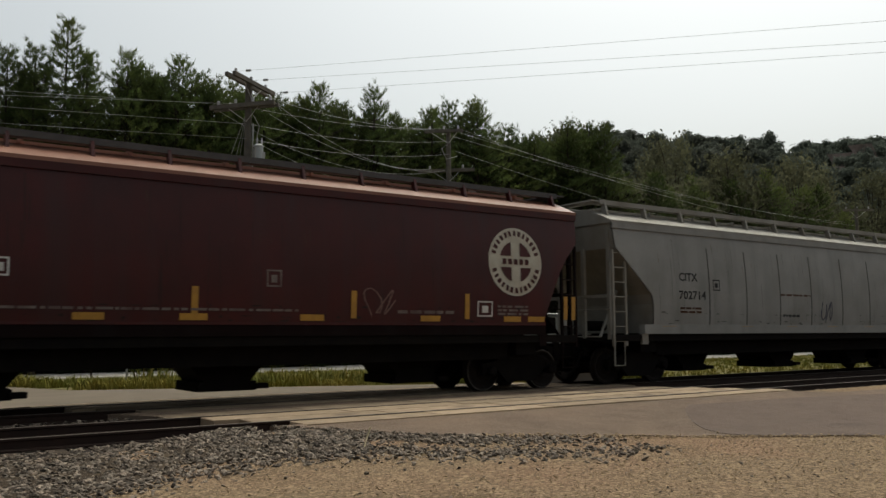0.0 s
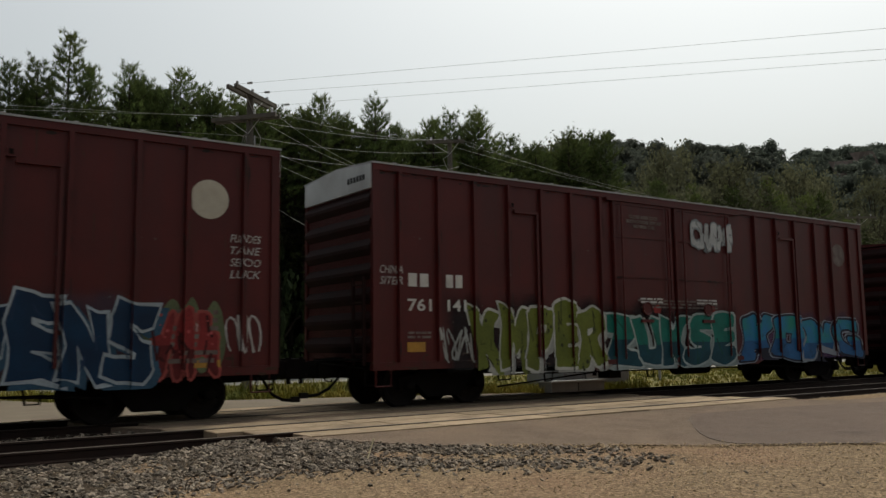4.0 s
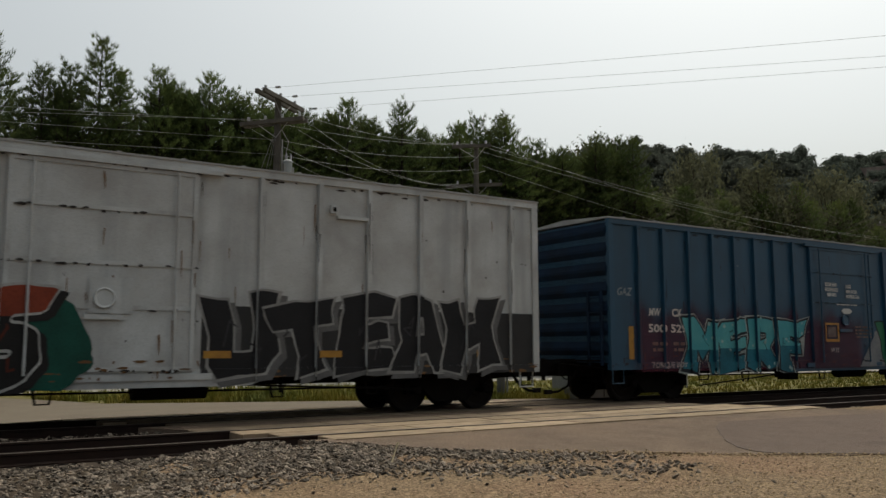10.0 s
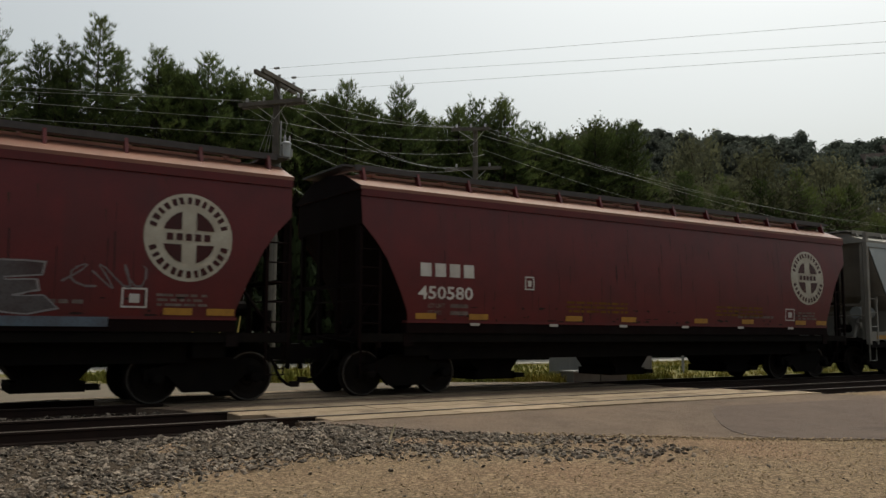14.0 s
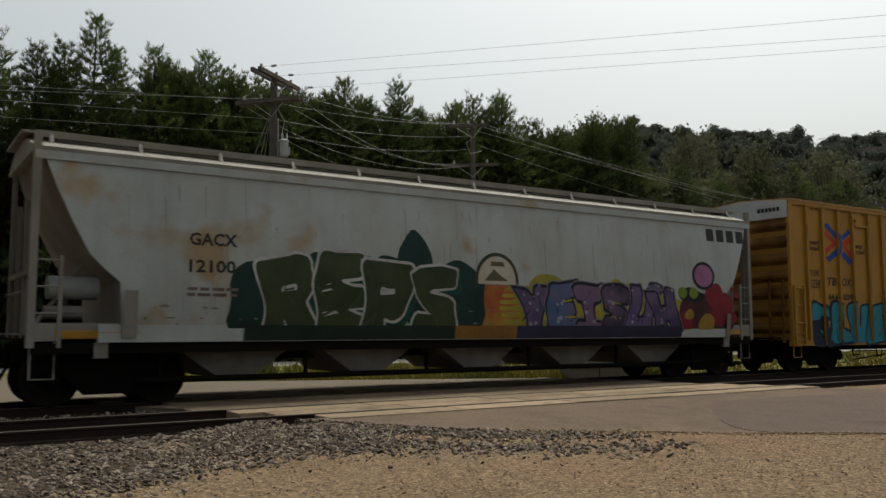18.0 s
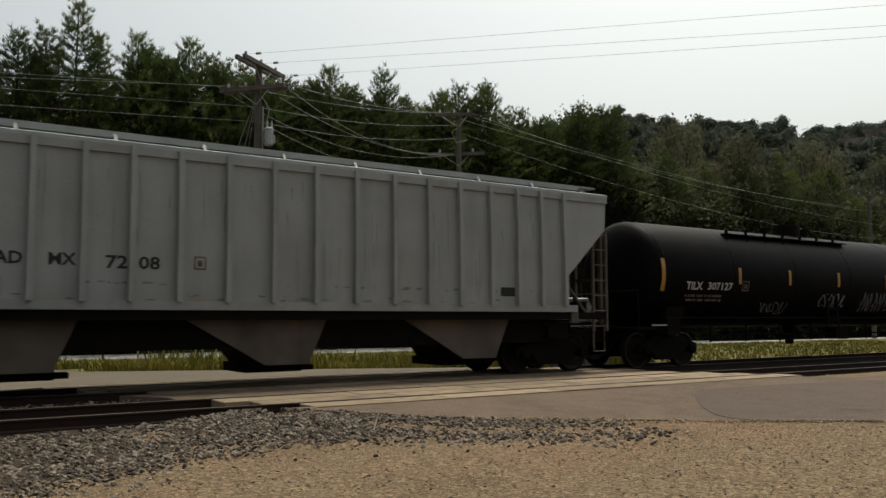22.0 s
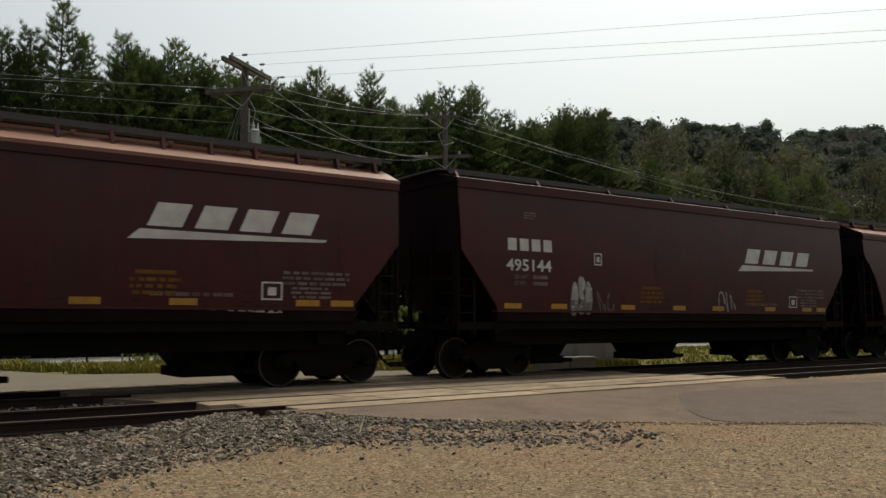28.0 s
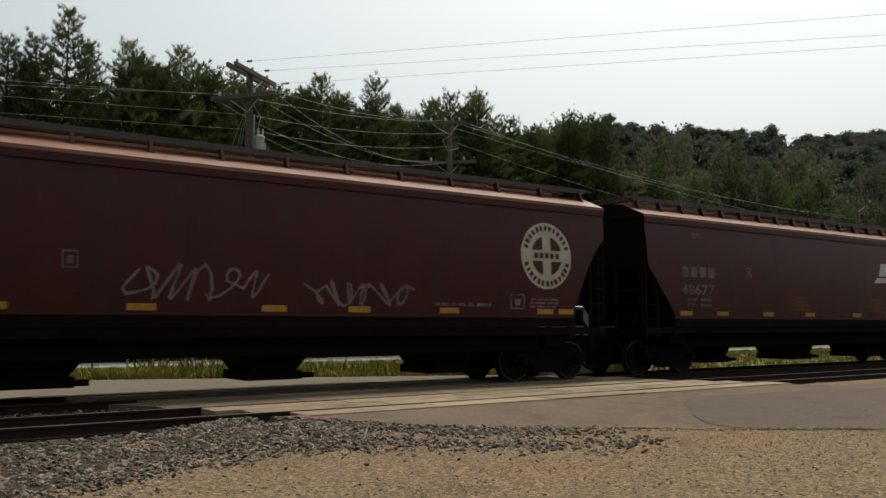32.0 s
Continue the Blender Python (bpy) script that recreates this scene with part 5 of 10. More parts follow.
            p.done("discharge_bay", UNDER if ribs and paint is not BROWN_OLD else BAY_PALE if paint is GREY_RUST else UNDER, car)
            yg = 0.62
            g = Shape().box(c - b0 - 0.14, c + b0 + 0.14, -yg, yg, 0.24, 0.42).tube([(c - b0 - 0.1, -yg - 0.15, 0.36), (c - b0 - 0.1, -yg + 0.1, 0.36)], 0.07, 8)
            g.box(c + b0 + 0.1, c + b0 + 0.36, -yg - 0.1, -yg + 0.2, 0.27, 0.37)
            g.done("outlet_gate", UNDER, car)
    # running boards on brackets
    bd = Shape()
    y0 = -1.02 if not ribs else -0.9
    for s in (1, -1):
        ya, yb = sorted((s * y0, s * (y0 + 0.5)))
        bd.box(-half + 0.12, half - 0.12, ya, yb, board - 0.035, board)
        for k in range(int(2 * half / 0.28)):
            x = -half + 0.2 + k * 0.28
            bd.box(x, x + 0.03, ya, yb, board, board + 0.012)
        bd.box(-half + 0.12, half - 0.12, s * y0 - 0.015, s * y0 + 0.015, board - 0.1, board + 0.02)
    bd.box(-half - 0.15, -half + 0.3, -1.0, 1.0, board - 0.04, board).box(half - 0.3, half + 0.15, -1.0, 1.0, board - 0.04, board)
    bd.done("running_board", rail or GRATE, car)
    first = None
    n = int((2 * half - 0.6) / step)
    for k in range(n + 1):
        x = -half + 0.3 + k * (2 * half - 0.6) / n
        if first is None:
            first = Shape().prism([(y0 - 0.02, board - 0.03), (y0 + 0.1, board - 0.03), (y0 + 0.02, zt + 0.14), (y0 - 0.16, zt + 0.11)], "x", -0.03, 0.03).done("board_bracket", rail or paint, car)
            first.matrix_basis = pose(x, 0, 0)
        else:
            again(first, pose(x, 0, 0), car)
    hatch = Shape().box(-half + 0.6, half - 0.6, -0.32, 0.32, zr + 0.02, zr + 0.16)
    for k in range(9):
        x = -half + 0.9 + k * (2 * half - 1.8) / 8
        hatch.box(x - 0.03, x + 0.03, -0.4, 0.4, zr + 0.1, zr + 0.2)
    hatch.done("roof_hatch", roof_paint, car)
    # end frames: posts, ladders, platform, bracing
    for s in (-1, 1):
        xa, xc = sorted((s * (half - 0.02), s * (half - 0.46)))
        lad = end_paint if end_paint else (rail or paint)
        if pods:
            ladder(car, xa, xc, -1.52, 1.0, 2.5, lad, 4)
            Shape().box(*sorted((s * (half + 0.02), s * (half - 0.1))), -1.56, -1.44, 1.0, zt + 0.3).done("corner_post", lad, car)
            Shape().box(*sorted((s * (half - 0.03), s * (half - 1.42))), -1.54, -1.46, 1.14, 1.4).done("end_sill", GREY_DUST, car)
            Shape().box(*sorted((s * (half - 0.4), s * (half - 1.3))), -1.548, -1.544, 1.17, 1.28).done("reflector", REFLECT, car)
            if s > 0:
                Shape().prism([(half - 1.38, 1.2), (half - 0.32, 1.2), (half - 0.32, 3.55), (half - 0.58, 3.05), (half - 0.86, 2.5), (half - 1.1, 2.26), (half - 1.36, 2.04)], "y", -1.22, -1.2).done("end_web", GREY_DUST, car)
            Shape().tube([(s * (half - 0.35), -0.9, 2.0), (s * (half - 1.15), -0.9, 2.0)], 0.2, 12).done("air_reservoir", GREY, car, smooth=True)
            Shape().tube([(s * (half - 0.3), -0.95, 1.58), (s * (half - 0.9), -0.95, 1.58)], 0.12, 10).done("brake_cylinder", GREY_DUST, car, smooth=True)
        else:
            ladder(car, xa, xc, -1.5, 0.98, 3.4, lad, 7)
        ef = Shape()
        for y in (-1.35, 1.35, -0.45, 0.45):
            ef.box(*sorted((s * (half - 0.02), s * (half - 0.1))), y - 0.05, y + 0.05, 1.15, 3.5 if abs(y) < 1 else zt)
        ef.box(*sorted((s * (half - 0.02), s * (half - 0.08))), -1.4, 1.4, 2.2, 2.28)
        ef.tube([(s * (half - 0.05), -1.0, 1.2), (s * (half - 0.9), -0.8, 2.4)], 0.04)
        ef.done("end_frame", lad, car)
        hb = Shape().tube([(s * half, -1.4, 1.9), (s * (half + 0.1), -1.38, 1.9), (s * (half + 0.1), 0.4, 1.9), (s * half, 0.42, 1.9)], 0.016)
        hb.tube([(s * (half + 0.02), -1.1, 1.22), (s * (half + 0.25), -1.05, 1.22), (s * (half + 0.25), -0.2, 1.22)], 0.016)
        hb.done("grab_rail", lad, car)
        stirrup(car, s * (half - 0.25) - 0.2, lad, 0.5, 1.1)
        jb = Shape().box(*sorted((s * (half - 1.0), s * (half - 1.22))), -1.56, -1.48, zb - 0.28, zb - 0.02)
        jb.done("jacking_pad", end_paint or paint, car)
    for s in (-1, 1) if ribs else ():
        Shape().prism([(s * (half - 1.36), 1.2), (s * (half - 0.12), 1.2), (s * (half - 0.12), 1.62), (s * (half - 0.45), 2.95), (s * (half - 1.3), 2.3)], "y", -0.03, 0.03).done("centre_web", end_paint or UNDER, car)
    Shape().tube([(half - 0.7, 0.2, 1.75), (half - 0.25, 0.2, 1.75)], 0.16, 10).done("air_reservoir", UNDER, car)
    Shape().box(half - 0.3, half - 0.1, -0.9, -0.4, 1.3, 1.7).done("brake_valve", UNDER, car)
    Shape().tube([(-half + 0.3, -0.3, 1.5), (-half + 0.9, -0.3, 1.5)], 0.14, 10).done("brake_cylinder", UNDER, car)
    if ribs:
        rb = None
        for x in ribs:
            top, bot = zt - 0.02, sill[1] - 0.02
            if rb is None:
                rb = Shape().sheet([[(dx, face(z) - d, z) for dx, d in ((-0.055, 0.0), (-0.05, 0.11), (0.05, 0.11), (0.055, 0.0))] for z in [bot + (top - bot) * k / 6 for k in range(7)]]).done("side_post", paint, car)
                rb.matrix_basis = pose(x, 0, 0)
            else:
                again(rb, pose(x, 0, 0), car)
    if seams:
        for x in seams:
            sm = Shape().sheet([[(x + dx, face(z) - d, z) for dx, d in ((-0.025, 0.001), (0, 0.012), (0.025, 0.001))] for z in [sill[1] + (zt - 0.5 - sill[1]) * k / 6 for k in range(7)]])
            sm.done("weld_seam", SEAM, car)
    add_truck(car, -half + 1.38, bright)
    add_truck(car, half - 1.38, bright)
    add_ends(car, half, reach, rng, 1.05)
    sd = Side(car, face)
    sd.curved = True
    rust, dirt, chip = WEAR.get(paint.name, ((0.05, 0.025, 0.015), (0.022, 0.011, 0.009), (0.1, 0.07, 0.06)))
    span = [-half + 1.7 + 0.4 * k for k in range(int((2 * half - 3.4) / 0.4) + 1)]
    sd.streaks(span, 0.15, sill[1] + 0.02, zt - 0.2, 60, dirt, seed + 200, 1.3, 0.022, "dirt_streaking")
    sd.streaks(span, 0.2, zt - 1.2, zt - 0.2, 18, rust, seed + 210, 0.4, 0.03)
    sd.chips(span[0], span[-1], [sill[1] + 0.03, sill[1] + 0.1, sill[1] + 0.3], 70, dirt, seed + 240, 0.14)
    return car, sd


# ---- box car ----
def boxcar(label, half, paint, zt, posts, doors, zb=0.8, door_paint=None, roof_paint=None, end_top=WHITE_CAR, end_mat=None, plug=True, reach=1.0, seed=1, lip=None, hatch=(), ladders=False):
    rng = random.Random(seed)
    car = empty("boxcar", label, "boxcar", "freight train cars")
    yw = 1.53
    shell = Shape()
    shell.box(-half + 0.05, half - 0.05, -yw, yw, zb + 0.15, zt - 0.05)
    shell.done("body_side", paint, car)
    for x in (-half, half - 0.16):
        for y in (-yw - 0.045, yw - 0.06):
            Shape().box(x, x + 0.16, y, y + 0.105, zb + 0.05, zt).done("corner_post", paint, car)
    ss = Shape()
    dl, dr = doors[0][0], doors[-1][1]
    for y in (-1, 1):
        ss.prism([(-half, zb + 0.16), (-half, zb), (dl - 1.4, zb), (dl - 1.0, zb - 0.14), (dr + 1.0, zb - 0.14), (dr + 1.4, zb), (half, zb), (half, zb + 0.16)], "y", y * (yw - 0.1), y * (yw + 0.035))
    ss.done("side_sill", paint, car)
    tp = Shape()
    for y in (-1, 1):
        tp.box(-half, half, *sorted((y * yw, y * (yw + 0.05))), zt - 0.14, zt - 0.01)
    tp.done("top_chord", lip or paint, car)
    rf = Shape().prism([(-yw - 0.07, zt - 0.01), (-yw - 0.07, zt + 0.025), (0, zt + 0.12), (yw + 0.07, zt + 0.025), (yw + 0.07, zt - 0.01)], "x", -half - 0.02, half + 0.02)
    for k in range(int(2 * half / 1.1)):
        x = -half + 0.5 + k * 1.1
        rf.prism([(-yw - 0.05, zt + 0.02), (-yw - 0.05, zt + 0.05), (0, zt + 0.15), (yw + 0.05, zt + 0.05), (yw + 0.05, zt + 0.02)], "x", x, x + 0.07)
    rf.done("roof", roof_paint or GALV, car)
    first = None
    for x in posts:
        if first is None:
            first = Shape().prism([(-0.052, -yw), (-0.045, -yw - 0.085), (0.045, -yw - 0.085), (0.052, -yw)], "z", zb + 0.16, zt - 0.13).done("side_post", paint, car)
            first.matrix_basis = pose(x, 0, 0)
        else:
            again(first, pose(x, 0, 0), car)
    dm = door_paint or paint
    for i, (a, b) in enumerate(doors):
        d = Shape().box(a + 0.03, b - 0.03, -yw - 0.06, -yw, zb + 0.12, zt - 0.2)
        door = d.done("door", dm, car, "plug door with locking bars" if plug else "sliding door")
        fr = Shape()
        zs = [zb + 0.14, zb + 0.14 + (zt - zb) * 0.27, zb + (zt - zb) * 0.5, zb + (zt - zb) * 0.74, zt - 0.28]
        for z in zs:
            fr.box(a + 0.04, b - 0.04, -yw - 0.08, -yw - 0.06, z, z + 0.07)
        for x in (a + 0.05, b - 0.12):
            fr.box(x, x + 0.07, -yw - 0.082, -yw - 0.06, zb + 0.14, zt - 0.22)
        fr.done("door_frame", dm, door)
        if plug:
            for q in (0.13, 0.87):
                x = a + (b - a) * q
                Shape().tube([(x, -yw - 0.13, zb + 0.1), (x, -yw - 0.13, zt - 0.24)], 0.022).done("locking_bar", dm, door)
            Shape().lathe([(0, 0), (0.16, 0), (0.18, -0.03), (0.16, -0.05), (0.13, -0.03), (0, -0.03)], (a + (b - a) * 0.5, -yw - 0.1, zb + 1.35), "y", 16).box(a + (b - a) * 0.4, a + (b - a) * 0.6, -yw - 0.14, -yw - 0.1, zb + 1.0, zb + 1.08).done("door_handle", dm, door)
    Shape().box(dl - (2.4 if not plug else 0.2), dr + 0.4, -yw - 0.12, -yw - 0.05, zt - 0.2, zt - 0.13).done("door_track", dm if door_paint else paint, car)
    Shape().box(dl - 0.3, dr + 0.3, -yw - 0.075, -yw - 0.03, zb - 0.02, zb + 0.09).done("door_sill", dm if door_paint else paint, car)
    # red and blue ends take paints with their shade mixed in
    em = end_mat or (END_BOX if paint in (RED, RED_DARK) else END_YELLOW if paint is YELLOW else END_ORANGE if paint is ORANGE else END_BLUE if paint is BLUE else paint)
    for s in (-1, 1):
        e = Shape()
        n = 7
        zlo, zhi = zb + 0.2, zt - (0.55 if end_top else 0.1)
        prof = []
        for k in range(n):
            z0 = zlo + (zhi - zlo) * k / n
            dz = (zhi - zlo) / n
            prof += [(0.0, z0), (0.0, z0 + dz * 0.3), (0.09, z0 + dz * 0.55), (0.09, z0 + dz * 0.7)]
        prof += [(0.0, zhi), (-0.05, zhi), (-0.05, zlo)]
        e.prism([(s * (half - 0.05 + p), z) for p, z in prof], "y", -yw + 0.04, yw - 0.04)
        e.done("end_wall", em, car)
        if end_top:
            top = Shape().prism([(-yw, zt - 0.52), (-yw, zt - 0.02), (0, zt + 0.1), (yw, zt - 0.02), (yw, zt - 0.52)], "x", s * (half - 0.06), s * (half + 0.03)).done("end_panel", end_top, car, "pale painted panel across the end")
            if s < 0:
                bars_shape = Shape()
                for q in range(6):
                    bars_shape.box(s * (half + 0.03) - 0.006, s * (half + 0.03) - 0.003, -1.3 + q * 0.13, -1.2 + q * 0.13, zt - 0.32, zt - 0.2)
                bars_shape.done("small_print", DECAL_BLACK, top)
        if ladders:
            ladder(car, *sorted((s * (half - 0.1), s * (half - 0.55))), -yw - 0.06, zb + 0.05, zb + 1.75, paint, 4, "side_ladder")
        lad = Shape()
        for y in (-1.35, -0.9):
            lad.box(*sorted((s * (half + 0.06), s * (half + 0.12))), y - 0.03, y + 0.03, zb + 0.1, zb + 1.9)
        for k in range(5):
            lad.tube([(s * (half + 0.1), -1.35, zb + 0.3 + k * 0.36), (s * (half + 0.1), -0.9, zb + 0.3 + k * 0.36)], 0.016)
        lad.done("end_ladder", em, car)
        stirrup(car, s * (half - 0.3) - 0.2, paint, 0.48, zb + 0.05)
        pf = Shape().box(*sorted((s * half, s * (half + 0.35))), -1.2, 0.4, zb + 0.2, zb + 0.24)
        pf.done("brake_step", UNDER, car)
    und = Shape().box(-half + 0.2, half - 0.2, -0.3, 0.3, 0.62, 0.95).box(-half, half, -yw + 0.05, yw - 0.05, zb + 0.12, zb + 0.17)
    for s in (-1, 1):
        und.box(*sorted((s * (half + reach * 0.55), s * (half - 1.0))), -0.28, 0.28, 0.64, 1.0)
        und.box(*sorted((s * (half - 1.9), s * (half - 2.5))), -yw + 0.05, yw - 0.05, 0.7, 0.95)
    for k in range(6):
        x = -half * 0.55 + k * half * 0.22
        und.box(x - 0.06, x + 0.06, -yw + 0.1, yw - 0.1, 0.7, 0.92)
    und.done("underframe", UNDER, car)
    Shape().tube([(0.6, -0.9, 0.62), (1.9, -0.9, 0.62)], 0.2, 12).done("air_reservoir", UNDER, car)
    Shape().box(-2.2, -1.8, -1.2, -0.8, 0.42, 0.75).done("brake_valve", UNDER, car)
    br = Shape().tube([(-half + 3.4, -1.25, 0.62), (half - 3.4, -1.25, 0.55)], 0.02)
    br.tube([(-half + 3.4, -1.3, 0.8), (-half + 3.4, -1.3, 0.5), (-half + 3.75, -1.3, 0.5), (-half + 3.75, -1.3, 0.8)], 0.022)
    for x in (-4.4, -0.9, 3.1, 5.1):
        br.tube([(x - 0.17, -1.36, zb + 0.1), (x - 0.09, -1.36, 0.43), (x + 0.12, -1.36, 0.43), (x + 0.2, -1.36, zb + 0.1)], 0.024)
    br.tube([(-half + 3.3, -1.38, 0.36), (-2.0, -1.38, 0.66)], 0.02).tube([(2.2, -1.38, 0.68), (half - 3.0, -1.38, 0.48)], 0.02)
    for q in (-0.3, 0.35):
        br.box(half * q - 0.02, half * q + 0.02, -1.3, -1.2, 0.5, 0.82)
    br.done("brake_rod", UNDER, car)
    for hx, hz in hatch:
        tone = dm if dm is BLACK_DOOR and not lip else paint
        grip = Shape().box(hx - 0.45, hx - 0.31, -yw - 0.1, -yw - 0.02, hz - 0.07, hz + 0.09).done("grab_handle", tone, car)
        Shape().box(hx - 0.415, hx - 0.345, -yw - 0.104, -yw - 0.1, hz - 0.035, hz + 0.05).done("hand_hole", UNDER, grip)
        Shape().box(hx - 0.3, hx + 0.42, -yw - 0.075, -yw - 0.01, hz - 0.16, hz - 0.1).done("side_batten", tone, car)
        Shape().box(hx + 0.36, hx + 0.42, -yw - 0.07, -yw - 0.01, zb + 0.2, hz - 0.1).done("side_batten", tone, car)
    add_truck(car, -half + 2.05)
    add_truck(car, half - 2.05)
    add_ends(car, half, reach, rng, zb)
    sd = Side(car, lambda z: -yw - 0.002)
    sd.sill = (zb + 0.162, 0.04)
    sd.steps = sorted([(x - 0.05, x + 0.05, 0.085) for x in posts if not dl - 0.1 < x < dr + 0.1] + [(a + 0.03, b - 0.03, 0.085) for a, b in doors])
    rust, dirt, chip = WEAR.get(paint.name, ((0.05, 0.025, 0.015), (0.02, 0.012, 0.01), (0.1, 0.07, 0.06)))
    joints = [x + dx for x in posts for dx in (-0.06, 0.06)] + [x for d in doors for x in d]
    edges = [zb + 0.14, zb + 0.14 + (zt - zb) * 0.27, zb + (zt - zb) * 0.5, zb + (zt - zb) * 0.74]
    sd.streaks(joints, 0.02, zb + 0.2, zt - 0.2, 90, dirt, seed + 200, 0.9, 0.028, "dirt_streaking")
    sd.streaks([-half + 0.3 + 0.5 * k for k in range(int(4 * half))], 0.2, zb + 0.2, zt - 0.16, 46, rust, seed + 210, 0.6, 0.03)
    sd.streaks([-half + 0.3 + 0.5 * k for k in range(int(4 * half))], 0.2, zb, zb + 0.75, 60, rust, seed + 220, 0.4, 0.05)
    sd.chips(dl, dr, edges, 60, dirt if not door_paint else (0.028, 0.03, 0.036), seed + 230)
    sd.chips(-half, half, [zb + 0.03, zb + 0.12, zb + 0.17, zb + 0.3], 150, rust, seed + 240, 0.16)
    sd.chips(-half, half, [zt - 0.17, zt - 0.2], 70, dirt, seed + 250, 0.14)
    sd.chips(-half, half, [zb + 0.3 + 0.35 * k for k in range(8)], 40, chip, seed + 260, 0.05)
    return car, sd


# ---- tank car ----
def tank(label, half, walk_span, dome_x, stripes, seed=1, shell=BLACK_TANK, grow=0.0):
    rng = random.Random(seed)
    car = empty("tank_car", label, "tank car", "freight train cars")
    r, zc = 1.46, 2.48
    hs = half + grow - 0.62
    n = 40
    prof = [(0.0, -half - grow)] + [(r * math.sin(math.pi / 2 * k / 7), -hs - 0.62 * math.cos(math.pi / 2 * k / 7)) for k in range(1, 8)]
    prof += [(r, x) for x in (-hs * 0.5, 0.0, hs * 0.5)]
    prof += [(r * math.cos(math.pi / 2 * k / 7), hs + 0.62 * math.sin(math.pi / 2 * k / 7)) for k in range(0, 8)]
    Shape().lathe(prof, (0, 0, zc), "x", n).done("tank_shell", shell, car, smooth=True)
    sm = Shape().lathe([(r, -0.02), (r + 0.008, 0.0), (r, 0.02)], (0, 0, zc), "x", n).done("weld_seam", BLACK_TANK, car)
    sm.matrix_basis = pose(-hs, 0, 0)
    for k in range(1, 7):
        again(sm, pose(-hs + 2 * hs * k / 6, 0, 0), car)
    a, b = walk_span
    w = Shape()
    for y in (-0.98, 0.75):
        w.box(a, b, y, y + 0.22, zc + r - 0.24, zc + r - 0.215)
    for k in range(int((b - a) / 0.9) + 1):
        x = a + k * 0.9
        w.box(x - 0.025, x + 0.025, -0.98, -0.74, zc + r - 0.27, zc + r - 0.24).box(x - 0.025, x + 0.025, 0.74, 0.98, zc + r - 0.27, zc + r - 0.24)
        w.tube([(x, -0.97, zc + r - 0.25), (x, -1.02, zc + r - 0.42)], 0.018).box(x - 0.05, x + 0.05, -1.0, -0.96, zc + r - 0.22, zc + r - 0.12)
    w.done("running_board", UNDER, car)
    d = Shape().lathe([(0, 0.36), (0.4, 0.36), (0.42, 0.3), (0.42, -0.1)], (dome_x, 0, zc + r), "z", 18)
    d.lathe([(0, 0.28), (0.16, 0.28), (0.16, -0.1)], (dome_x + 0.9, 0, zc + r), "z", 12).lathe([(0, 0.24), (0.12, 0.24), (0.12, -0.1)], (dome_x - 0.9, 0.2, zc + r), "z", 12)
    d.done("valve_dome", UNDER, car)
    hr = Shape()
    if b - a > 3:
        hr.tube([(a, -0.98, zc + r - 0.13), (b, -0.98, zc + r - 0.13)], 0.014)
    else:
        hr.tube([(a, -0.9, zc + r + 0.1), (b, -0.9, zc + r + 0.1)], 0.02).tube([(a, -0.9, zc + r - 0.2), (a, -0.9, zc + r + 0.1)], 0.02).tube([(b, -0.9, zc + r - 0.2), (b, -0.9, zc + r + 0.1)], 0.02)
    hr.done("hand_rail", UNDER, car)
    for s in (-1, 1):
        Shape().box(*sorted((s * (half + 0.25), s * (half - 2.8))), -0.28, 0.28, 0.78, 1.0).done("stub_sill", UNDER, car)
        Shape().box(*sorted((s * (half + 0.2), s * (half - 0.5))), -1.35, 1.35, 1.0, 1.06).done("end_platform", UNDER, car)
        Shape().box(*sorted((s * (half - 1.0), s * (half - 1.5))), -1.3, 1.3, 0.85, 1.3).done("body_bolster", UNDER, car)
        Shape().prism([(-1.2, 1.25), (-0.7, 1.0), (0.7, 1.0), (1.2, 1.25), (1.3, 1.6), (0.9, 1.25), (-0.9, 1.25), (-1.3, 1.6)], "x", s * (half - 1.7), s * (half - 1.0)).done("saddle", UNDER, car)
        Shape().box(*sorted((s * (half - 0.35), s * (half - 0.9))), -1.36, -1.33, 1.09, 1.13).done("platform_edge", GALV, car)
    pl = Shape()
    for s in (-1, 1):
        pl.tube([(s * (half + 0.15), -1.35, 1.06), (s * (half + 0.15), -1.35, 2.0), (s * (half + 0.15), 1.35, 2.0), (s * (half + 0.15), 1.35, 1.06)], 0.018)
    pl.tube([(-hs, -1.42, 1.3), (hs, -1.42, 1.3)], 0.018)
    pl.tube([(-half + 3.1, -1.0, 0.66), (half - 3.1, -1.0, 0.66)], 0.022).tube([(-half + 3.1, -0.7, 0.8), (half - 3.1, -0.7, 0.8)], 0.03)
    for k in range(9):
        x = -half + 3.1 + k * (2 * half - 6.2) / 8
        pl.box(x - 0.02, x + 0.02, -1.02, -0.98, 0.62, 1.12)
    pl.done("hand_rail", UNDER, car)
    bv = Shape().lathe([(0.0, -0.55), (0.12, -0.55), (0.16, -0.3), (0.22, 0.0)], (dome_x, 0, zc - r), "z", 12)
    bv.done("bottom_valve", UNDER, car)
    Shape().box(dome_x + 1.2, dome_x + 1.9, -0.9, -0.5, 0.62, 1.0).done("brake_valve", UNDER, car)
    for s in (-1, 1):
        ladder(car, dome_x - 0.25, dome_x + 0.25, -1.5, 1.1, 2.0, UNDER, 3, "side_ladder") if s < 0 else None
        stirrup(car, s * (half - 0.3) - 0.2, UNDER, 0.5, 1.0, -1.3)
    add_truck(car, -half + 1.28, True)
    add_truck(car, half - 1.28, True)
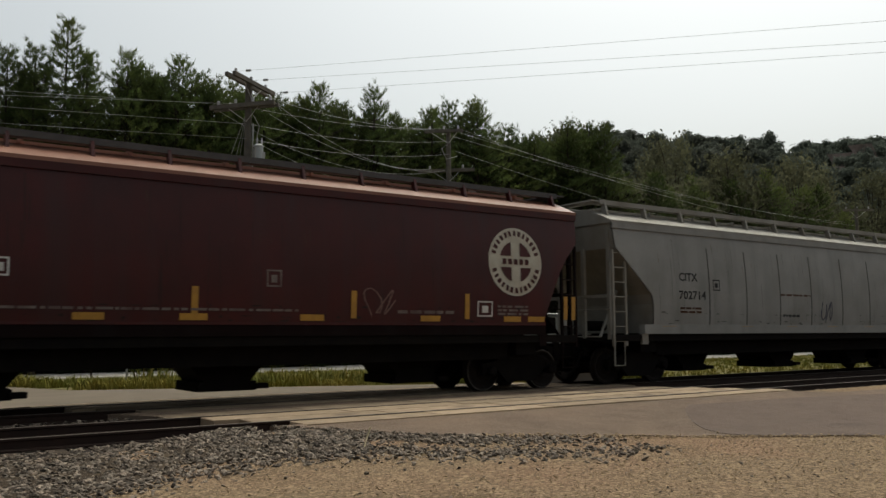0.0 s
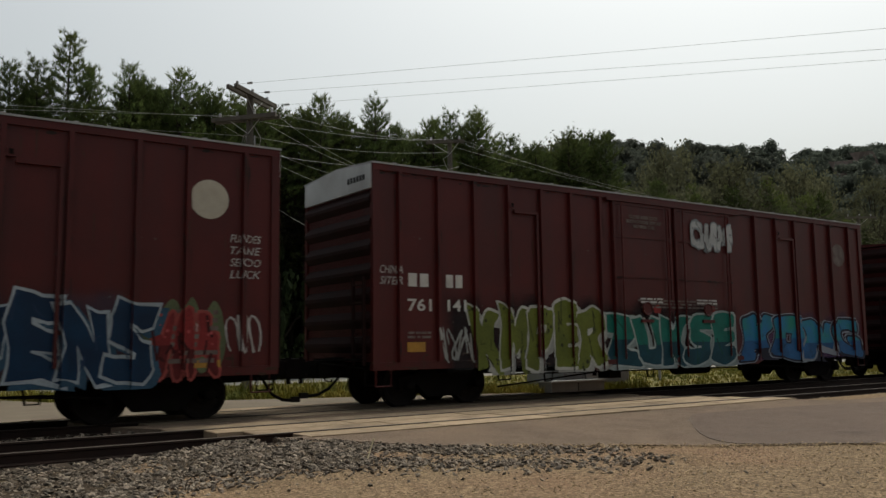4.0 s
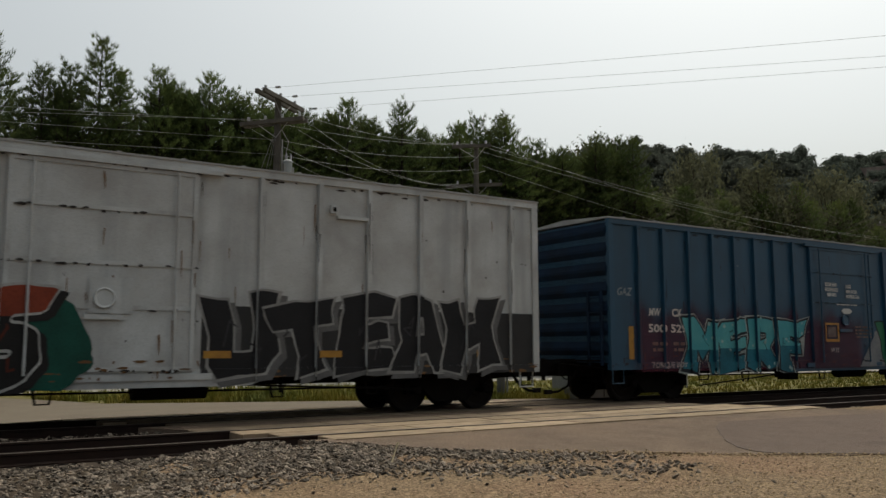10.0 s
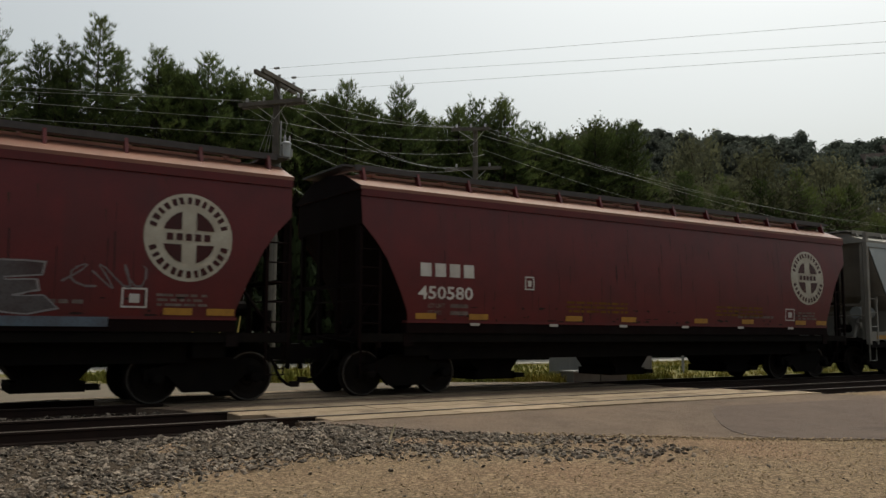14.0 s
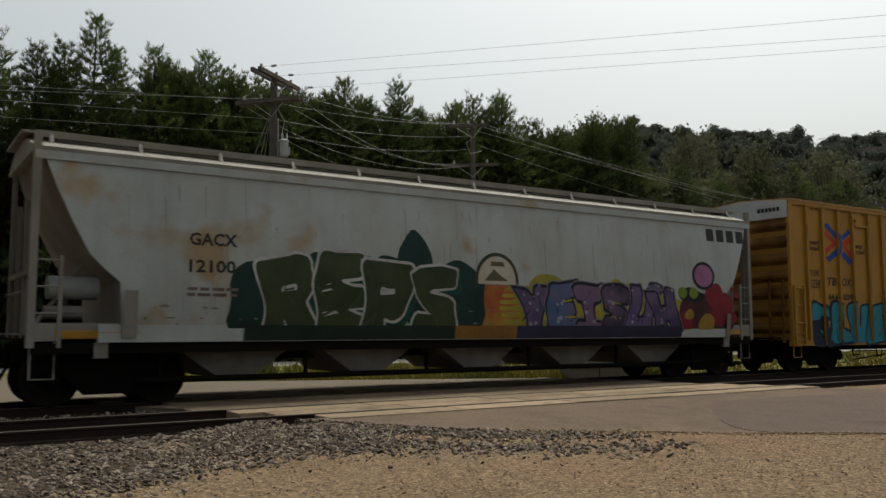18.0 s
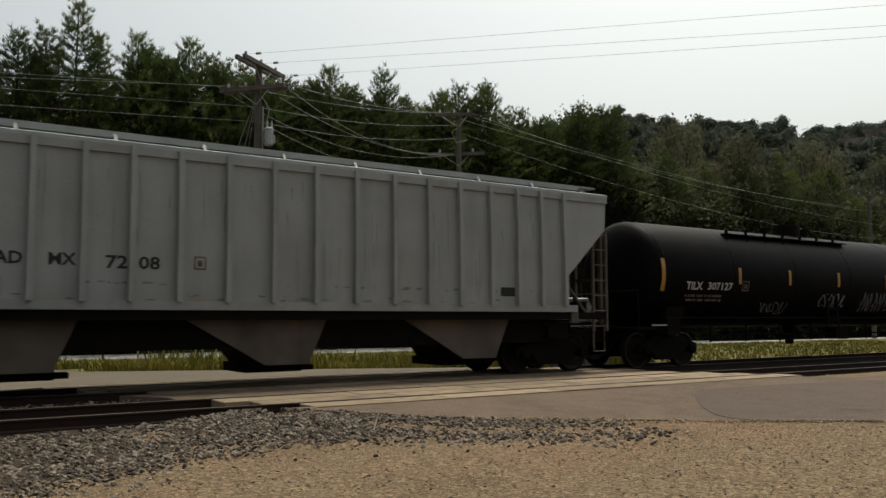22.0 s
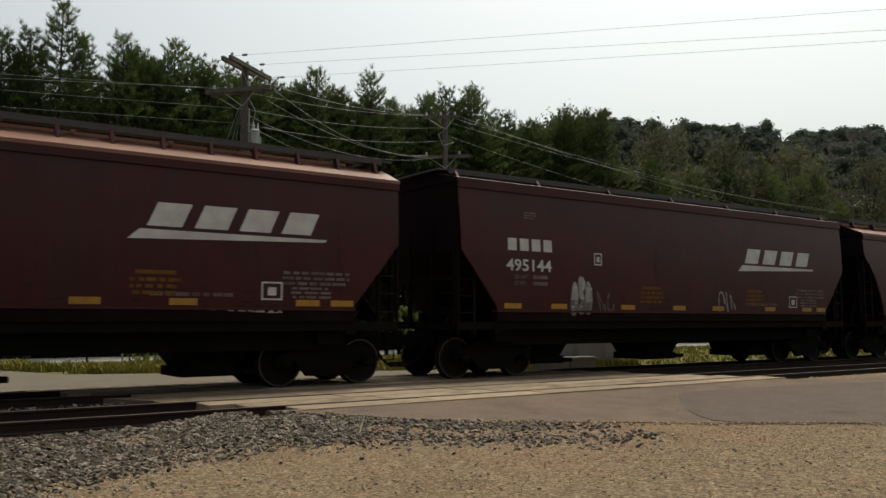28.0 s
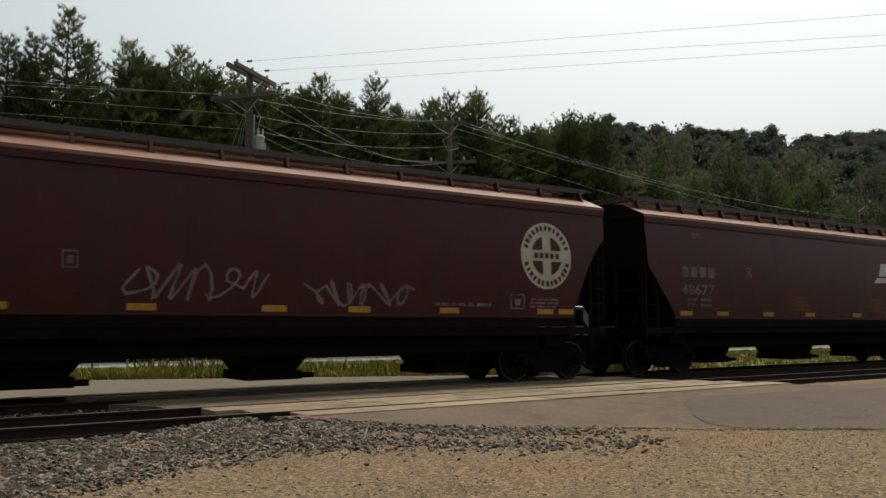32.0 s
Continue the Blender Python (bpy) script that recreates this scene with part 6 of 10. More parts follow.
    add_ends(car, half, 0.72, rng, 0.95)

    def face(z):
        return -math.sqrt(max(0.05, r * r - (z - zc) ** 2))
    sd = Side(car, face)
    sd.curved = True
    for x, w, z0, z1 in stripes:
        rows = [z0 + (z1 - z0) * k / 6 for k in range(7)]
        sd.lay([[(x - w / 2, p), (x + w / 2, p), (x + w / 2, q), (x - w / 2, q)] for p, q in zip(rows, rows[1:])], "reflector", REFLECT, off=0.012, step=0)
    return car, sd


# ---- centre-beam flat car ----
def centre_beam(label, half, seed=1):
    rng = random.Random(seed)
    car = empty("centre_beam_car", label, "flat car", "freight train cars")
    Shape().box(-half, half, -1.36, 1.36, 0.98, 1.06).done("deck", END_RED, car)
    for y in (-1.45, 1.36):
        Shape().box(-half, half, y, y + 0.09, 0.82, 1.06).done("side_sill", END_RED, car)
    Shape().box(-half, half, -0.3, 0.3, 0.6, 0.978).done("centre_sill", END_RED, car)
    top = Shape().box(-half, half, -0.44, 0.44, 4.72, 4.78).done("top_beam", BROWN, car)
    for y in (-0.5, 0.44):
        Shape().box(-half, half, y, y + 0.06, 4.61, 4.78).done("beam_flange", BROWN, top)
    for k in range(10):
        Shape().box(-half + 1.6 + 2.1 * k, -half + 1.82 + 2.1 * k, -0.506, -0.502, 4.66, 4.7).done("worn_label", DECAL_PALE, top)
    for s in (-1, 1):
        b = Shape().box(*sorted((s * half, s * (half - 0.12))), -1.4, 1.4, 1.06, 4.5)
        bulk = b.done("bulkhead", BROWN, car)
        for y in (-1.52, 1.4):
            Shape().box(*sorted((s * half, s * (half - 0.42))), y, y + 0.12, 1.06, 4.55).done("bulkhead_edge", BROWN, bulk)
        for y in (-0.6, 0.5):
            Shape().box(*sorted((s * half, s * (half + 0.1))), y, y + 0.1, 1.06, 4.5).done("bulkhead_post", BROWN, bulk)
        pr = Shape()
        r = random.Random(seed + s)
        x = s * (half - 0.12) - s * 0.006
        for k in range(230):
            y, z = r.choice((-0.8, -0.5, 0.55, 0.8)) + r.gauss(0, 0.22), r.choice((4.2, 4.05, 3.3, 3.1, 2.9, 2.6, 2.1, 1.7)) + r.gauss(0, 0.06)
            y = max(-1.3, min(1.0, y))
            pr.box(x - 0.002, x + 0.002, y, y + r.uniform(0.04, 0.3), z, z + r.uniform(0.015, 0.055))
        tagged(pr.done("small_print", DECAL_PALE, bulk), kind="stuff")
        ladder(car, *sorted((s * (half - 0.05), s * (half - 0.4))), -1.46, 1.0, 2.6, BROWN, 5, "side_ladder")
        stirrup(car, s * (half - 0.3) - 0.2, UNDER, 0.5, 0.9)
    wide = narrow = diag = None
    xs = [-10.1, -8.9] + [-7.71 + 1.19 * k for k in range(15)] + [10.1]
    for i, x in enumerate(xs):
        if i % 2 == 1:
            if wide is None:
                wide = Shape().box(-0.08, 0.08, -0.2, -0.16, 1.06, 4.55).box(-0.08, 0.08, -0.04, 0.0, 1.06, 4.55).box(-0.015, 0.015, -0.16, -0.04, 1.06, 4.55).prism([(-0.19, 4.6), (-0.19, 4.5), (-0.09, 4.25), (0.09, 4.25), (0.19, 4.5), (0.19, 4.6)], "y", -0.23, -0.205).done("beam_post", BEAM, car)
                wide.matrix_basis = pose(x, 0, 0)
            else:
                again(wide, pose(x, 0, 0), car)
        else:
            if narrow is None:
                narrow = Shape().box(-0.045, 0.045, -0.18, -0.08, 1.06, 4.55).done("beam_strut", BEAM, car)
                narrow.matrix_basis = pose(x, 0, 0)
            else:
                again(narrow, pose(x, 0, 0), car)
    for i, x in enumerate(xs):   # worn pale labels and chafed spots on the posts
        ww = 0.06 if i % 2 else 0.035
        p = Shape()
        yf = -0.206 if i % 2 else -0.186
        for k in range(rng.randrange(3, 7)):
            z = rng.choice((1.5, 1.75, 1.9, 2.1, 2.3, 2.6, 2.8, 3.0, 3.3)) + rng.uniform(-0.08, 0.08)
            q = x + rng.uniform(-0.04, 0.04)
            p.box(q - ww * rng.uniform(0.4, 1), q + ww * rng.uniform(0.4, 1), yf, yf + 0.004, z, z + rng.choice((0.03, 0.05, 0.12)))
        tagged(p.done("worn_label", DECAL_WHITE if i % 3 else DECAL_PALE, car), kind="stuff")
    for i in range(1, len(xs) - 2, 2):
        lean = 1 if i < 9 else -1
        a, b = (xs[i], xs[i + 2]) if lean > 0 else (xs[i + 2], xs[i])
        Shape().tube([(a, -0.1, 1.1), (b, -0.1, 4.2)], 0.07, 4).done("diagonal_brace", BEAM, car)
    br = Shape().tube([(-half + 3.5, -1.2, 0.55), (half - 3.5, -1.2, 0.5)], 0.018)
    for k in range(9):
        x = -half + 3.5 + k * (2 * half - 7) / 8
        br.box(x - 0.03, x + 0.03, -1.22, -1.18, 0.32, 0.85).box(x + 0.12, x + 0.18, -1.22, -1.18, 0.32, 0.85)
    Shape().tube([(3.0, -0.8, 0.6), (4.4, -0.8, 0.6)], 0.2, 12).done("air_reservoir", UNDER, car)
    Shape().box(6.0, 7.2, -1.0, -0.4, 0.45, 0.85).done("brake_valve", UNDER, car)
    br.done("brake_rod", UNDER, car)
    add_truck(car, -half + 2.1)
    add_truck(car, half - 2.1)
    add_ends(car, half, 0.95, rng, 0.9)
    return car, Side(car, lambda z: -1.452)

# ---- the train, front to rear: start and end of each body on a tape laid along the rails ----
CARS = []          # (car, middle of its body on the tape)


def join(made, a, b):
    car, side = made
    CARS.append((car, (a + b) / 2))
    car.location = ((a + b) / 2, 0, 0)
    return side


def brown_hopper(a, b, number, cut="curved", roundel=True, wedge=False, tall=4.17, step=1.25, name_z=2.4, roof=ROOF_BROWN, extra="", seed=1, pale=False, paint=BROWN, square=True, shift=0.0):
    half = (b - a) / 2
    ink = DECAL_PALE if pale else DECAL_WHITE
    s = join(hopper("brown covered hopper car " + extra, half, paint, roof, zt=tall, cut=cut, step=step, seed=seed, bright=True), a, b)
    if roundel:
        s.roundel(half - 1.95, 2.93, 0.78)
    if number:
        z0 = name_z
        s.marks(-half + 1.36 + shift, -half + 2.8 + shift, z0, z0 + 0.28, 4, ink, label="owner's mark in block shapes")
        s.words(number, -half + 1.3 + shift, z0 - 0.46, 0.27, ink, "car_number", 1.38)
        for k, w in enumerate(("LD LMT", "LT WT")):
            s.words(w, -half + 1.55 + shift, z0 - 0.64 - 0.15 * k, 0.09, DECAL_PALE, "load_limit", 0.42 if k == 0 else 0.34, bold=0.003)
            s.rect(-half + 2.1 + shift, -half + 2.55 + shift, z0 - 0.64 - 0.15 * k, z0 - 0.56 - 0.15 * k, DECAL_PALE, "load_figure")
    if wedge:
        s.wedge(half - 5.5, half - 1.42, 2.7, 3.36)
        s.bars(-half + 1.85 + shift, -half + 2.25 + shift, 3.64, 3.82, 3, DECAL_PALE, seed=seed + 1)
        for x in (-1.5, 2.9):
            s.rect(x - 0.35, x + 0.35, 2.1, 2.17, NOTICE, "yellow_notice")
            s.bars(x - 0.45, x + 0.45, 1.72, 2.06, 3, NOTICE, "yellow_notice", seed + 4)
        s.bars(half - 2.7, half - 1.2, 1.95, 2.25, 3, DECAL_PALE, seed=seed + 5)
    if square:
        s.tag_box(-half + 4.1 + 1.4 * shift, 2.25 if not wedge else 2.65, 0.26, 0.3, ink)
    s.tag_box(half - 3.05, 1.68, 0.42, 0.34, ink)
    s.bars(half - 2.5, half - 1.6, 1.7, 1.95, 3, DECAL_PALE, seed=seed + 2)
    r = random.Random(seed)
    s.reflectors([-half + 1.5] + [-half + 3.0 + k * (2 * half - 5.2) / 5 + r.uniform(-0.3, 0.3) for k in range(6)] + [half - 1.35], 1.57, 0.5, 0.12)
    s.bars(half - 5.2, half - 3.6, 1.7, 1.82, 1, DECAL_PALE, seed=seed + 3)
    if seed in (8, 26):
        for k in range(6):
            s.rect(-half + 2.6 + 2.2 * k, -half + 2.85 + 2.2 * k, 1.44, 1.5, DECAL_WHITE, "sill_mark", off=0.04)
    return s


# 1 brown hopper with the round emblem
s = brown_hopper(-2.3, 14.37, "", extra="with a round cream emblem and yellow stripes", seed=2)
for x, z in ((2.2, 1.62), (5.0, 1.62), (7.9, 1.62), (-1.0, 1.62), (8.15, 1.62)):
    s.rect(x - 0.06, x + 0.06, z, z + 0.55, REFLECT, "reflector", off=0.012)
s.tag_box(0.35, 2.2, 0.3, 0.32, DECAL_PALE)
s.bars(-8, 1.0, 1.72, 1.8, 1, DECAL_PALE, seed=9)
s.scrawl(2.4, 3.2, 1.62, 2.3, 2, (0.2, 0.12, 0.1), 4, 0.025)
# 2 pale grey hopper
s = join(hopper("warm grey covered hopper car with dark weld seams", 8.39, GREY_WARM, GREY_DUST, zt=4.1, cut="low", sill=(1.3, 1.52), step=1.35, bulge=0.07, rail=GREY_DUST, end_paint=GREY_DUST,
                seams=(-4.75, -3.1, -1.49, 0.12, 1.84, 3.46, 5.05, 6.52), seed=3), 15.63, 32.41)
s.words("CITX", -6.0, 2.68, 0.22, DECAL_BLACK, "reporting_mark", 0.76)
s.words("702714", -6.02, 2.2, 0.22, DECAL_BLACK, "car_number", 1.1)
s.bars(-6.0, -5.1, 1.8, 2.0, 2, DECAL_BROWN, seed=3)
s.tag_box(-4.6, 2.45, 0.3, 0.3, DECAL_BLACK)
s.bars(-1.6, 0.05, 2.35, 2.45, 1, DECAL_BROWN, seed=5)
s.rect(4.6, 5.05, 1.75, 1.98, DECAL_BLACK, "dark_label")
s.bars(5.3, 6.8, 2.28, 2.4, 1, DECAL_BLACK, seed=6)
s.bars(-1.4, -0.5, 1.72, 1.85, 1, DECAL_BLACK, seed=7)
s.scrawl(0.55, 1.3, 1.65, 2.25, 2, (0.05, 0.05, 0.07), 8, 0.04)
s.reflectors([-6.4, -3.1, -0.9, 1.25, 3.4, 5.2, 6.3], 1.36, 0.55, 0.12)
# 3 brown hopper with the slanted mark
s = brown_hopper(33.86, 50.0, "450980", "straight", False, True, 4.18, 0.8, 2.93, extra="with slanted mark and sprayed name", seed=5, shift=0.46)
s.piece("TEASIN", -1.5, 2.1, 1.38, 2.3, (0.15, 0.05, 0.035), (0.1, 0.24, 0.25), 11, cloud=(0.012, 0.014, 0.018), edge=0.06, heavy=0.075, fill2=(0.09, 0.07, 0.05), label="rust-red sprayed letters edged in pale blue")
s.scrawl(2.1, 2.8, 1.45, 1.9, 2, (0.4, 0.4, 0.38), 12, 0.03)
s.scrawl(-2.1, -1.5, 1.42, 1.7, 3, (0.3, 0.3, 0.29), 14, 0.03)
for x in (-4.05, 0.3, 4.4):
    Shape().prism([(x - 0.22, 0.84), (x + 0.14, 0.84), (x + 0.24, 1.08), (x - 0.1, 1.08)], "y", -1.225, -1.205).done("bay_placard", GALV, s.car, "pale metal placard")
s.scrawl(-3.9, -3.4, 1.7, 2.3, 2, (0.12, 0.1, 0.1), 13, 0.03)

P395 = [-8.51, -7.58, -6.63, -5.6, -4.69, -3.69, -2.77, 3.52, 4.5, 5.53, 6.63, 7.51, 8.57]
GRAB = [(-5.2, 4.45), (5.0, 4.45)]
# 4 red boxcar, grey and yellow lettering
s = join(boxcar("dark red boxcar with plug doors and sprayed letters below", 9.25, RED, 5.05, P395, [(-2.44, -0.1), (-0.02, 2.3)], roof_paint=GALV, seed=4, hatch=GRAB), 51.7, 70.2)
s.marks(-8.32, -7.76, 2.5, 2.78, 2, DECAL_WHITE, label="owner's mark in block shapes")
s.marks(-7.37, -6.87, 2.5, 2.78, 2, DECAL_WHITE)
s.words("761", -8.33, 2.03, 0.22, DECAL_WHITE, "car_number", 0.58)
s.words("395", -7.39, 2.03, 0.22, DECAL_WHITE, "car_number", 0.58)
def blob(cx, cz, a, b):
    return Side.soften([(cx + a * math.cos(k * math.pi / 6), cz + b * math.sin(k * math.pi / 6)) for k in range(12)], 1)


s.lay([blob(-8.72, 1.42, 0.42, 0.36)], "yellow_ring", spray((0.34, 0.2, 0.03)), "yellow sprayed ring", off=0.0035)
s.lay([blob(-8.74, 1.42, 0.35, 0.29)], "pink_disc", spray((0.3, 0.075, 0.09), (0.22, 0.05, 0.07)), "pink sprayed disc", off=0.0045)
for k in range(3):
    s.lay([[(-8.85 + 0.14 * k, 1.72), (-8.77 + 0.14 * k, 1.72), (-8.62 + 0.14 * k, 2.1), (-8.7 + 0.14 * k, 2.1)]], "yellow_stripe", spray((0.36, 0.22, 0.02)), off=0.005)
for x in (-9.0, -8.72):
    s.lay([blob(x, 0.92, 0.09, 0.08)], "pink_spot", spray((0.3, 0.09, 0.1)), off=0.0045)
s.haze(-8.6, -2.2, 0.8, 2.45, (0.36, 0.2, 0.03), 0.95, 0.25)
s.piece("EOKYT", -8.0, -2.5, 0.78, 1.98, (0.1, 0.12, 0.12), (0.01, 0.01, 0.012), 22, fill2=(0.075, 0.085, 0.08), split=0.35, edge=0.04, heavy=0.06, drop=(0.06, 0.1, 0.13), shine=(0.2, 0.28, 0.33), sway=0.25, tones=((0.1, 0.11, 0.115), (0.045, 0.12, 0.165), (0.075, 0.08, 0.085), (0.1, 0.11, 0.05)), halo=(0.3, 0.2, 0.05), soft=0, label="grey-blue sprayed letters on a yellow cloud")
for xa, xb in ((-8.28, -7.82), (-7.35, -6.86)):   # stencil panels kept clear of the spray
    s.rect(xa, xb, 1.36, 1.78, RED, "stencil_panel", off=0.018)
    s.bars(xa + 0.06, xb - 0.06, 1.42, 1.72, 2, DECAL_WHITE, "load_figure", 7, off=0.019)
s.haze(2.3, 7.3, 0.78, 2.3, (0.03, 0.09, 0.15), 0.5, 0.3)
s.piece("KIPENS", 2.45, 6.95, 0.76, 2.1, (0.004, 0.015, 0.04), (0.34, 0.38, 0.4), 23, fill2=(0.004, 0.03, 0.07), drop=(0.03, 0.075, 0.12), edge=0.045, heavy=0.055, sway=0.25, label="deep blue sprayed letters edged in white")
s.graffiti(6.9, 8.1, 0.78, 2.0, 2, (0.2, 0.02, 0.02), (0.3, 0.06, 0.05), 24, cloud=(0.1, 0.12, 0.06), label="red sprayed shape")
s.scrawl(-9.1, -8.55, 2.7, 3.6, 2, (0.35, 0.33, 0.3), 25, 0.05)
s.scrawl(0.4, 1.75, 2.3, 3.3, 3, (0.3, 0.3, 0.28), 26, 0.045)
for k, w in enumerate(("FUNDES", "TANE", "SEKDO", "LUCK")):
    s.tagline(w, 8.3, 3.22 - 0.22 * k, 0.6, 0.15, (0.4, 0.38, 0.36))
s.scrawl(8.2, 8.9, 1.2, 1.9, 3, (0.4, 0.38, 0.36), 28, 0.035)
s.lay([[(7.9 + 0.36 * math.cos(k * math.pi / 14), 3.98 + 0.36 * math.sin(k * math.pi / 14)) for k in range(28)]], "round_mark", DECAL_CREAM, "faded cream disc")
s.words("CLOSE AND LOCK", -1.85, 4.55, 0.085, DECAL_PALE, "door_notice", 1.1, off=0.006)
s.words("BOTH DOORS BEFORE", -1.95, 4.43, 0.085, DECAL_PALE, "door_notice", 1.3, off=0.006)
s.words("MOVING CAR", -1.7, 4.31, 0.085, DECAL_PALE, "door_notice", 0.8, off=0.006)
s.bars(0.4, 1.5, 4.3, 4.42, 2, DECAL_PALE, seed=5)
s.bars(7.2, 8.1, 1.0, 2.0, 7, DECAL_PALE, seed=6)
s.tag_box(7.35, 1.45, 0.55, 0.4, DECAL_WHITE)
s.reflectors([3.9, 6.3, 7.9], 0.95, 0.5, 0.13)
for x in (-1.35, 0.85):
    s.bars(x - 0.1, x + 0.75, 2.28, 2.44, 2, DECAL_WHITE, "door_label", 3)
    s.rect(x - 0.25, x + 0.05, 1.62, 1.92, DECAL_CREAM, "door_sheet", "worn paper routing sheet", off=0.007)
    s.lay([[(x + 0.42, 2.05), (x + 0.62, 2.02), (x + 0.7, 2.2), (x + 0.55, 2.26), (x + 0.38, 2.18)]], "red_smudge", spray((0.2, 0.016, 0.012)), off=0.0065)
    s.bars(x - 0.1, x + 0.3, 1.35, 1.5, 2, DECAL_PALE, "door_label", 5)
# 5 red boxcar, green and teal lettering
P141 = [-8.58, -7.6, -6.63, -5.65, -4.66, -3.72, -2.73, 3.54, 4.56, 5.51, 6.56, 7.43, 8.47]
s = join(boxcar("dark red boxcar with green and teal sprayed letters below", 9.23, RED, 5.05, P141, [(-2.36, -0.1), (-0.04, 2.4)], seed=5, hatch=GRAB), 72.25, 90.7)
s.marks(-8.36, -7.78, 2.52, 2.8, 2, DECAL_WHITE, label="owner's mark in block shapes")
s.marks(-7.4, -6.9, 2.52, 2.8, 2, DECAL_WHITE)
s.words("761", -8.38, 2.02, 0.25, DECAL_WHITE, "car_number", 0.6)
s.words("141", -7.38, 2.02, 0.25, DECAL_WHITE, "car_number", 0.5, off=0.024)
s.haze(-7.6, 2.7, 0.76, 2.45, (0.012, 0.011, 0.012), 0.85, 0.4)
s.piece("KMPER", -6.7, -2.75, 0.74, 2.15, (0.12, 0.14, 0.02), (0.42, 0.42, 0.38), 31, fill2=(0.07, 0.085, 0.015), drop=(0.3, 0.3, 0.28), dots=(0.03, 0.035, 0.01), edge=0.05, heavy=0.09, sway=0.25, soft=1, label="olive green sprayed letters edged in white")
s.piece("ZUKSE", -2.6, 2.3, 0.76, 2.0, (0.008, 0.14, 0.105), (0.33, 0.38, 0.36), 32, low_tone=(0.006, 0.05, 0.07), drop=(0.24, 0.28, 0.27), edge=0.04, heavy=0.1, sway=0.25, soft=1, label="teal sprayed letters edged in white")
s.haze(2.5, 9.1, 0.76, 2.2, (0.09, 0.05, 0.13), 0.7, 0.35)
s.piece("KONG", 2.8, 8.8, 0.74, 1.95, (0.02, 0.14, 0.32), (0.012, 0.014, 0.03), 33, fill2=(0.02, 0.2, 0.12), low_tone=(0.02, 0.1, 0.24), edge=0.04, heavy=0.1, soft=2, halo=(0.25, 0.27, 0.3), label="blue and green sprayed letters on violet")
s.tagline("CHINA", -9.05, 2.78, 0.5, 0.17, (0.42, 0.4, 0.38))
s.tagline("SITER", -9.05, 2.55, 0.5, 0.17, (0.42, 0.4, 0.38))
s.scrawl(-7.6, -6.7, 0.9, 1.7, 4, (0.35, 0.35, 0.33), 35, 0.04)
s.piece("CHAMP", 0.6, 2.55, 3.78, 4.5, (0.42, 0.43, 0.42), (0.2, 0.22, 0.23), 36, edge=0.03, heavy=0.09, soft=2, label="white sprayed bubble letters")
s.lay([[(7.9 + 0.36 * math.cos(k * math.pi / 14), 3.98 + 0.36 * math.sin(k * math.pi / 14)) for k in range(28)]], "round_mark", DECAL_PALE, "faded cream disc")
s.words("CLOSE AND LOCK", -1.75, 4.45, 0.085, DECAL_PALE, "door_notice", 1.1, off=0.006)
s.words("BOTH DOORS BEFORE", -1.85, 4.33, 0.085, DECAL_PALE, "door_notice", 1.3, off=0.006)
s.words("MOVING CAR", -1.6, 4.21, 0.085, DECAL_PALE, "door_notice", 0.8, off=0.006)
s.bars(-1.6, 1.6, 2.15, 2.4, 3, DECAL_PALE, seed=8)
s.rect(-8.4, -7.95, 1.16, 1.36, REFLECT, "reflector", off=0.012)
s.bars(-8.4, -7.8, 1.42, 1.6, 2, DECAL_PALE, seed=9)
for x in (-1.35, 0.85):
    s.bars(x - 0.1, x + 0.75, 2.28, 2.44, 2, DECAL_WHITE, "door_label", 3)
    s.rect(x - 0.25, x + 0.05, 1.62, 1.92, DECAL_CREAM, "door_sheet", "worn paper routing sheet", off=0.007)
    s.lay([[(x + 0.42, 2.05), (x + 0.62, 2.02), (x + 0.7, 2.2), (x + 0.55, 2.26), (x + 0.38, 2.18)]], "red_smudge", spray((0.2, 0.016, 0.012)), off=0.0065)
    s.bars(x - 0.1, x + 0.3, 1.35, 1.5, 2, DECAL_PALE, "door_label", 5)
# 6 red boxcar with separate slanted letters
P5 = [-6.75, -5.66, -4.61, -3.6, -2.78, 2.6, 3.7, 4.6, 5.6, 6.6]
s = join(boxcar("dark red boxcar with faded pink spray paint and rust", 7.68, RED_DARK, 4.55, P5, [(-1.7, 1.7)], end_top=None, seed=6, roof_paint=RED_DARK), 93.02, 108.38)
s.marks(3.6, 5.9, 2.84, 3.02, 4, DECAL_WHITE, slant=0.5, gap=0.6, label="slanted white owner's mark")
s.marks(3.5, 5.8, 2.72, 2.78, 4, DECAL_WHITE, slant=0.3, gap=0.4)
s.graffiti(-7.6, -2.2, 0.85, 2.3, 6, (0.24, 0.13, 0.15), (0.3, 0.27, 0.27), 41, cloud=(0.12, 0.06, 0.07), label="pale pink sprayed letters")
s.graffiti(-2.0, 3.0, 0.85, 1.9, 5, (0.09, 0.07, 0.06), (0.2, 0.19, 0.18), 42, label="dull grey sprayed letters")
s.rect(3.9, 6.05, 0.82, 1.84, spray((0.14, 0.09, 0.055), (0.09, 0.05, 0.03)), "patch_panel", "rusty grey repaired panel")
s.scrawl(6.15, 7.0, 2.72, 3.15, 4, (0.42, 0.4, 0.38), 43, 0.05)
s.tag_box(5.42, 1.38, 0.46, 0.3, DECAL_WHITE)
s.rect(6.45, 6.95, 0.92, 1.12, REFLECT, "reflector", off=0.012)
s.bars(6.3, 7.0, 1.3, 1.75, 5, DECAL_PALE, seed=6)
